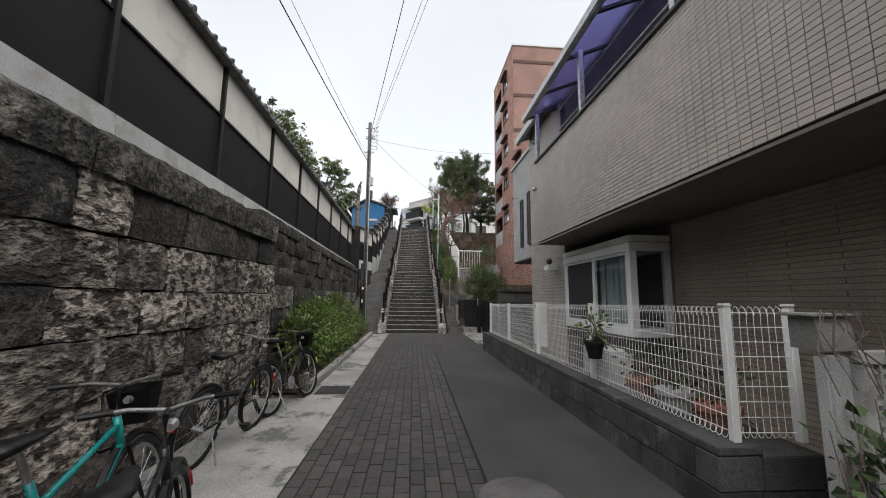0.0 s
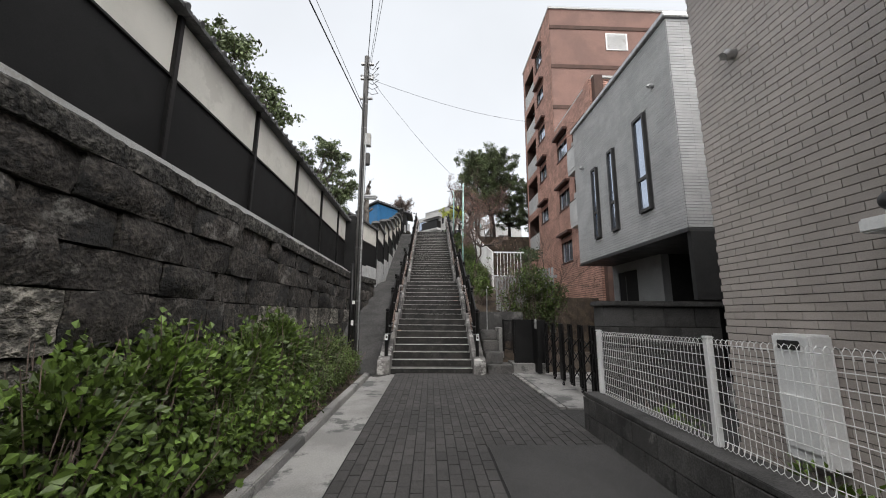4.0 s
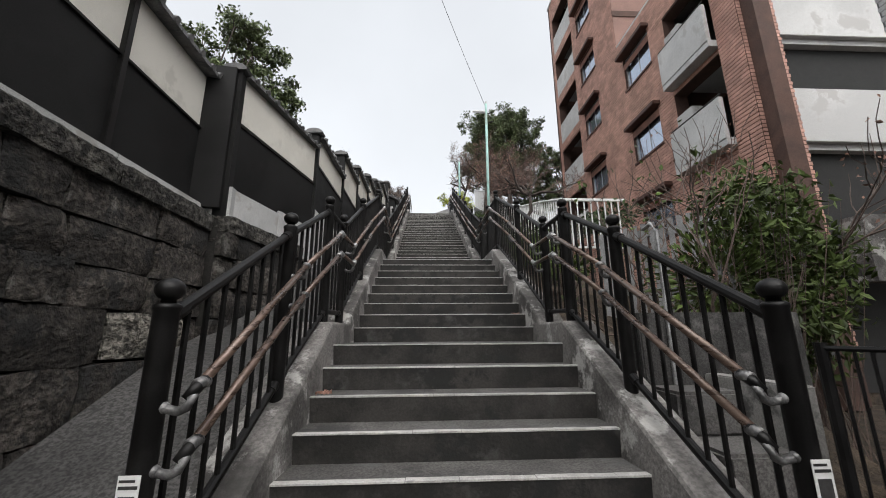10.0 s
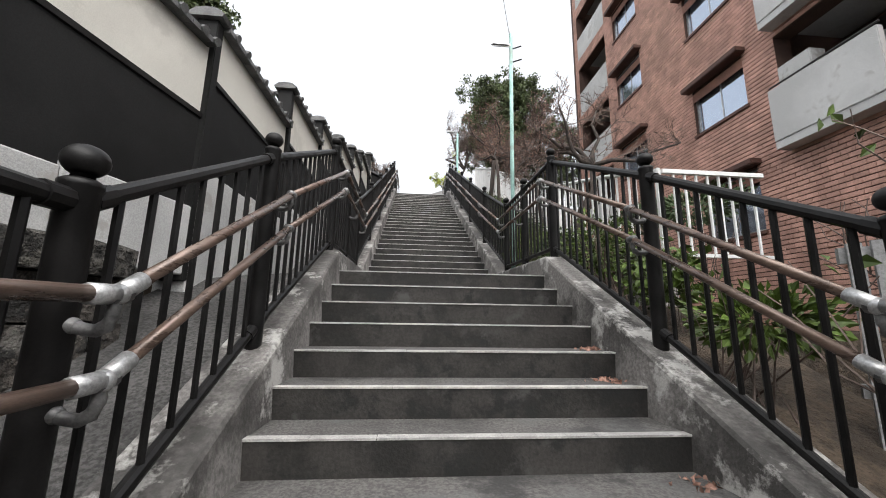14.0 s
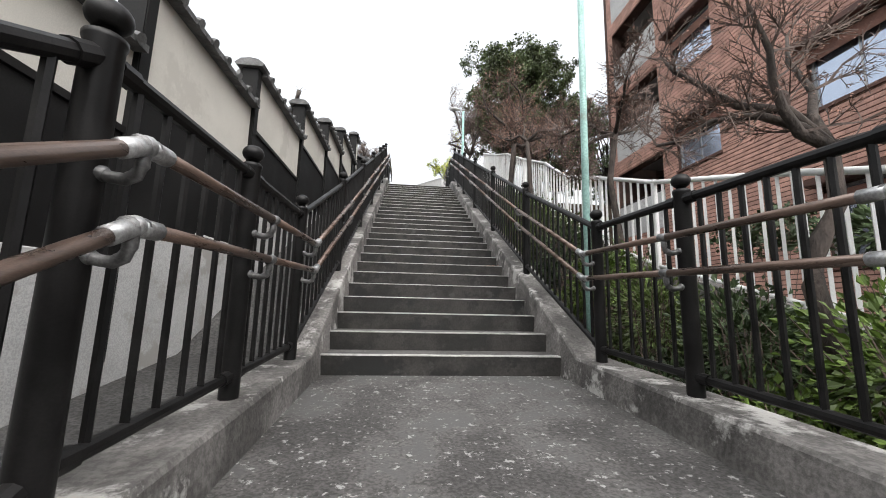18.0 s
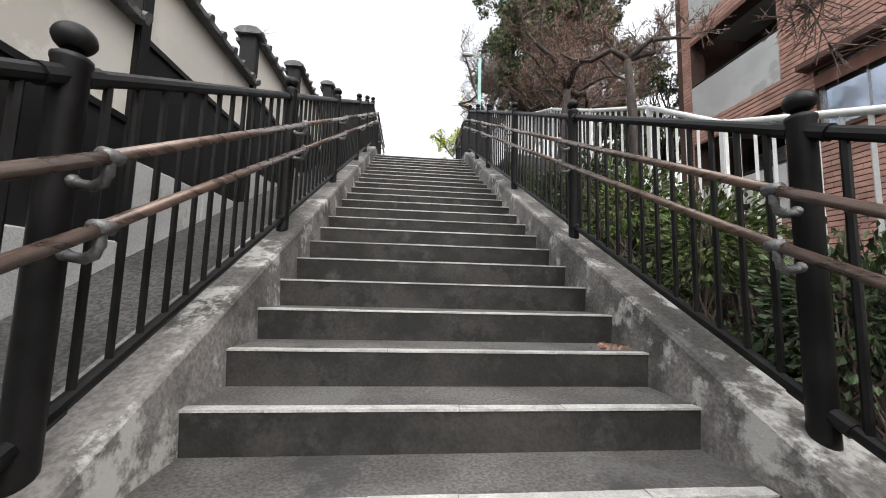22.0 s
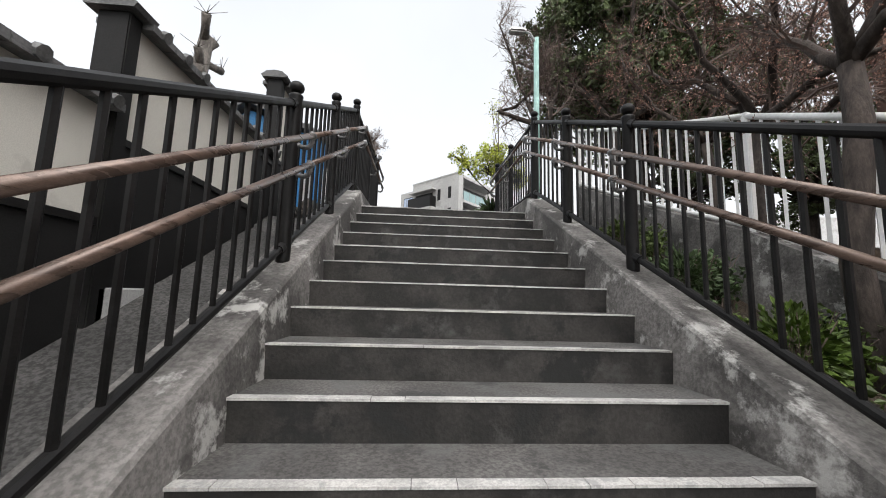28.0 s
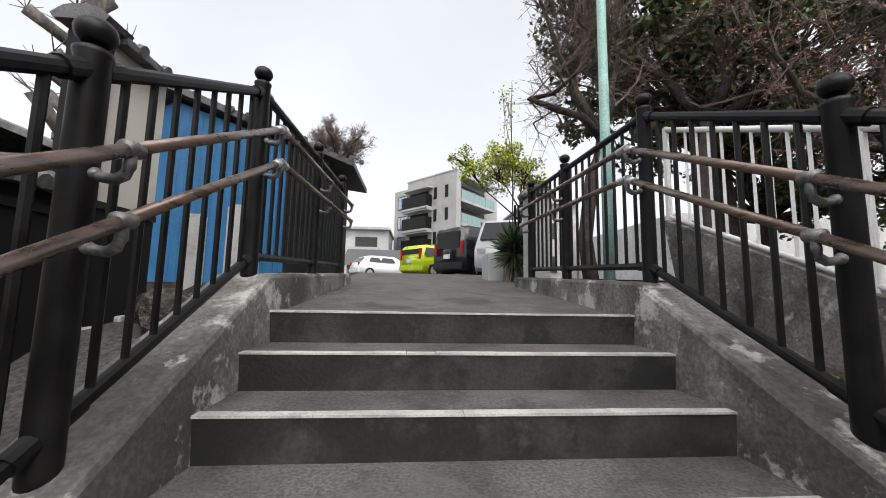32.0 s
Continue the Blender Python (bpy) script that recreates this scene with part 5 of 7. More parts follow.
def open_crown(name, base, fork_z, label, seed, centre, radii, clumps, leaf, leaves, size, trunk_r=0.17, flat=0.6, leaf_r=0.42):
    """An evergreen with a round open crown: limbs forking into separate sprays of leaves."""
    rng, rnd = np.random.default_rng(seed), random.Random(seed)
    t = thing(name, base, label, "tree")
    b, c = Vector(base), Vector(centre)
    fork = Vector((b.x * 0.6 + c.x * 0.4, b.y * 0.6 + c.y * 0.4, fork_z))
    bm = bmesh.new()
    tube(bm, [b - Vector((0, 0, 0.2)), b.lerp(fork, 0.5) + Vector((0.06, 0.04, 0)), fork], [trunk_r, trunk_r * 0.85, trunk_r * 0.7], 9)
    pts = []
    for k in range(clumps):
        d = Vector((rnd.gauss(0, 1), rnd.gauss(0, 1), rnd.gauss(0.15, 1))).normalized()
        f = rnd.uniform(0.35, 1.0) ** 0.5 * (1 + 0.12 * math.sin(4 * d.x + 7 * d.z))
        e = c + Vector((d.x * radii[0], d.y * radii[1], d.z * radii[2])) * f
        mid = fork.lerp(e, 0.55) + Vector((rnd.gauss(0, 0.15), rnd.gauss(0, 0.15), rnd.uniform(-0.1, 0.3)))
        tube(bm, [fork.lerp(mid, rnd.uniform(0.0, 0.3)), mid, e], [trunk_r * 0.26, trunk_r * 0.15, 0.012], 5)
        for j in range(5):
            q = e + Vector((rnd.gauss(0, 1), rnd.gauss(0, 1), rnd.gauss(0.2, 0.7))).normalized() * leaf_r * rnd.uniform(0.6, 1.3)
            tube(bm, [mid.lerp(e, rnd.uniform(0.5, 1)), q], [0.012, 0.004], 4)
            pts.append(clump(q, leaf_r * rnd.uniform(0.45, 0.8), leaves // 5, rng, (1, 1, flat), 0.05))
    part("trunk", bm, BARK, t, "dark trunk and spreading limbs", smooth=True)
    ob = leaf_mesh("crown", np.concatenate(pts), size, leaf, t, seed)
    ob["kind"] = "stuff"
    return t


def crown_tree(name, base, height, label, seed, balls, leaf, per_m2, size, trunk_r=0.16):
    """An evergreen: limbs that reach into uneven clumps of leaves."""
    rng, rnd = np.random.default_rng(seed), random.Random(seed)
    t = thing(name, base, label, "tree")
    bm = bmesh.new()
    b = Vector(base)
    top = b + Vector((0, 0, height * 0.45))
    tube(bm, [b - Vector((0, 0, 0.2)), b + Vector((0.05, 0.03, height * 0.2)), top], [trunk_r, trunk_r * 0.8, trunk_r * 0.6], 8)
    pts = []
    for (x, y, z), r in balls:
        c = Vector((x, y, z))
        mid = (top + c) / 2 + Vector((rnd.uniform(-0.3, 0.3), rnd.uniform(-0.3, 0.3), -0.2))
        tube(bm, [top - Vector((0, 0, rnd.uniform(0, height * 0.15))), mid, c], [trunk_r * 0.5, trunk_r * 0.3, 0.02], 6)
        for k in range(12):
            e = c + Vector((rnd.gauss(0, 1), rnd.gauss(0, 1), rnd.gauss(0, 1))).normalized() * r * rnd.uniform(0.6, 1.15)
            tube(bm, [mid.lerp(c, rnd.uniform(0.2, 1)), c.lerp(e, 0.5), e], [0.03, 0.018, 0.006], 4)
            pts.append(clump(e, r * 0.42, int(per_m2 * r * r * 0.55), rng, hollow=0.2))
        pts.append(clump(c, r, int(per_m2 * r * r * 2), rng, hollow=0.1))
    part("trunk", bm, BARK, t, "dark trunk and limbs", smooth=True)
    ob = leaf_mesh("crown", np.concatenate(pts), size, leaf, t, seed)
    ob["kind"] = "stuff"
    return t


def shrub(name, centres, size, leaf, n, label, seed, stems=14, base_z=0.0, stem_mat=None, shape=1.7):
    rng, rnd = np.random.default_rng(seed), random.Random(seed)
    x0, y0, _ = centres[0][0]
    t = thing(name, (x0, y0, base_z), label, "shrub")
    bm = bmesh.new()
    pts = []
    for (c, r, sq) in centres:
        foot = Vector((c[0] + rnd.uniform(-0.1, 0.1), c[1] + rnd.uniform(-0.1, 0.1), base_z - 0.05 if base_z < c[2] - r else c[2] - r * sq[2]))
        for k in range(stems):
            e = Vector(c) + Vector((rnd.gauss(0, 0.5) * r * sq[0], rnd.gauss(0, 0.5) * r * sq[1], rnd.uniform(0.1, 1.0) * r * sq[2]))
            tube(bm, [foot + Vector((rnd.uniform(-0.15, 0.15), rnd.uniform(-0.25, 0.25), 0)), foot.lerp(e, 0.5) + Vector((rnd.uniform(-0.05, 0.05), rnd.uniform(-0.05, 0.05), 0)), e], [0.009, 0.006, 0.003], 4)
        pts.append(clump(c, r, n, rng, sq, 0.25))
    part("stem", bm, stem_mat or TWIG, t, "thin brown stems")
    ob = leaf_mesh("foliage", np.concatenate(pts), size, leaf, t, seed, shape)
    ob["kind"] = "stuff"
    return t


rnd = random.Random(11)
for k, y in enumerate((8.35, 9.0, 9.7, 10.4, 11.1, 11.8)):
    h = 0.62 + 0.1 * (k % 3) + 0.03 * k
    shrub("broadleaf_shrub", [((-2.0, y, h), 0.52, (0.72, 0.9, 0.95)), ((-1.85, y + 0.3, 0.42), 0.45, (0.85, 0.9, 0.85)), ((-2.15, y + 0.2, h + 0.2), 0.4, (0.7, 0.8, 0.9))], 0.05, LEAFB, 760, "bright green broad-leaved shrub in the planting bed", 100 + k, stems=12, base_z=0.05, shape=1.3)
for k, y in enumerate((12.4, 13.0, 13.7, 14.4, 15.1)):
    shrub("wispy_shrub", [((-2.05, y, 0.68 - 0.04 * k), 0.58, (0.6, 0.9, 1.05)), ((-1.85, y + 0.3, 0.4), 0.4, (0.7, 0.9, 0.8))], 0.03, LEAFM, 1300, "wispy small-leaved shrub with bare stems in the planting bed", 120 + k, stems=22, base_z=0.05)
for k, y in enumerate((22.6, 23.5, 24.4, 25.3, 26.2, 27.1, 28.0, 28.9, 29.8, 30.7, 31.6, 32.5)):
    z = line_z(y)
    low = max(0.0, min(1.0, (y - 29.2) / 1.2))
    shrub("hedge_shrub", [((1.85, y, z + 0.42 - 0.5 * low), 0.54 - 0.2 * low, (0.6, 0.95, 0.8)), ((1.68, y + 0.4, z + 0.08 - 0.12 * low), 0.42 - 0.1 * low, (0.6, 1.1, 0.6)), ((2.25, y + 0.2, z + 0.42 - 0.5 * low), 0.54 - 0.2 * low, (0.5, 1, 0.8))], 0.034, LEAFB if k % 3 == 0 else LEAF if k % 3 == 1 else LEAFM, 1250 if k % 3 else 1000, "dense green hedge shrub on the bank beside the stairs", 140 + k, stems=22, base_z=z - 0.2)
# big evergreen behind the white fence, trees behind the plaster fence
open_crown("evergreen_tree", (5.2, 37, 7.6), 9.8, "tall round evergreen tree with dense dark leaves", 5, (4.8, 37, 12.5), (3.0, 2.3, 3.1), 120, EVERGREEN, 480, 0.075, flat=0.9, leaf_r=0.5)
open_crown("evergreen_tree", (6.6, 38.0, 7.6), 9.0, "dark evergreen tree behind the white fence", 9, (6.8, 37.6, 10.2), (1.9, 1.6, 1.8), 32, EVERGREEN, 340, 0.07)
open_crown("evergreen_tree", (8.4, 36.2, 7.4), 8.6, "dark evergreen tree behind the white fence", 10, (8.4, 36.0, 10.2), (2.3, 1.6, 2.3), 42, EVERGREEN, 380, 0.06)
open_crown("garden_tree", (-5.6, 24, 4), 6.2, "evergreen garden tree behind the plaster fence", 6, (-5.6, 24, 7.7), (1.9, 1.5, 1.9), 50, EVERGREEN, 420, 0.065)
open_crown("garden_tree", (-5.6, 15.5, 2.6), 5.6, "open evergreen garden tree behind the plaster fence", 7, (-5.5, 15.8, 7.2), (1.2, 2.0, 1.5), 34, EVERGREEN, 230, 0.065)
# plum trees with reddish buds over the white fence
PLUM = "gnarled leafless plum tree with reddish buds beside the stairs"
gnarled_tree("plum_tree", [(2.1, 23.05, 2.7), (1.98, 23.05, 3.3), (1.88, 23.03, 3.6), (1.98, 23.06, 3.85), (2.14, 23.05, 4.1), (2.14, 23.05, 4.46)], 0.062,
             [[(2.02, 23.1, 4.6), (1.85, 23.2, 4.72), (1.62, 23.3, 4.72), (1.45, 23.45, 4.62), (1.42, 23.6, 4.66)],
              [(2.0, 23.15, 4.74), (1.8, 23.3, 4.84), (1.68, 23.4, 5.02), (1.52, 23.5, 5.2), (1.5, 23.6, 5.4)],
              [(2.4, 23.0, 4.54), (2.7, 22.9, 4.5), (3.0, 22.95, 4.68), (3.3, 22.8, 4.75)],
              [(2.24, 23.2, 4.75), (2.4, 23.3, 5.0), (2.36, 23.4, 5.3), (2.5, 23.5, 5.6)]], PLUM, 31, n_limbs=1, reach=1.1, side=2, twigs=3, twiglets=3, buds=4000, bud_size=0.01)
gnarled_tree("plum_tree", [(2.2, 25.55, 3.3), (2.28, 25.5, 4.3), (2.2, 25.55, 5.1), (2.3, 25.55, 5.75)], 0.05, [], PLUM, 32, n_limbs=4, reach=1.0, twigs=4, twiglets=3, buds=3000, bud_size=0.01)
gnarled_tree("plum_tree", [(2.0, 28.1, 4.4), (2.03, 28.1, 5.4), (2.01, 28.1, 6.2), (1.97, 28.1, 6.78)], 0.055,
             [[(1.85, 28.2, 6.95), (1.7, 28.35, 6.9), (1.55, 28.5, 7.0), (1.45, 28.6, 7.15)], [(2.15, 28.0, 6.95), (2.4, 28.0, 7.0), (2.7, 28.1, 7.1)], [(1.95, 28.3, 7.0), (2.05, 28.5, 7.3), (1.9, 28.7, 7.55)]],
             PLUM, 33, n_limbs=1, reach=1.0, side=2, twigs=4, twiglets=3, buds=4000, bud_size=0.01)
gnarled_tree("plum_tree", [(2.4, 30.7, 5.6), (2.38, 30.75, 6.6), (2.45, 30.7, 7.5), (2.5, 30.75, 7.95)], 0.085, [], PLUM, 34, n_limbs=5, reach=1.8, rise=0.5, side=2, twigs=3, twiglets=2, buds=8000, bud_size=0.013)
gnarled_tree("plum_tree", [(3.3, 32.2, 6.4), (3.25, 32.2, 7.4), (3.35, 32.25, 8.3)], 0.085, [], PLUM, 35, n_limbs=5, reach=1.9, rise=0.6, side=2, twigs=3, twiglets=2, buds=7000, bud_size=0.014)
gnarled_tree("plum_tree", [(4.4, 34.2, 7.0), (4.5, 34.2, 8.0), (4.4, 34.25, 9.0)], 0.09, [], PLUM, 36, n_limbs=5, reach=2.1, rise=0.6, side=2, twigs=3, twiglets=2, buds=7000, bud_size=0.016)
BARE = "tall leafless tree at the head of the stairs"
gnarled_tree("bare_tree", [(1.85, 35.4, 7.4), (1.75, 35.4, 8.2), (1.9, 35.5, 9.0), (2.1, 35.6, 9.6)], 0.1, [[(1.85, 35.7, 10.2), (1.65, 35.8, 10.8), (1.5, 35.9, 11.5), (1.25, 36.0, 12.3)], [(2.3, 35.8, 10.4), (2.2, 35.9, 11.2), (2.4, 36.0, 12.2)]], BARE, 50, n_limbs=3, reach=2.2, rise=1.6, side=3, twigs=4, twiglets=3, crook=0.18, keep=1.3)
gnarled_tree("bare_tree", [(3.6, 35.6, 7.5), (3.5, 35.6, 8.6), (3.6, 35.6, 9.9)], 0.12, [], BARE, 53, n_limbs=5, reach=2.6, rise=1.2, side=2, twigs=3, twiglets=3, buds=2000, bud_size=0.016, crook=0.2, keep=1.6)
# shrubs at the stairs' foot
shrub("nandina_shrub", [((2.9, 18.9, 1.9), 0.7, (1, 0.8, 0.9)), ((3.4, 18.9, 1.5), 0.7, (1, 0.8, 0.9)), ((3.2, 18.7, 2.6), 0.6, (1, 0.8, 0.9)), ((3.9, 19.0, 2.1), 0.6, (1, 0.8, 1))], 0.042, LEAFM, 1500, "green leafy shrub with fine leaflets beside the gate", 201, stems=24, base_z=0.0, shape=2.6)
tree("bare_shrub", (3.0, 18.9, 0.0), 1.5, 0.035, 3, "bare branching shrub beside the stairs", 61, LEAFB, 150, 0.05, 0.06, spread=0.5, kids=(3, 4), shrink=0.75, gravity=0.1, twig_mat=TWIG)
tree("bare_shrub", (3.6, 19.6, 0.8), 1.6, 0.035, 3, "bare branching shrub beside the stairs", 62, BUD, 200, 0.03, 0.06, spread=0.5, kids=(3, 4), shrink=0.75, gravity=0.1, twig_mat=TWIG)
shrub("bank_shrub", [((1.9, 20.6, 2.35), 0.4, (1, 1.2, 0.6)), ((2.0, 21.6, 2.75), 0.45, (0.8, 1.2, 0.7))], 0.05, LEAFB, 700, "low green shrub on the bank beside the stairs", 203, base_z=1.8)
shrub("terrace_shrub", [((4.6, 24.2, 4.3), 0.6, (1, 1.6, 0.6)), ((4.8, 25.8, 4.6), 0.6, (1, 1.4, 0.6))], 0.06, LEAF, 900, "clipped green shrub below the brick apartments", 204, base_z=2.3)


# ---- white steel fence on the bank ----
WF = ((22.3, 4.1), (23.6, 4.52), (25.2, 4.98), (26.4, 5.45), (27.6, 5.9), (28.6, 6.55), (30.0, 7.2), (31.6, 8.02), (33.2, 8.66), (35.0, 9.45))
wf = thing("white_fence", (2.55, 27, 4), "white painted steel bar fence on the sloping bank", "fence")
for (a, za), (b, zb) in zip(WF, WF[1:]):
    x = 2.55
    part("top_rail", tube(bmesh.new(), [(x, a, za), (x, b, zb)], 0.028, 8), WHITE, wf, smooth=True)
    part("bottom_rail", tube(bmesh.new(), [(x, a, za - 1.02), (x, b, zb - 1.02)], 0.022, 8), WHITE, wf, smooth=True)
    n = max(2, round((b - a) / 0.145))
    for k in range(1, n):
        t = k / n
        y, z = a + (b - a) * t, za + (zb - za) * t
        part("bar", tube(bmesh.new(), [(x, y, z - 1.02), (x, y, z)], 0.017, 4), WHITE, wf)
for y, z in WF:
    part("post", boxes((2.525, 2.575, y - 0.03, y + 0.03, z - 1.5, z + 0.03), bevel=0.008), WHITE, wf)
ret = oblique((2.6, 22.3), (3.9, 22.3), -1)
part("top_rail", ret(0, 1.3, -0.028, 0.028, 4.07, 4.12), WHITE, wf)
part("bottom_rail", ret(0, 1.3, -0.02, 0.02, 3.06, 3.1), WHITE, wf)
for k in range(1, 9):
    part("bar", ret(k * 0.145 - 0.011, k * 0.145 + 0.011, -0.011, 0.011, 3.11, 4.065), WHITE, wf)
bankwall = thing("bank_wall", (2.8, 26, 2), "grey concrete retaining wall below the white fence", "wall", kind="structure")
bm = bmesh.new()
prism(bm, [(22.25, 1.5), (33.4, 1.5)] + [(y, z - 1.06) for y, z in WF[::-1]], "x", 2.47, 2.66)
part("wall", bm, KERB, bankwall)
louvre = thing("grey_fence", (3.1, 19.8, 1.4), "grey ribbed board fence behind the stair railing", "fence")
slab = oblique((2.35, 20.4), (4.1, 19.05), -1)
BOARD = mat("grey_fence_paint", (0.27, 0.27, 0.272), 0.7, var=0.15, scale=2, fine=60, bump=0.2)
for k in range(20):
    part("board", slab(k * 0.11, k * 0.11 + 0.07, 0.0, 0.03, 0.9, 2.82 + 0.012 * k), BOARD, louvre)
part("head_rail", slab(-0.03, 2.25, -0.06, -0.002, 2.7, 2.8), BOARD, louvre)
part("mid_rail", slab(-0.03, 2.25, -0.04, -0.002, 1.9, 1.98), BOARD, louvre)
part("foot_rail", slab(-0.03, 2.25, -0.04, -0.002, 1.1, 1.18), BOARD, louvre)


# ---- the brick apartment house ----
APT = thing("apartment_house", (11, 27, 0), "red-brown brick apartment house with white balconies", "apartment house")
XW = 7.3
COLS = [(22.9, 24.75, "bal"), (25.5, 27.05, "A"), (29.1, 30.55, "B"), (31.15, 33.5, "nbal")]
BAL = [5.94, 8.7, 11.5]
WA, WB = [(4.3, 5.75), (7.3, 8.55), (10.25, 11.55)], [(7.4, 8.6), (10.25, 11.55), (13.05, 14.3), (15.9, 17.15), (18.6, 19.85)]
NB = [5.9, 8.75, 11.6, 14.45, 17.3]


def facade():
    walls, holes = [], []
    top_of = lambda y: 12.4 if y < 27.4 else 21.0
    edges = [(21.9, 22.9), (24.75, 25.5), (27.05, 27.4), (27.4, 29.1), (30.55, 31.15), (33.5, 33.8)]
    for a, b in edges:
        walls.append((XW, XW + 0.4, a, b, 0, top_of((a + b) / 2)))
    for a, b, kind in COLS:
        rows = {"bal": [(z, z + 2.45) for z in BAL if z < 11], "A": WA, "B": WB, "nbal": [(z, z + 2.4) for z in NB]}[kind]
        z = 0
        for lo, hi in rows:
            walls.append((XW, XW + 0.4, a, b, z, lo))
            holes.append((a, b, lo, hi, kind))
            z = hi
        walls.append((XW, XW + 0.4, a, b, z, top_of((a + b) / 2)))
    return walls, holes


walls, holes = facade()
for w in walls:
    if w[5] - w[4] > 0.02:
        part("wall", boxes(w), BRICKBASE, APT)
part("pillar", boxes((7.2, 8.15, 22.22, 22.88, 0, 12.4)), BRICKBASE, APT, "brick corner pillar")
part("body", boxes((XW + 1.7, 17, 22.6, 33.8, 0, 12.3), (XW + 1.7, 17, 27.4, 33.8, 12.3, 20.9)), BRICKBASE, APT)
part("tower_wall", boxes((XW, 17, 27.38, 27.7, 12.0, 21.0)), mat("salmon_render", (0.22, 0.132, 0.11), 0.85, var=0.12, scale=0.5, fine=60, bump=0.15), APT, "salmon rendered tower wall")
for z in (14.2, 17.0, 19.8):
    part("string_course", boxes((XW, 17, 27.34, 27.378, z - 0.25, z)), BRICKBASE, APT)
w = part("window", boxes((10.9, 12.3, 27.33, 27.377, 18.1, 19.3)), STEEL, APT, "small stair window")
# opaque pale pane: the window's lit look is put into its colour
part("pane", boxes((10.98, 12.22, 27.31, 27.328, 18.18, 19.22)), FOOTING, w, "pale opaque pane coloured as a lit window")
part("north_wall", boxes((XW, 17, 33.8, 34.0, 0, 21.0)), BRICKBASE, APT)
part("roof", boxes((XW, 17, 22.1, 27.38, 12.4, 12.5)), OFFWHITE, APT)
part("tower_roof", boxes((XW - 0.05, 17, 27.3, 34.05, 21.0, 21.12)), OFFWHITE, APT)
for z in (2.95, 5.75, 8.6, 11.45, 14.3, 17.15):
    part("string_course", boxes((XW - 0.012, XW, 24.75 if z < 12 else 27.4, 33.8, z - 0.35, z - 0.1)), mat("smooth_brown_band", (0.2, 0.1, 0.075), 0.8, var=0.15, bump=0.1), APT)
HOOD = mat("dark_brown_hood", (0.09, 0.045, 0.035), 0.6, var=0.2, bump=0.1)
for a, b, lo, hi, kind in holes:
    if kind in "AB":
        w = window_unit(APT, XW + 0.1, a, b, lo, hi, STEEL, split=((a + b) / 2,), curtain=False, glass=MIRRORGLASS)
        part("blind", boxes((XW + 0.15, XW + 0.16, (a + b) / 2 + 0.02, b - 0.05, lo + 0.05, hi - 0.05)), CURTAIN, w)
        part("hood", boxes((XW - 0.28, XW, a - 0.12, b + 0.12, hi + 0.02, hi + 0.16), bevel=0.02), HOOD, APT, "dark brown window hood")
        part("sill", boxes((XW - 0.06, XW + 0.1, a - 0.04, b + 0.04, lo - 0.08, lo - 0.01)), HOOD, APT)
    else:
        out = 0.35 if kind == "bal" else 0.02
        par = part("balcony", boxes((XW - out, XW - out + 0.12, a, b, lo, lo + 1.13), bevel=0.012), OFFWHITE, APT, "white balcony parapet")
        part("slab", boxes((XW - out + 0.02, XW + 1.7, a, b, lo - 0.16, lo + 0.02)), OFFWHITE, par)
        part("rail", tube(bmesh.new(), [(XW - out + 0.06, a, lo + 1.2), (XW - out + 0.06, b, lo + 1.2)], 0.02, 6), DARKFRAME, par)
        # back of the balcony, its shade painted as near-black
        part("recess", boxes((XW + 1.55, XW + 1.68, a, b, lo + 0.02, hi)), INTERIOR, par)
        part("sash", boxes((XW + 1.48, XW + 1.54, a + 0.3, b - 0.3, lo + 0.1, lo + 2.1)), STEEL, par)
for k, z in enumerate((7.16, 9.92)):
    unit = thing("air_conditioner", (XW + 0.1, 24.4, z - 1.1), "white air conditioner unit on an apartment balcony", "air conditioner")
    part("casing", boxes((XW - 0.1, XW + 0.25, 24.05, 24.7, z - 0.9, z + 0.45), bevel=0.02), FOOTING, unit)
for z in (5.5, 8.3, 11.1):
    par = part("balcony", boxes((8.154, 14, 22.24, 22.36, z, z + 1.35), bevel=0.012), OFFWHITE, APT, "white balcony parapet")
    part("slab", boxes((8.154, 14, 22.364, 22.6, z - 0.14, z + 0.02)), OFFWHITE, par)
part("lower_band", boxes((8.154, 14, 21.6, 22.0, 2.3, 3.6)), KERB, APT, "white lower balcony")
# near-black sheet that stands for shade behind the south parapets
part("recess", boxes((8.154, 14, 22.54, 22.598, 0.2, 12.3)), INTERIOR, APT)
rows = tile_field(APT, "x", XW, 22.9, 33.8, 2.0, 12.4, 0.23, 0.1, None, BRICKS, 0, holes=[(a, b, lo, hi) for a, b, lo, hi, _ in holes], stagger=True, joint=0.02, proud=0.012)
rows += tile_field(APT, "x", XW, 27.4, 33.8, 12.4, 21.0, 0.23, 0.1, None, BRICKS, 0, holes=[(a, b, lo, hi) for a, b, lo, hi, _ in holes], stagger=True, joint=0.02, proud=0.012)
rows += tile_field(APT, "x", 7.2, 22.22, 22.88, 1.0, 12.4, 0.23, 0.1, None, BRICKS, 0, stagger=True, joint=0.022, proud=0.012)
rows += tile_field(APT, "y", 22.22, 7.2, 8.15, 1.0, 12.4, 0.23, 0.1, None, BRICKS, 0, stagger=True, joint=0.022, proud=0.012)
pieces(APT, "brick", rows, None, 0, BRICKS, "bricks")

# ---- utility pole with wires ----
UP = thing("utility_pole", (-2.03, 16.2, 0), "weathered concrete utility pole with boxes and cables", "utility pole")
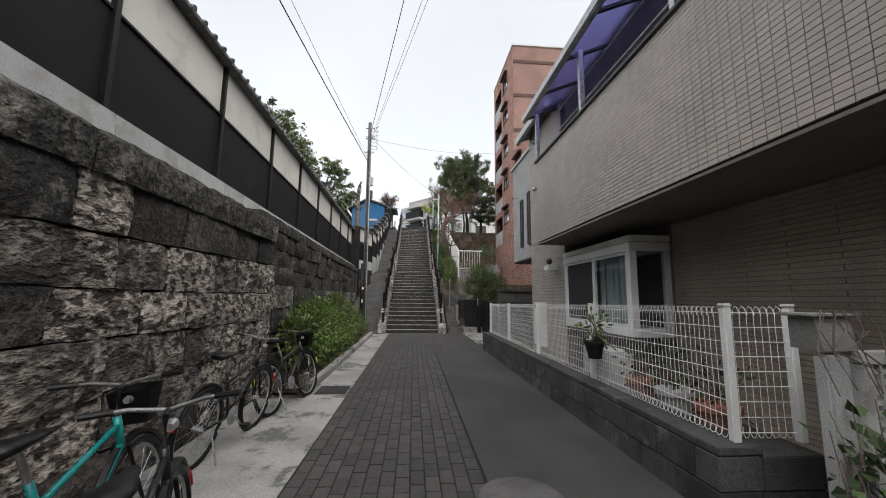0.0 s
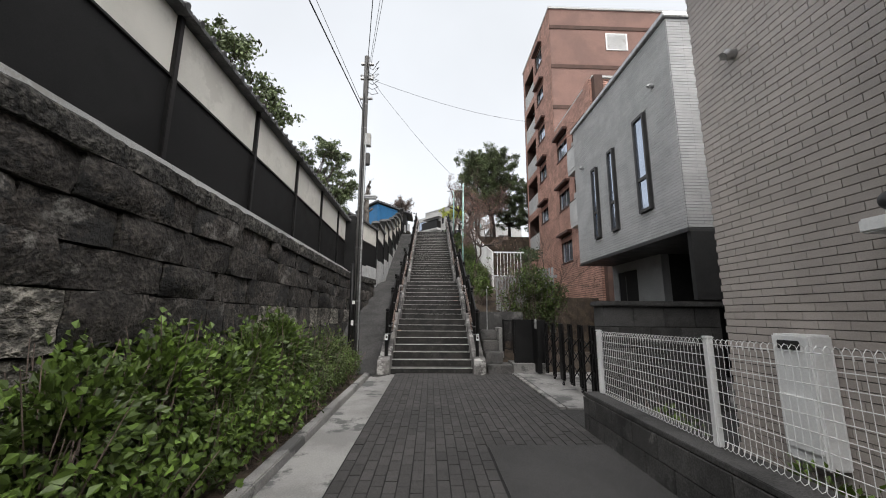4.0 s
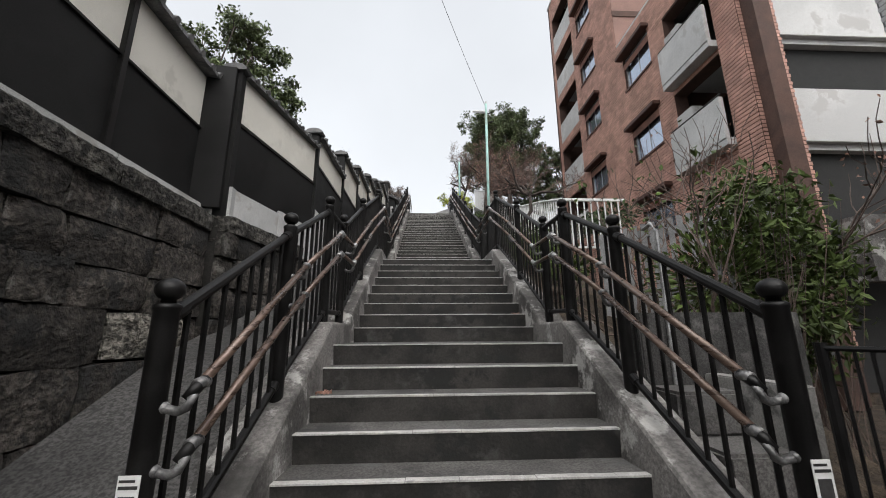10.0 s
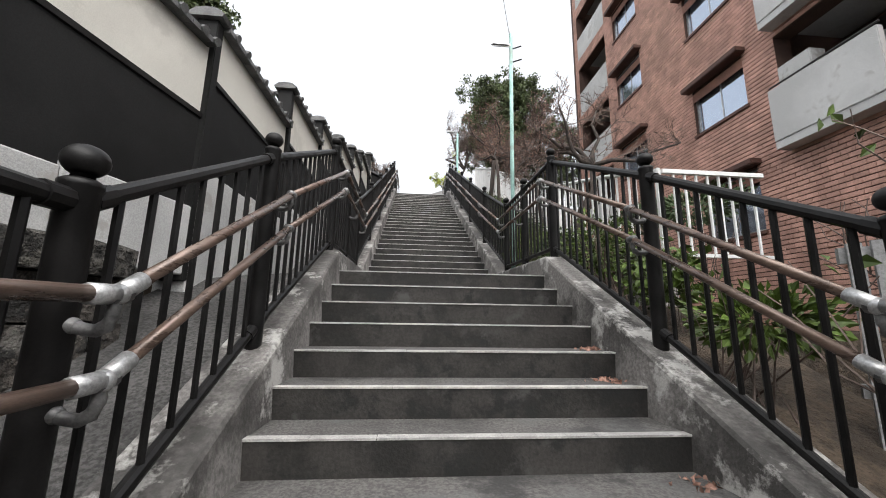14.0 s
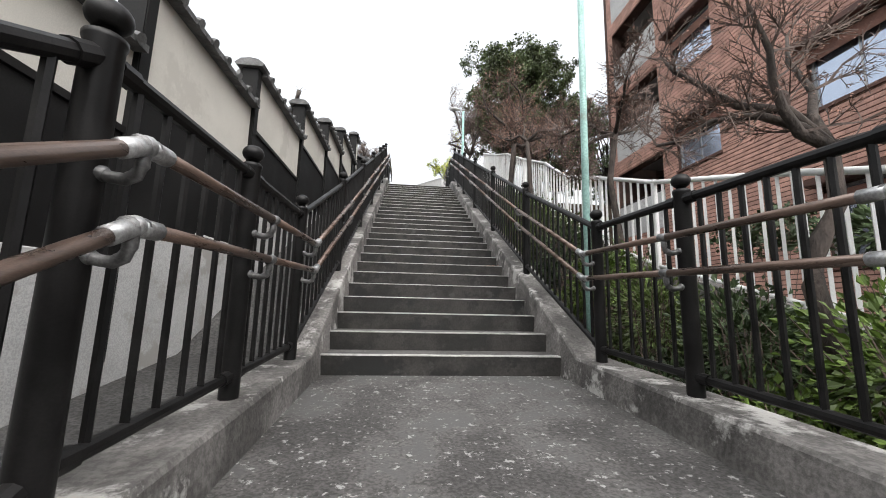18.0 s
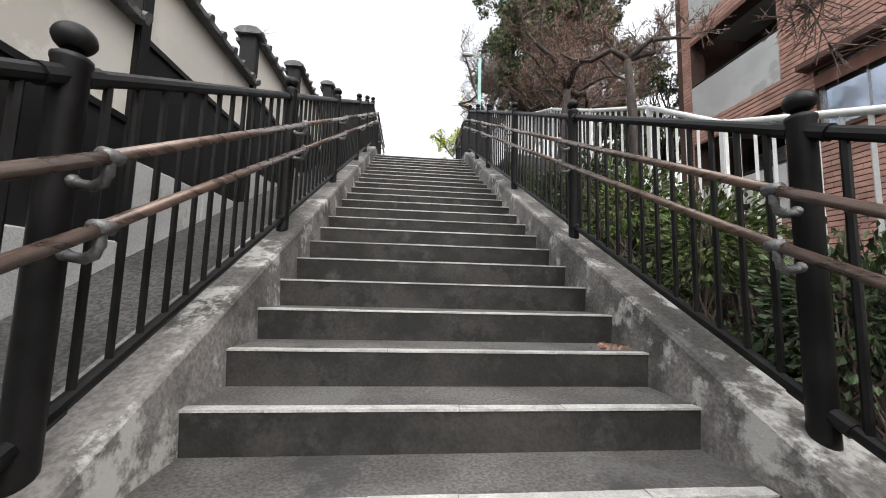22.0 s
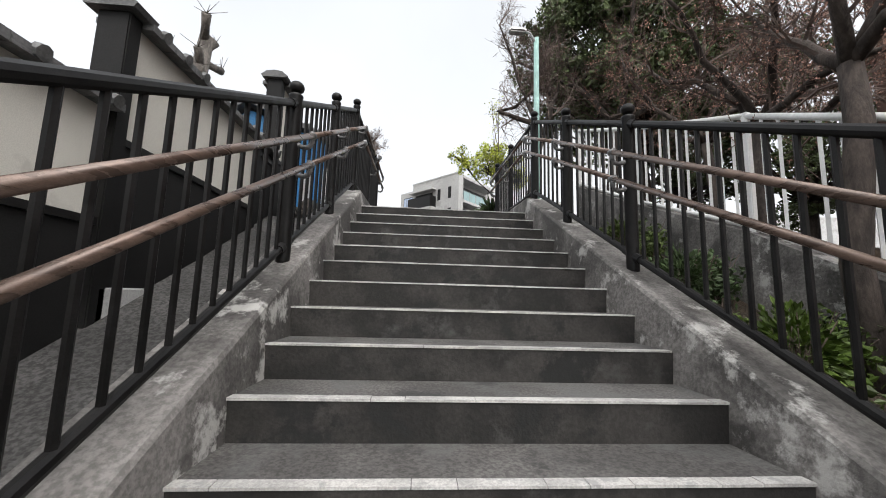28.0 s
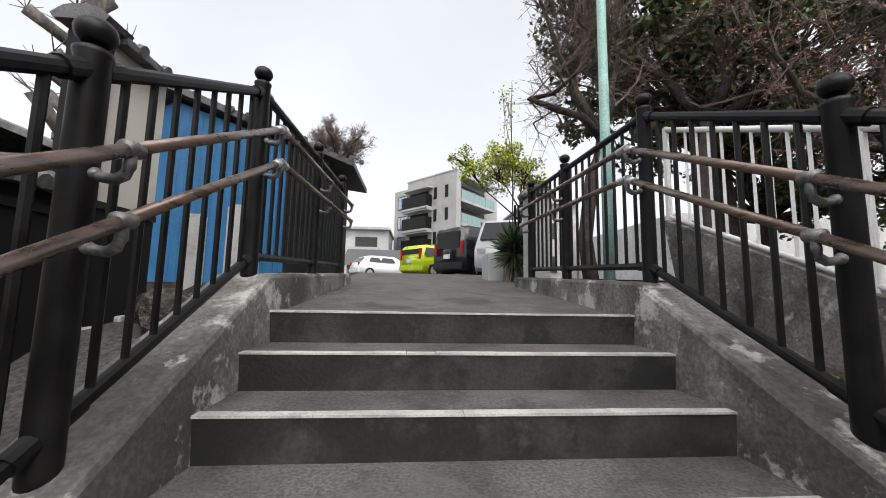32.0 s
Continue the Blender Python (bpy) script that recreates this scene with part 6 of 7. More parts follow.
part("shaft", tube(bmesh.new(), [(-1.9, 16.2, 0), (-1.92, 16.2, 3), (-1.95, 16.2, 8.6)], [0.095, 0.09, 0.07], 14), UTILITY, UP, smooth=True)
part("cable_guard", tube(bmesh.new(), [(-2.01, 16.08, 0), (-2.03, 16.08, 2.7)], 0.05, 10), BLACK, UP, "black cable guard", smooth=True)
part("conduit", tube(bmesh.new(), [(-1.82, 16.07, 0), (-1.86, 16.08, 6.2)], 0.018, 6), STEEL, UP)
part("conduit", tube(bmesh.new(), [(-1.91, 16.08, 0), (-1.93, 16.09, 5.2), (-1.95, 16.1, 7.4)], 0.013, 6), BLACK, UP)
for z in (1.18, 1.75, 3.1, 4.2, 5.2, 6.4, 7.1):
    part("band", tube(bmesh.new(), [(-1.9 - z * 0.0065, 16.2, z), (-1.9 - z * 0.0065, 16.2, z + 0.04)], 0.1 - z * 0.003, 14), DULL, UP)
part("label", boxes((-1.99, -1.92, 16.018, 16.024, 1.69, 1.77)), WHITE, UP, "white label")
part("label", boxes((-2.0, -1.94, 16.018, 16.024, 1.18, 1.3)), WHITE, UP, "white label")
part("junction_box", boxes((-1.9, -1.74, 16.1, 16.26, 5.9, 6.25), bevel=0.015), FOOTING, UP, "grey junction box")
part("junction_box", boxes((-1.88, -1.74, 16.08, 16.22, 5.35, 5.68), bevel=0.02), UTILITY, UP, "grey junction box")
lamp = part("street_light", boxes((-1.86, -1.5, 16.08, 16.24, 4.44, 4.52), bevel=0.03), STEEL, UP, "flat grey street light")
part("lens", boxes((-1.8, -1.53, 16.1, 16.22, 4.42, 4.439)), FOOTING, lamp)
part("arm", tube(bmesh.new(), [(-1.98, 16.18, 4.35), (-1.86, 16.16, 4.48)], 0.02, 8), STEEL, lamp)
for z in (7.3, 7.9, 8.35):
    part("crossarm", boxes((-2.2 + 0.1, -1.75, 16.16, 16.24, z, z + 0.05)), STEEL, UP)
for k in range(5):
    bm = bmesh.new()
    turned(bm, (-2.08 + 0.08 * k, 16.2, 7.95), [(0.02, 0), (0.035, 0.02), (0.02, 0.05), (0.035, 0.07), (0.015, 0.1)], 8)
    part("insulator", bm, FOOTING, UP)
rnd = random.Random(3)
for k in range(6):
    z = 7.5 + 0.15 * k
    bm = bmesh.new()
    p = Vector((-1.9, 16.15, z))
    tube(bm, [p, p + Vector((0.15, -0.05, -0.12)), p + Vector((0.3, 0, -0.05 + 0.05 * k)), p + Vector((0.2, 0.05, 0.12))], 0.008, 5)
    part("cable_loop", bm, BLACK, UP)


def wire(a, b, sag, r=0.008):
    a, b = Vector(a), Vector(b)
    pts = [a.lerp(b, k / 14) - Vector((0, 0, sag * 4 * (k / 14) * (1 - k / 14))) for k in range(15)]
    w = solid("overhead_cable", tube(bmesh.new(), pts, r, 5), BLACK, "black overhead cable strung from the utility pole", "cable", group="overhead cables")
    return w


wire((-1.98, 16.1, 6.9), (-4.7, -12, 8.7), 0.3, 0.014)
wire((-1.97, 16.1, 7.0), (-4.2, -12, 8.9), 0.25, 0.006)
wire((-1.92, 16.1, 8.0), (4.76, -14, 9.2), 0.25, 0.01)
wire((-1.9, 16.1, 7.8), (6.2, -14, 9.1), 0.25, 0.005)
wire((-1.88, 16.1, 7.75), (6.5, -14, 8.9), 0.25, 0.005)
wire((-1.8, 16.2, 7.9), (7.4, 24.0, 11.2), 0.5, 0.005)
wire((-1.85, 16.3, 8.0), (1.56, 25.0, 8.0), 0.2, 0.005)

# ---- pale green pole on the bank, lamp pole at the top ----
GP = thing("green_pole", (1.49, 24.84, 2.8), "pale green painted steel lamp pole on the bank", "pole")
part("shaft", tube(bmesh.new(), [(1.48, 24.84, 2.6), (1.5, 24.84, 5.6), (1.52, 24.84, 8.05)], [0.039, 0.037, 0.034], 16), TURQ, GP, smooth=True)
part("cap", tube(bmesh.new(), [(1.52, 24.84, 8.05), (1.52, 24.84, 8.12)], 0.03, 10), STEEL, GP)
for z in (7.4, 7.7):
    part("bracket", tube(bmesh.new(), [(1.52, 24.84, z), (1.72, 24.8, z + 0.06)], 0.014, 6), BLACK, GP)
part("lamp_head", boxes((1.1, 1.5, 24.77, 24.847, 7.72, 7.8), bevel=0.03), STEEL, GP, "flat street light head")
LP = thing("lamp_pole", (1.63, 34.65, 7.4), "pale green lamp pole with an arched lamp head", "street lamp")
part("shaft", tube(bmesh.new(), [(1.63, 34.65, 7.4), (1.63, 34.65, 11.0)], [0.055, 0.045], 14), TURQ, LP, smooth=True)
part("arm", tube(bmesh.new(), [(1.63, 34.65, 10.9), (1.5, 34.6, 11.05), (1.3, 34.55, 11.05)], 0.02, 8), STEEL, LP)
part("lamp_head", boxes((1.1, 1.4, 34.46, 34.62, 10.98, 11.06), bevel=0.025), STEEL, LP, "grey lamp head")

# ---- head of the stairs: shed, gate pillar, planters, cars, flats ----
shed = thing("blue_shed", (-4.2, 40, 7.5), "bright blue boarded shed with a dark tiled gable roof", "shed")
bm = bmesh.new()
prism(bm, [(-6.3, 7.3), (-4.85, 7.3), (-4.85, 11.0), (-6.3, 10.2)], "y", 38.1, 43)
part("wall", bm, BLUE, shed)
bm = bmesh.new()
hexa(bm, [(-4.848, 38.1, 7.3), (-3.23, 39.57, 7.3), (-3.23, 43, 7.3), (-4.848, 43, 7.3), (-4.848, 38.1, 11.0), (-3.23, 39.57, 10.81), (-3.23, 43, 10.81), (-4.848, 43, 11.0)])
part("wall", bm, BLUE, shed)
bm = bmesh.new()
hexa(bm, [(-3.226, 39.6, 7.3), (-2.5, 40.26, 7.3), (-2.5, 43, 7.3), (-3.226, 43, 7.3), (-3.226, 39.6, 10.8), (-2.5, 40.26, 10.72), (-2.5, 43, 10.72), (-3.226, 43, 10.8)])
part("side_bay", bm, BLACKPANEL, shed, "dark boarded side bay")
for k in range(1, 19):
    t = k / 26
    x, y = -4.85 + 2.25 * t, 38.1 + 2.04 * t
    bm = bmesh.new()
    tube(bm, [(x + 0.004, y - 0.004, 7.4), (x + 0.004, y - 0.004, 10.98 - 0.28 * t)], 0.016, 4)
    part("batten", bm, BLUE, shed)
bm = bmesh.new()
hexa(bm, [(-6.7, 37.85, 10.06), (-4.85, 37.8, 11.1), (-4.85, 43.4, 11.1), (-6.7, 43.4, 10.06), (-6.7, 37.85, 10.18), (-4.85, 37.8, 11.24), (-4.85, 43.4, 11.24), (-6.7, 43.4, 10.18)])
part("roof", bm, ROOFTILE, shed, "dark tiled roof slope")
bm = bmesh.new()
hexa(bm, [(-4.846, 37.8, 11.1), (-1.95, 40.65, 10.74), (-1.95, 43.4, 10.74), (-4.846, 43.4, 11.1), (-4.846, 37.8, 11.24), (-1.95, 40.65, 10.88), (-1.95, 43.4, 10.88), (-4.846, 43.4, 11.24)])
part("roof", bm, ROOFTILE, shed, "dark tiled roof slope")
for k in range(14):
    t = (k + 0.5) / 14
    part("tile_end", tube(bmesh.new(), [(-4.85 + 3.23 * t, 37.8 + 2.95 * t, 11.2 - 0.36 * t), (-4.87 + 3.23 * t, 37.76 + 2.95 * t, 11.19 - 0.36 * t)], 0.07, 8), ROOFTILE, shed)
gh = thing("gate_house", (-9, 40, 7.8), "small dark-roofed house beside the shed", "house")
part("wall", boxes((-12, -7.2, 38.5, 45, 4.0, 10.0)), TAUPE, gh)
bm = bmesh.new()
prism(bm, [(-12.4, 10.0), (-9.6, 11.2), (-6.9, 10.1), (-6.9, 9.98), (-9.6, 11.05), (-12.4, 9.88)], "y", 38.2, 45.2)
part("roof", bm, ROOFTILE, gh, "dark tiled roof")
gnarled_tree("bare_tree", [(-3.1, 44.4, 8.0), (-3.12, 44.4, 10.5), (-3.08, 44.4, 12.0)], 0.13, [], "round leafless tree beyond the shed", 71, n_limbs=11, reach=1.35, rise=0.75, side=3, twigs=5, twiglets=4, crook=0.22, keep=-9)
# a heavily pruned tree
pt = thing("pruned_tree", (-5.6, 37, 7.4), "heavily pruned tree with stub branches", "tree")
bm = bmesh.new()
tube(bm, [(-5.6, 37, 7), (-5.55, 37, 9.5), (-5.6, 37, 11.2), (-5.5, 37, 12.2)], [0.26, 0.22, 0.18, 0.15], 10)
rnd = random.Random(9)
for k in range(12):
    z = 9.6 + k * 0.22
    d = Vector((rnd.uniform(-1, 1), rnd.uniform(-1, 1), rnd.uniform(0.2, 0.9))).normalized() * rnd.uniform(0.4, 0.9)
    p = Vector((-5.55, 37, z))
    tube(bm, [p, p + d * 0.6, p + d], [0.1, 0.085, 0.1], 8)
    for j in range(5):
        q = p + d + Vector((rnd.uniform(-0.3, 0.3), rnd.uniform(-0.3, 0.3), rnd.uniform(0, 0.35)))
        tube(bm, [p + d, q], [0.01, 0.004], 4)
part("trunk", bm, mat("grey_weathered_bark", (0.13, 0.117, 0.105), 0.95, var=0.35, scale=7, fine=45, bump=0.8, depth=0.012, stretch=(1, 1, 0.4)), pt, "grey knobbly trunk", smooth=True)
gp = thing("gate_pillar", (1.45, 36.3, 7.6), "weathered pale stone gate pillar with a moulded cap", "pillar")
part("shaft", boxes((1.3, 1.6, 36.15, 36.45, 7.6, 8.92), bevel=0.012), FOOTING, gp)
part("cap", boxes((1.23, 1.67, 36.08, 36.52, 8.93, 9.02), bevel=0.02), KERB, gp)
part("top", boxes((1.28, 1.62, 36.13, 36.47, 9.022, 9.09), bevel=0.03), KERB, gp)
pb = thing("planter_box", (1.2, 37.6, 7.7), "pale concrete planter block at the head of the stairs", "planter")
part("body", boxes((0.95, 1.42, 37.3, 37.9, 7.66, 8.2), bevel=0.02), FOOTING, pb)
shrub("spiky_shrub", [((1.3, 36.95, 8.2), 0.36, (0.7, 0.7, 1.1))], 0.045, LEAF, 420, "spiky dark green shrub beside the gate pillar", 210, base_z=7.7, shape=7)
slabs = thing("stone_slabs", (-2.0, 33.9, 7.3), "upright stone slabs and old stones beside the shed", "stones")
rnd = random.Random(17)
for k, (x, y, h) in enumerate(((-1.82, 34.35, 0.95), (-2.12, 34.3, 0.85), (-1.86, 34.75, 0.6))):
    part("slab", boxes((x - 0.07, x + 0.07, y - 0.05, y + 0.05, 7.2, 7.3 + h), bevel=0.02), FOOTING, slabs)
for k in range(9):
    bm = bmesh.new()
    bmesh.ops.create_icosphere(bm, subdivisions=2, radius=rnd.uniform(0.08, 0.18), matrix=Matrix.Translation((-2.0 + rnd.uniform(-0.3, 0.25), 33.4 + rnd.uniform(0, 1.6), 7.4)))
    for v in bm.verts:
        v.co += Vector((rnd.uniform(-1, 1), rnd.uniform(-1, 1), rnd.uniform(-1, 1))) * 0.02
    part("stone", bm, DARKSTONE, slabs)


def car(name, at, turn, length, width, height, paint, label, van=False):
    """A parked car, built about the origin with its front to +y, then set in place."""
    c = thing(name, (0, 0, 0), label, "car")
    hl, hw = length / 2, width / 2
    g = 0.18
    if van:
        side = [(-hl, 0.35), (-hl, 0.9), (-hl + 0.06, height - 0.12), (-hl + 0.25, height), (hl - 1.25, height), (hl - 0.75, height - 0.12), (hl - 0.18, 1.05), (hl, 0.85), (hl, 0.35), (hl - 0.2, g), (-hl + 0.2, g)]
    else:
        side = [(-hl, 0.4), (-hl + 0.02, 0.85), (-hl + 0.22, 1.0), (-hl + 0.55, height - 0.06), (-hl + 0.95, height), (hl - 1.9, height - 0.02), (hl - 1.1, 0.98), (hl - 0.25, 0.82), (hl, 0.62), (hl, 0.35), (hl - 0.2, g), (-hl + 0.2, g)]
    bm = bmesh.new()
    prism(bm, side, "x", -hw, hw)
    for v in bm.verts:
        if v.co.z > 0.9:
            v.co.x *= 1 - 0.14 * (v.co.z - 0.9) / (height - 0.9)
    bmesh.ops.bevel(bm, geom=[e for e in bm.edges if e.calc_length() < width * 1.2], offset=0.06, segments=3, affect="EDGES", clamp_overlap=True)
    part("body", bm, paint, c, smooth=True)
    dark = mat("car_window", (0.01, 0.011, 0.013), 0.06, var=0.0, bump=0.0, spec=0.7)
    zt, zb = height - 0.14, 1.02
    fx = lambda z: hw * (1 - 0.14 * (z - 0.9) / (height - 0.9)) + 0.004
    spans = [(-hl + 0.25, -hl + 1.35), (-hl + 1.45, -hl + 2.55), (-hl + 2.65, hl - 1.0)] if van else [(-hl + 0.75, -hl + 1.5), (-hl + 1.58, -hl + 2.5)]
    for s in (1, -1):
        for a, b in spans:
            bm = bmesh.new()
            v = [bm.verts.new(p) for p in ((s * fx(zb), a - 0.08, zb), (s * fx(zb), b + 0.12, zb), (s * fx(zt), b - 0.1, zt), (s * fx(zt), a + 0.08, zt))]
            f = bm.faces.new(v)
            r = bmesh.ops.extrude_face_region(bm, geom=[f])
            bmesh.ops.translate(bm, verts=[q for q in r["geom"] if isinstance(q, bmesh.types.BMVert)], vec=(s * 0.012, 0, 0))
            part("side_window", bm, dark, c, "dark window glass")
        for y in (-hl + 0.75, hl - 0.8):
            wheel = part("wheel", tube(bmesh.new(), [(s * (hw - 0.2), y, 0.32), (s * (hw + 0.01), y, 0.32)], 0.32, 20), BLACK, c)
            part("rim", tube(bmesh.new(), [(s * (hw - 0.05), y, 0.32), (s * (hw + 0.02), y, 0.32)], 0.2, 14), STEEL, wheel, "silver wheel rim")
        part("tail_light", boxes((s * hw * 0.82 - 0.07, s * hw * 0.82 + 0.07, -hl - 0.012, -hl + 0.1, 0.75 if not van else 0.85, 1.0 if not van else 1.35), bevel=0.01), mat("red_lens", (0.4, 0.012, 0.012), 0.2, var=0.0, bump=0.0), c, "red tail light")
        part("mirror", boxes((s * (hw + 0.08) - 0.07, s * (hw + 0.08) + 0.07, hl - 1.35, hl - 1.25, 1.0, 1.16), bevel=0.02), paint, c)
    if van:
        bm = bmesh.new()
        ya, yb = hl - 0.18, hl - 0.75
        hexa(bm, [(-hw * 0.8, ya - 0.06, 1.1), (hw * 0.8, ya - 0.06, 1.1), (hw * 0.8, ya + 0.03, 1.14), (-hw * 0.8, ya + 0.03, 1.14), (-hw * 0.72, yb - 0.02, height - 0.2), (hw * 0.72, yb - 0.02, height - 0.2), (hw * 0.72, yb + 0.08, height - 0.17), (-hw * 0.72, yb + 0.08, height - 0.17)])
        part("windscreen", bm, dark, c, "dark windscreen glass")
        for s in (-1, 1):
            part("headlight", boxes((s * hw * 0.7 - 0.14, s * hw * 0.7 + 0.14, hl - 0.06, hl + 0.015, 0.66, 0.84), bevel=0.02), STEEL, c, "clear headlight")
        part("rear_window", boxes((-hw * 0.72, hw * 0.72, -hl - 0.01, -hl + 0.1, 1.1, height - 0.22), bevel=0.02), dark, c, "dark window glass")
    else:
        bm = bmesh.new()
        hexa(bm, [(-hw * 0.75, -hl + 0.2, 1.0), (hw * 0.75, -hl + 0.2, 1.0), (hw * 0.75, -hl + 0.3, 1.0), (-hw * 0.75, -hl + 0.3, 1.0), (-hw * 0.65, -hl + 0.46, height - 0.12), (hw * 0.65, -hl + 0.46, height - 0.12), (hw * 0.65, -hl + 0.56, height - 0.12), (-hw * 0.65, -hl + 0.56, height - 0.12)])
        part("rear_window", bm, dark, c, "dark window glass")
    part("bumper", boxes((-hw * 0.95, hw * 0.95, -hl - 0.06, -hl + 0.1, 0.3, 0.58), bevel=0.04), paint, c)
    part("number_plate", boxes((-0.17, 0.17, -hl - 0.075, -hl - 0.05, 0.62 if not van else 0.7, 0.78 if not van else 0.87)), WHITE, c, "white number plate")
    c.matrix_basis = pose(*at, 0, 0, turn)
    return c


LIME = mat("lime_car_paint", (0.5, 0.62, 0.02), 0.25, var=0.0, bump=0.0, spec=0.6)
VANBLACK = mat("black_car_paint", (0.012, 0.012, 0.016), 0.15, var=0.0, bump=0.0, spec=0.6)
CARWHITE = mat("white_car_paint", (0.75, 0.76, 0.77), 0.2, var=0.0, bump=0.0, spec=0.6)
car("car", (-2.3, 57, 8.29), -60, 4.5, 1.75, 1.45, CARWHITE, "white saloon car parked across the street")
car("car", (1.0, 49.9, 8.12), -50, 3.9, 1.66, 1.55, LIME, "lime green compact car parked on the street", van=True)
car("van", (2.9, 46.6, 8.04), -53, 4.8, 1.8, 1.97, VANBLACK, "black van parked with its back to the stairs", van=True)
car("van", (2.78, 43.2, 7.955), 158, 3.4, 1.48, 1.9, CARWHITE, "white van parked facing the stairs beside the gate pillar", van=True)
crown_tree("young_tree", (2.6, 41.0, 7.9), 5.2, "slim street tree with fresh yellow-green leaves", 81,
           [((1.9, 41, 10.9), 0.6), ((1.1, 41.1, 11.1), 0.4), ((2.7, 40.9, 10.8), 0.5), ((2.2, 41.2, 11.5), 0.45), ((3.1, 41, 10.5), 0.35)], LEAFY, 520, 0.05, 0.05)
tree("sapling", (2.25, 40.6, 7.9), 3.6, 0.022, 2, "thin sapling with sparse pale leaves", 82, LEAFY, 220, 0.045, 0.1, spread=0.3, kids=(3, 4), shrink=0.4, wob=0.05, gravity=0.2)
for k, x in enumerate((2.46, 2.56)):
    solid("tree_stake", boxes((x - 0.03, x + 0.03, 41.0, 41.06, 7.9, 9.95), bevel=0.008), BLACK, "slim black stake beside the young street tree", "stake", group="tree stakes")

flats = thing("flats", (3.5, 76, 8), "grey-white four-storey block of flats across the street", "flats")
FLATWALL = mat("pale_grey_render", (0.4, 0.395, 0.385), 0.85, var=0.08, scale=0.4, fine=60, bump=0.15, stain=(0.33, 0.325, 0.315), stain_at=0.62, stain_scale=0.8)
PALEGLASS = mat("pale_green_glass", (0.25, 0.36, 0.36), 0.15, var=0.05, bump=0.0)
C0, CL, CR = (4.1, 70.15), (-3.47, 78.75), (9.06, 75.75)
fl, fr = oblique(C0, CL, 1), oblique(C0, CR, -1)
part("wall", fl(0.02, 8.2, -0.5, 0, 7, 20.7), FLATWALL, flats)
part("wall", fl(8.202, 11.2, -3, -0.4, 7, 20.1), FLATWALL, flats)
part("wall", fr(0.9, 12, -6, -1.6, 7, 20.7), FLATWALL, flats)
part("end_wall", fr(0.03, 0.9, -0.3, 0, 7, 20.68), FLATWALL, flats)
part("parapet", fl(-0.05, 8.25, -0.3, 0.06, 20.702, 20.85), FLATWALL, flats)
for k in range(3):
    z = 17.0 - 2.6 * k
    b = part("balcony", fl(3.8, 8.0, 0.9, 1.0, z + 0.1, z + 1.5), BLACK, flats, "dark balcony front")
    part("side", fl(3.8, 3.9, 0.0, 0.9, z + 0.1, z + 1.5), BLACK, b)
    part("slab", fl(3.7, 8.1, 0.0, 1.02, z - 0.15, z + 0.09), FLATWALL, b)
    part("canopy", fl(3.6, 8.1, 0.002, 0.9, z + 2.25, z + 2.4), FLATWALL, b)
    # thin near-black sheet on the wall in place of a shaded recess
    part("recess", fl(4.4, 7.6, 0.004, 0.02, z + 0.1, z + 2.1), INTERIOR, b)
    w = part("window", fl(8.5, 10.4, -0.396, -0.3, z + 0.6, z + 2.3), BLACK, flats)
    for j in range(3):
        part("pane", fl(8.58 + 0.6 * j, 9.1 + 0.6 * j, -0.298, -0.28, z + 0.7, z + 2.2), MIRRORGLASS, w)
    for u in (1.2, 3.0):
        part("window", fl(u, u + 0.5, 0.002, 0.03, z + 0.9, z + 2.3), BLACK, flats)
for k in range(4):
    z = 17.7 - 2.7 * k
    b = part("balcony", fr(1.0, 8.5, -0.05, 0.0, z, z + 1.1), PALEGLASS, flats, "pale glass balcony front")
    part("slab", fr(0.905, 8.6, -1.6, 0.02, z - 0.3, z - 0.002), FLATWALL, b)
    # dark sheet at the back, the balcony's shade given as colour
    part("recess", fr(0.95, 8.5, -1.596, -1.5, z, z + 2.2), DARKFRAME, b)
    for j in range(6):
        part("post", fr(1.0 + 1.3 * j, 1.06 + 1.3 * j, 0.002, 0.04, z, z + 1.15), STEEL, b)
part("roof_slab", fr(0.905, 8.6, -1.6, 0.02, 20.3, 20.66), FLATWALL, flats)
low = thing("low_house", (-6, 72, 8), "small pale house with a balcony beyond the street", "house")
part("wall", boxes((-9, -3.2, 72, 80, 7, 14.0)), OFFWHITE, low)
part("roof", boxes((-9.3, -3.0, 71.4, 80.3, 14.0, 14.25)), FOOTING, low)
part("balcony", boxes((-7, -4.2, 70.9, 72, 11.0, 12.0)), mat("balcony_grey", (0.4, 0.42, 0.42), 0.5, var=0.05), low)
part("window", boxes((-6.8, -4.4, 71.93, 71.99, 11.2, 13.2)), DARKFRAME, low)
lr = thing("tiled_house", (-3, 62, 8), "low house with a grey tiled roof across the street", "house")
part("wall", boxes((-6, 0.5, 63, 69, 7, 9.6)), TAUPE, lr)
bm = bmesh.new()
prism(bm, [(62.6, 9.5), (66, 11.2), (69.4, 9.5), (66, 11.0)], "x", -6.5, 1.0)
part("roof", bm, ROOFTILE, lr, "grey tiled roof")
back = thing("street_house", (30, 60, 8), "pale house closing the street", "house")
part("wall", boxes((14, 40, 50, 70, 7, 12)), OFFWHITE, back)
wing = thing("street_house", (12, 66, 8), "pale grey two-storey house beside the flats", "house")
part("wall", boxes((9.5, 13.8, 62, 70, 7, 15.2)), FLATWALL, wing)
part("roof", boxes((9.3, 14, 61.7, 70.2, 15.202, 15.4)), FOOTING, wing)
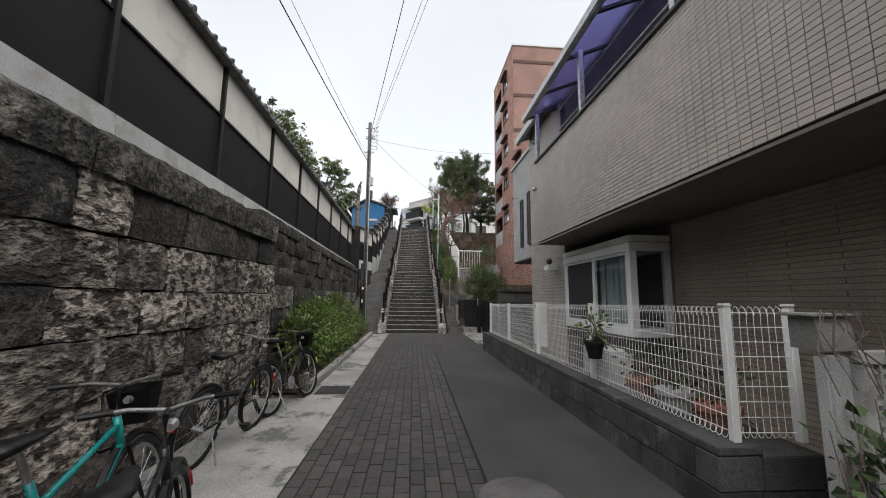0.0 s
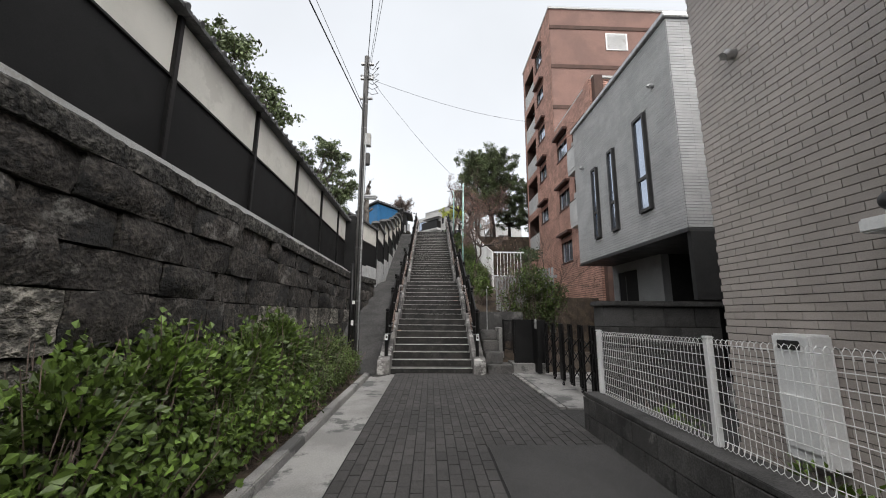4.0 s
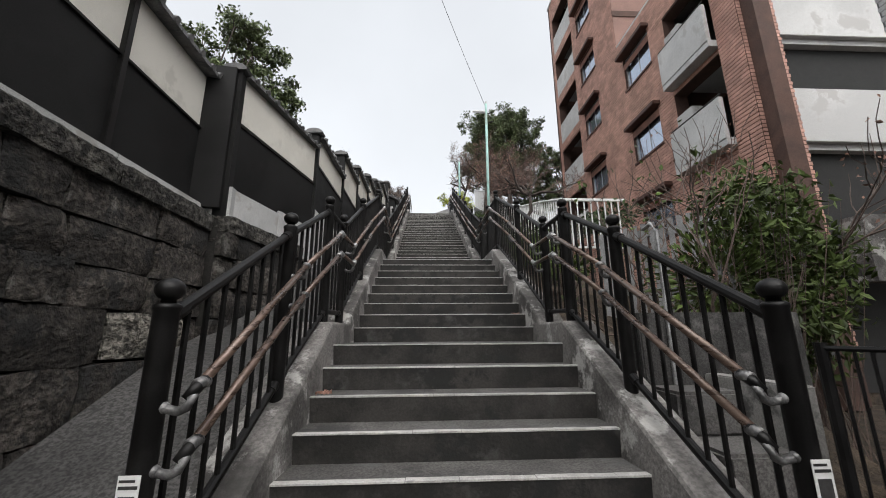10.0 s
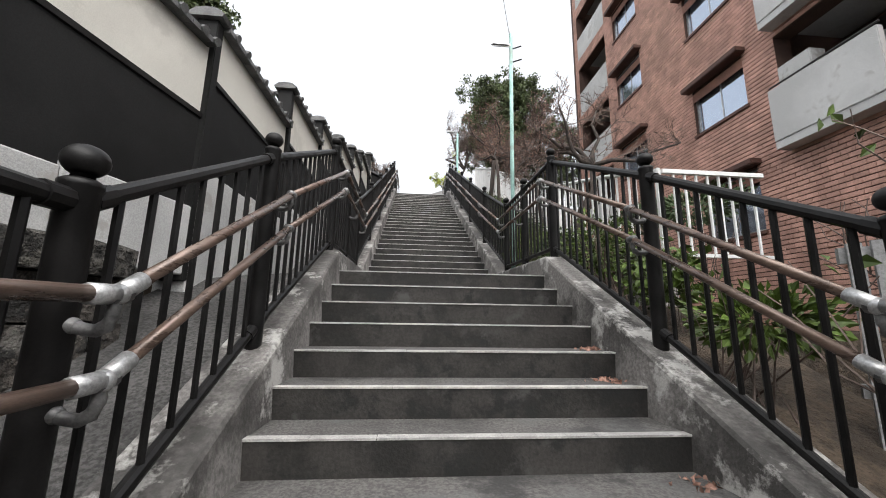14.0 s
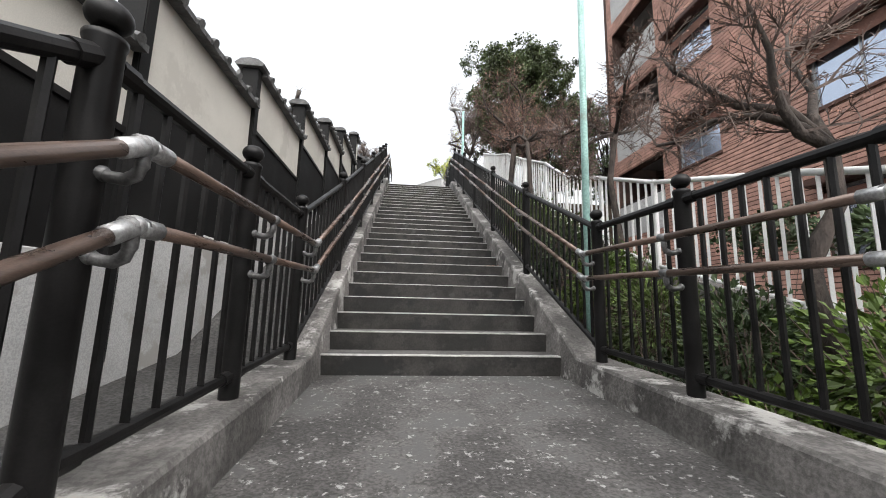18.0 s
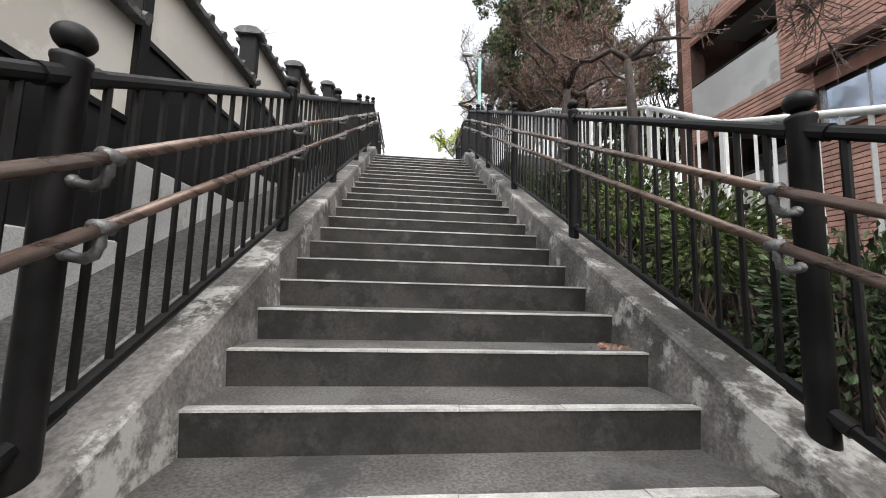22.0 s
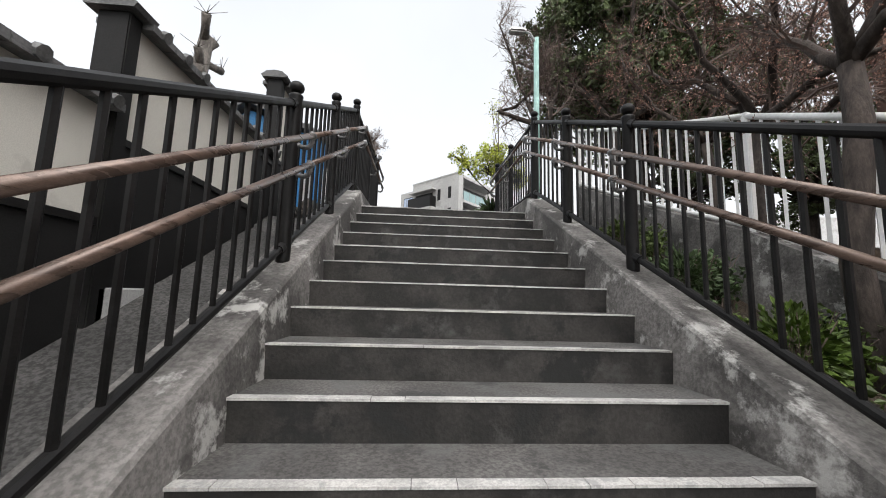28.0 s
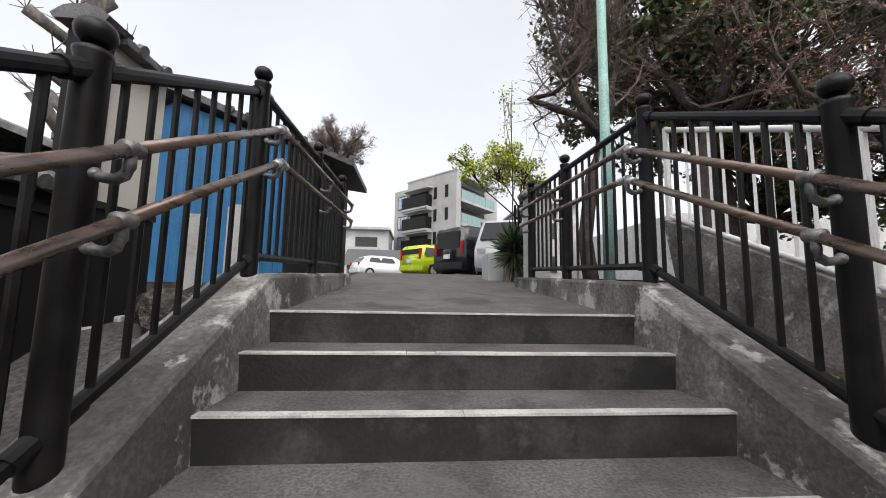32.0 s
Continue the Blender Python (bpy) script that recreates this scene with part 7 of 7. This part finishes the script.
for k in range(2):
    part("window", boxes((10.2, 12.0, 61.93, 61.99, 9.2 + 2.9 * k, 10.6 + 2.9 * k)), DARKFRAME, wing, "dark framed window")
back = thing("street_house", (-30, 60, 8), "pale house closing the street", "house")
part("wall", boxes((-40, -12, 46, 70, 7, 13)), OFFWHITE, back)
# added block behind the camera, never in view
back = thing("street_house", (0, -20, 0), "plain unseen house added to close the alley's lower end", "house")
part("wall", boxes((-14, 14, -24, -16, 0, 7)), OFFWHITE, back)


# ---- bicycles ----
def bicycle(label, frame_mat, accent, seed, basket=False, rack=True):
    b = thing("bicycle", (0, 0, 0), label, "bicycle", "parked bicycles")
    R = 0.32
    for y in (-0.5, 0.52):
        bm = bmesh.new()
        n = 28
        ringpts = [Vector((0, y + R * math.cos(2 * math.pi * k / n), R + R * math.sin(2 * math.pi * k / n))) for k in range(n + 1)]
        tube(bm, ringpts, 0.026, 7, close=False)
        w = part("wheel", bm, BLACK, b, "black tyre")
        bm = bmesh.new()
        tube(bm, [Vector((0, y + 0.285 * math.cos(2 * math.pi * k / n), R + 0.285 * math.sin(2 * math.pi * k / n))) for k in range(n + 1)], 0.009, 5, close=False)
        part("rim", bm, STEEL, w)
        bm = bmesh.new()
        for k in range(16):
            a = 2 * math.pi * k / 16
            tube(bm, [(0.02 if k % 2 else -0.02, y, R), (0, y + 0.285 * math.cos(a), R + 0.285 * math.sin(a))], 0.0016, 3)
        part("spoke_set", bm, STEEL, w)
        part("hub", tube(bmesh.new(), [(-0.045, y, R), (0.045, y, R)], 0.02, 8), STEEL, w)
        bm = bmesh.new()
        tube(bm, [Vector((0, y + 0.36 * math.cos(a), R + 0.36 * math.sin(a))) for a in (0.5 + k * 0.22 for k in range(11))], 0.02, 5)
        part("mudguard", bm, BLACK, b)
    bb, seat, head, rear, front = Vector((0, -0.04, 0.3)), Vector((0, -0.2, 0.74)), Vector((0, 0.36, 0.82)), Vector((0, -0.5, R)), Vector((0, 0.52, R))
    hl = Vector((0, 0.39, 0.66))
    for name, p, q, r in (("down_tube", bb, hl, 0.02), ("seat_tube", bb, seat, 0.016), ("top_tube", seat - Vector((0, -0.02, 0.12)), head - Vector((0, 0, 0.05)), 0.016), ("head_tube", hl - Vector((0, -0.02, 0.05)), head, 0.02)):
        part(name, tube(bmesh.new(), [p, q], r, 8), frame_mat, b, smooth=True)
    for s in (-0.06, 0.06):
        o = Vector((s, 0, 0))
        part("chain_stay", tube(bmesh.new(), [bb + o * 0.5, rear + o], 0.009, 6), frame_mat, b)
        part("seat_stay", tube(bmesh.new(), [seat + o * 0.3 - Vector((0, 0, 0.1)), rear + o], 0.008, 6), frame_mat, b)
        part("fork_blade", tube(bmesh.new(), [hl + o * 0.6, front + o * 0.7], 0.011, 6), BLACK, b)
    part("seat_post", tube(bmesh.new(), [seat, seat + Vector((0, -0.05, 0.14))], 0.013, 8), STEEL, b)
    bm = bmesh.new()
    tube(bm, [(0, -0.4, 0.9), (0, -0.3, 0.915), (0, -0.15, 0.9), (0, -0.06, 0.895)], [0.07, 0.075, 0.04, 0.018], 10)
    for v in bm.verts:
        v.co.z = 0.905 + (v.co.z - 0.905) * 0.4
    part("saddle", bm, BLACK, b, smooth=True)
    part("stem", tube(bmesh.new(), [head, head + Vector((0, 0.02, 0.14)), head + Vector((0, 0.07, 0.15))], 0.014, 8), BLACK, b)
    hb = head + Vector((0, 0.07, 0.15))
    part("handlebar", tube(bmesh.new(), [hb + Vector((x, y, z)) for x, y, z in ((-0.3, -0.06, 0.04), (-0.15, -0.01, 0.03), (0, 0, 0), (0.15, -0.01, 0.03), (0.3, -0.06, 0.04))], 0.011, 8), DULL, b, smooth=True)
    for s in (-1, 1):
        part("grip", tube(bmesh.new(), [hb + Vector((0.2 * s, -0.03, 0.035)), hb + Vector((0.31 * s, -0.065, 0.042))], 0.016, 8), BLACK, b)
    part("chainring", tube(bmesh.new(), [(0.045, -0.04, 0.3), (0.05, -0.04, 0.3)], 0.09, 18), STEEL, b)
    for s, d in ((0.07, 1), (-0.07, -1)):
        part("crank", tube(bmesh.new(), [(s, -0.04, 0.3), (s * 1.1, -0.04 + 0.12 * d, 0.3 - 0.11 * d)], 0.009, 6), STEEL, b)
        part("pedal", boxes((s * 1.1 - 0.04 + 0.05 * d, s * 1.1 + 0.04 + 0.05 * d, 0.04 * d + 0.04 * d - 0.04, 0.04 * d + 0.04 * d + 0.04, 0.29 - 0.11 * d, 0.305 - 0.11 * d)), BLACK, b)
    if basket:
        bm = bmesh.new()
        lo = [bm.verts.new(p) for p in ((-0.08, 0.48, 0.74), (0.08, 0.48, 0.74), (0.07, 0.6, 0.74), (-0.07, 0.6, 0.74))]
        hi = [bm.verts.new(p) for p in ((-0.11, 0.47, 0.92), (0.11, 0.47, 0.92), (0.1, 0.64, 0.94), (-0.1, 0.64, 0.94))]
        bm.faces.new(lo[::-1])
        for k in range(4):
            bm.faces.new((lo[k], lo[(k + 1) % 4], hi[(k + 1) % 4], hi[k]))
        bmesh.ops.solidify(bm, geom=bm.faces[:], thickness=0.008)
        part("basket", bm, BLACK, b, "black front basket")
    for y, a0 in ((-0.5, 2.75), (0.52, 0.42)):
        tip = [Vector((0, y + 0.37 * math.cos(a), R + 0.37 * math.sin(a))) for a in (a0 - 0.12, a0, a0 + 0.12)]
        part("mudguard_tip", tube(bmesh.new(), tip, 0.026, 6), accent, b, "coloured mudguard tip")
    part("lamp", tube(bmesh.new(), [head + Vector((0, 0.09, 0.06)), head + Vector((0, 0.15, 0.06))], [0.02, 0.03], 10), STEEL, b, "silver front lamp")
    part("reflector", tube(bmesh.new(), [(0, -0.86, 0.5), (0, -0.87, 0.5)], 0.025, 8), accent, b, "red reflector")
    part("kickstand", tube(bmesh.new(), [(0.07, -0.42, 0.3), (0.18, -0.44, 0.02)], 0.008, 6), STEEL, b)
    return b


TEAL = mat("teal_bicycle_paint", (0.01, 0.21, 0.2), 0.25, var=0.0, bump=0.0)
GRAPHITE = mat("graphite_bicycle_paint", (0.018, 0.018, 0.02), 0.3, var=0.0, bump=0.0)
SILVERBIKE = mat("grey_bicycle_paint", (0.03, 0.03, 0.032), 0.3, var=0.0, bump=0.0)
RED = mat("red_reflector", (0.5, 0.02, 0.01), 0.3, var=0.0, bump=0.0)
YELLOW = mat("yellow_mudguard_tip", (0.55, 0.6, 0.08), 0.4, var=0.0, bump=0.0)
b = bicycle("black bicycle with yellow mudguard tips leaning by the stone wall", SILVERBIKE, YELLOW, 1, basket=True)
b.matrix_basis = pose(-1.56, 6.62, 0.005, 0, -8, -11) @ Matrix.Scale(0.92, 4)
b = bicycle("graphite mountain bicycle with red mudguard tips parked by the stone wall", GRAPHITE, RED, 2)
b.matrix_basis = pose(-1.73, 5.25, 0.005, 0, 6, -4) @ Matrix.Scale(0.96, 4)
b = bicycle("teal bicycle with a black basket parked by the stone wall", TEAL, RED, 3, basket=True)
b.matrix_basis = pose(-1.36, 3.22, 0.005, 0, -6, 9) @ Matrix.Scale(0.95, 4)
b = bicycle("black city bicycle parked on the slab beside the teal one", GRAPHITE, RED, 4)
b.matrix_basis = pose(-0.86, 2.9, 0.005, 0, -5, 20) @ Matrix.Scale(0.92, 4)

# small things in the alley
solid("manhole_cover", tube(bmesh.new(), [(0.8, 4.2, -0.01), (0.8, 4.2, 0.006)], 0.3, 32), STEP, "round iron manhole cover in the paving", "manhole cover")
solid("inspection_cover", boxes((-1.4, -0.95, 7.1, 7.6, 0.0, 0.007), bevel=0.002), RISER, "dark rectangular iron inspection cover in the gutter strip", "manhole cover")
solid("inspection_cover", tube(bmesh.new(), [(-1.35, 16.2, -0.01), (-1.35, 16.2, 0.008)], 0.24, 28), RISER, "round dark iron cover at the foot of the stairs", "manhole cover")
pot = thing("hanging_pot", (2.12, 5.6, 0.7), "dark plant pot hung on the wire fence", "plant pot")
bm = bmesh.new()
turned(bm, (2.08, 5.6, 0.74), [(0.07, 0), (0.1, 0.16), (0.115, 0.16), (0.115, 0.19), (0.09, 0.19)], 16)
part("pot", bm, BLACKPANEL, pot)
shrub("potted_plant", [((2.08, 5.6, 1.1), 0.22, (0.7, 1, 1.1))], 0.032, LEAFB, 90, "leafy plant in a pot hung on the fence", 220, stems=8, base_z=0.92, shape=2.2)
for k, (y, c) in enumerate(((4.4, 1), (4.9, 0), (5.4, 1))):
    p2 = thing("flower_pot", (2.5, y, 0.0), "old clay flower pot with dry plants behind the fence", "plant pot", "flower pots")
    bm = bmesh.new()
    turned(bm, (2.5, y, 0.3), [(0.1, 0), (0.15, 0.22), (0.17, 0.22), (0.17, 0.27), (0.14, 0.27)], 16)
    part("pot", bm, mat("terracotta", (0.3, 0.13, 0.09), 0.85, var=0.2, bump=0.2) if c else FOOTING, p2)
    part("stand", boxes((2.36, 2.64, y - 0.14, y + 0.14, 0.0, 0.3)), BLOCK, p2)
    shrub("potted_plant", [((2.5, y, 0.75), 0.24, (1, 1, 1))], 0.04, LEAF, 90, "straggly plant in a clay pot", 230 + k, stems=9, base_z=0.5)
shrub("fence_weeds", [((2.42, 9.2, 0.35), 0.25, (0.6, 2, 0.8)), ((2.45, 10.8, 0.35), 0.25, (0.6, 2, 0.8))], 0.04, LEAFB, 160, "weeds growing along the foot of the wire fence", 240, base_z=0.02)
shrub("ivy", [((2.25, 3.1, 0.55), 0.3, (0.5, 1, 1.3))], 0.06, LEAF, 140, "dark ivy trailing over the white post", 241, base_z=0.05, shape=1.2)
for k, (x, y) in enumerate(((-1.0, 18.1), (0.9, 20.4), (0.95, 20.8), (0.95, 19.9), (0.9, 26.6))):
    rng = np.random.default_rng(300 + k)
    c = np.stack([x + rng.normal(size=26) * 0.05, y + 0.2 + rng.normal(size=26) * 0.04, np.full(26, 0)], 1)
    steps = [q for q in RUN1 + RUN2 + RUN3 if q[0] < y + 0.12]
    c[:, 2] = steps[-1][1] + 0.008
    c[:, 1] = steps[-1][0] + 0.1 + rng.random(26) * 0.16
    ob = leaf_mesh("fallen_leaves", c, 0.025, BUD, None, k)
    tagged(ob, "small drift of reddish fallen leaves on a step", "leaves", kind="stuff")
for x, y in ((-1.185, 16.6), (1.15, 16.6)):
    z = rail_top(y)
    pl = solid("notice_plate", boxes((x - 0.035, x + 0.035, y - 0.052, y - 0.0485, z + 0.42, z + 0.58)), WHITE, "small white notice plate with a dark emblem on the railing post", "sign")
    part("emblem", boxes((x - 0.025, x + 0.025, y - 0.0535, y - 0.0521, z + 0.46, z + 0.52)), DARKFRAME, pl)
    part("bar", boxes((x - 0.03, x + 0.03, y - 0.0535, y - 0.0521, z + 0.54, z + 0.55), (x - 0.03, x + 0.02, y - 0.0535, y - 0.0521, z + 0.56, z + 0.568)), DARKFRAME, pl)

# ---- block paving ----
PIECE = with_mat([unit_piece("paver", 0.03, 0.004, 500 + k) for k in range(3)], PAVER)
rows = []
rnd = random.Random(8)
col = 0
x = -0.91
while x < 1.96:
    y = -2.0 - (col % 2) * 0.115 - rnd.uniform(0, 0.02)
    while y < 16.45:
        b = min(y + 0.23, 16.46)
        if b - y > 0.05 and not (x > 0.56 and b < 11.3):
            rows.append(((x + 0.0575, (y + b) / 2, -0.012 + rnd.uniform(-0.0015, 0.0015)), (0.103, b - y - 0.009, 0.03)))
        y += 0.23
    x += 0.115
    col += 1
rows.sort(key=lambda q: abs(q[0][1] - 3.6) + abs(q[0][0] - 0.1) * 0.6)
pieces(PAVE, "paver", rows, PIECE, 300, PAVERS, "pavers")
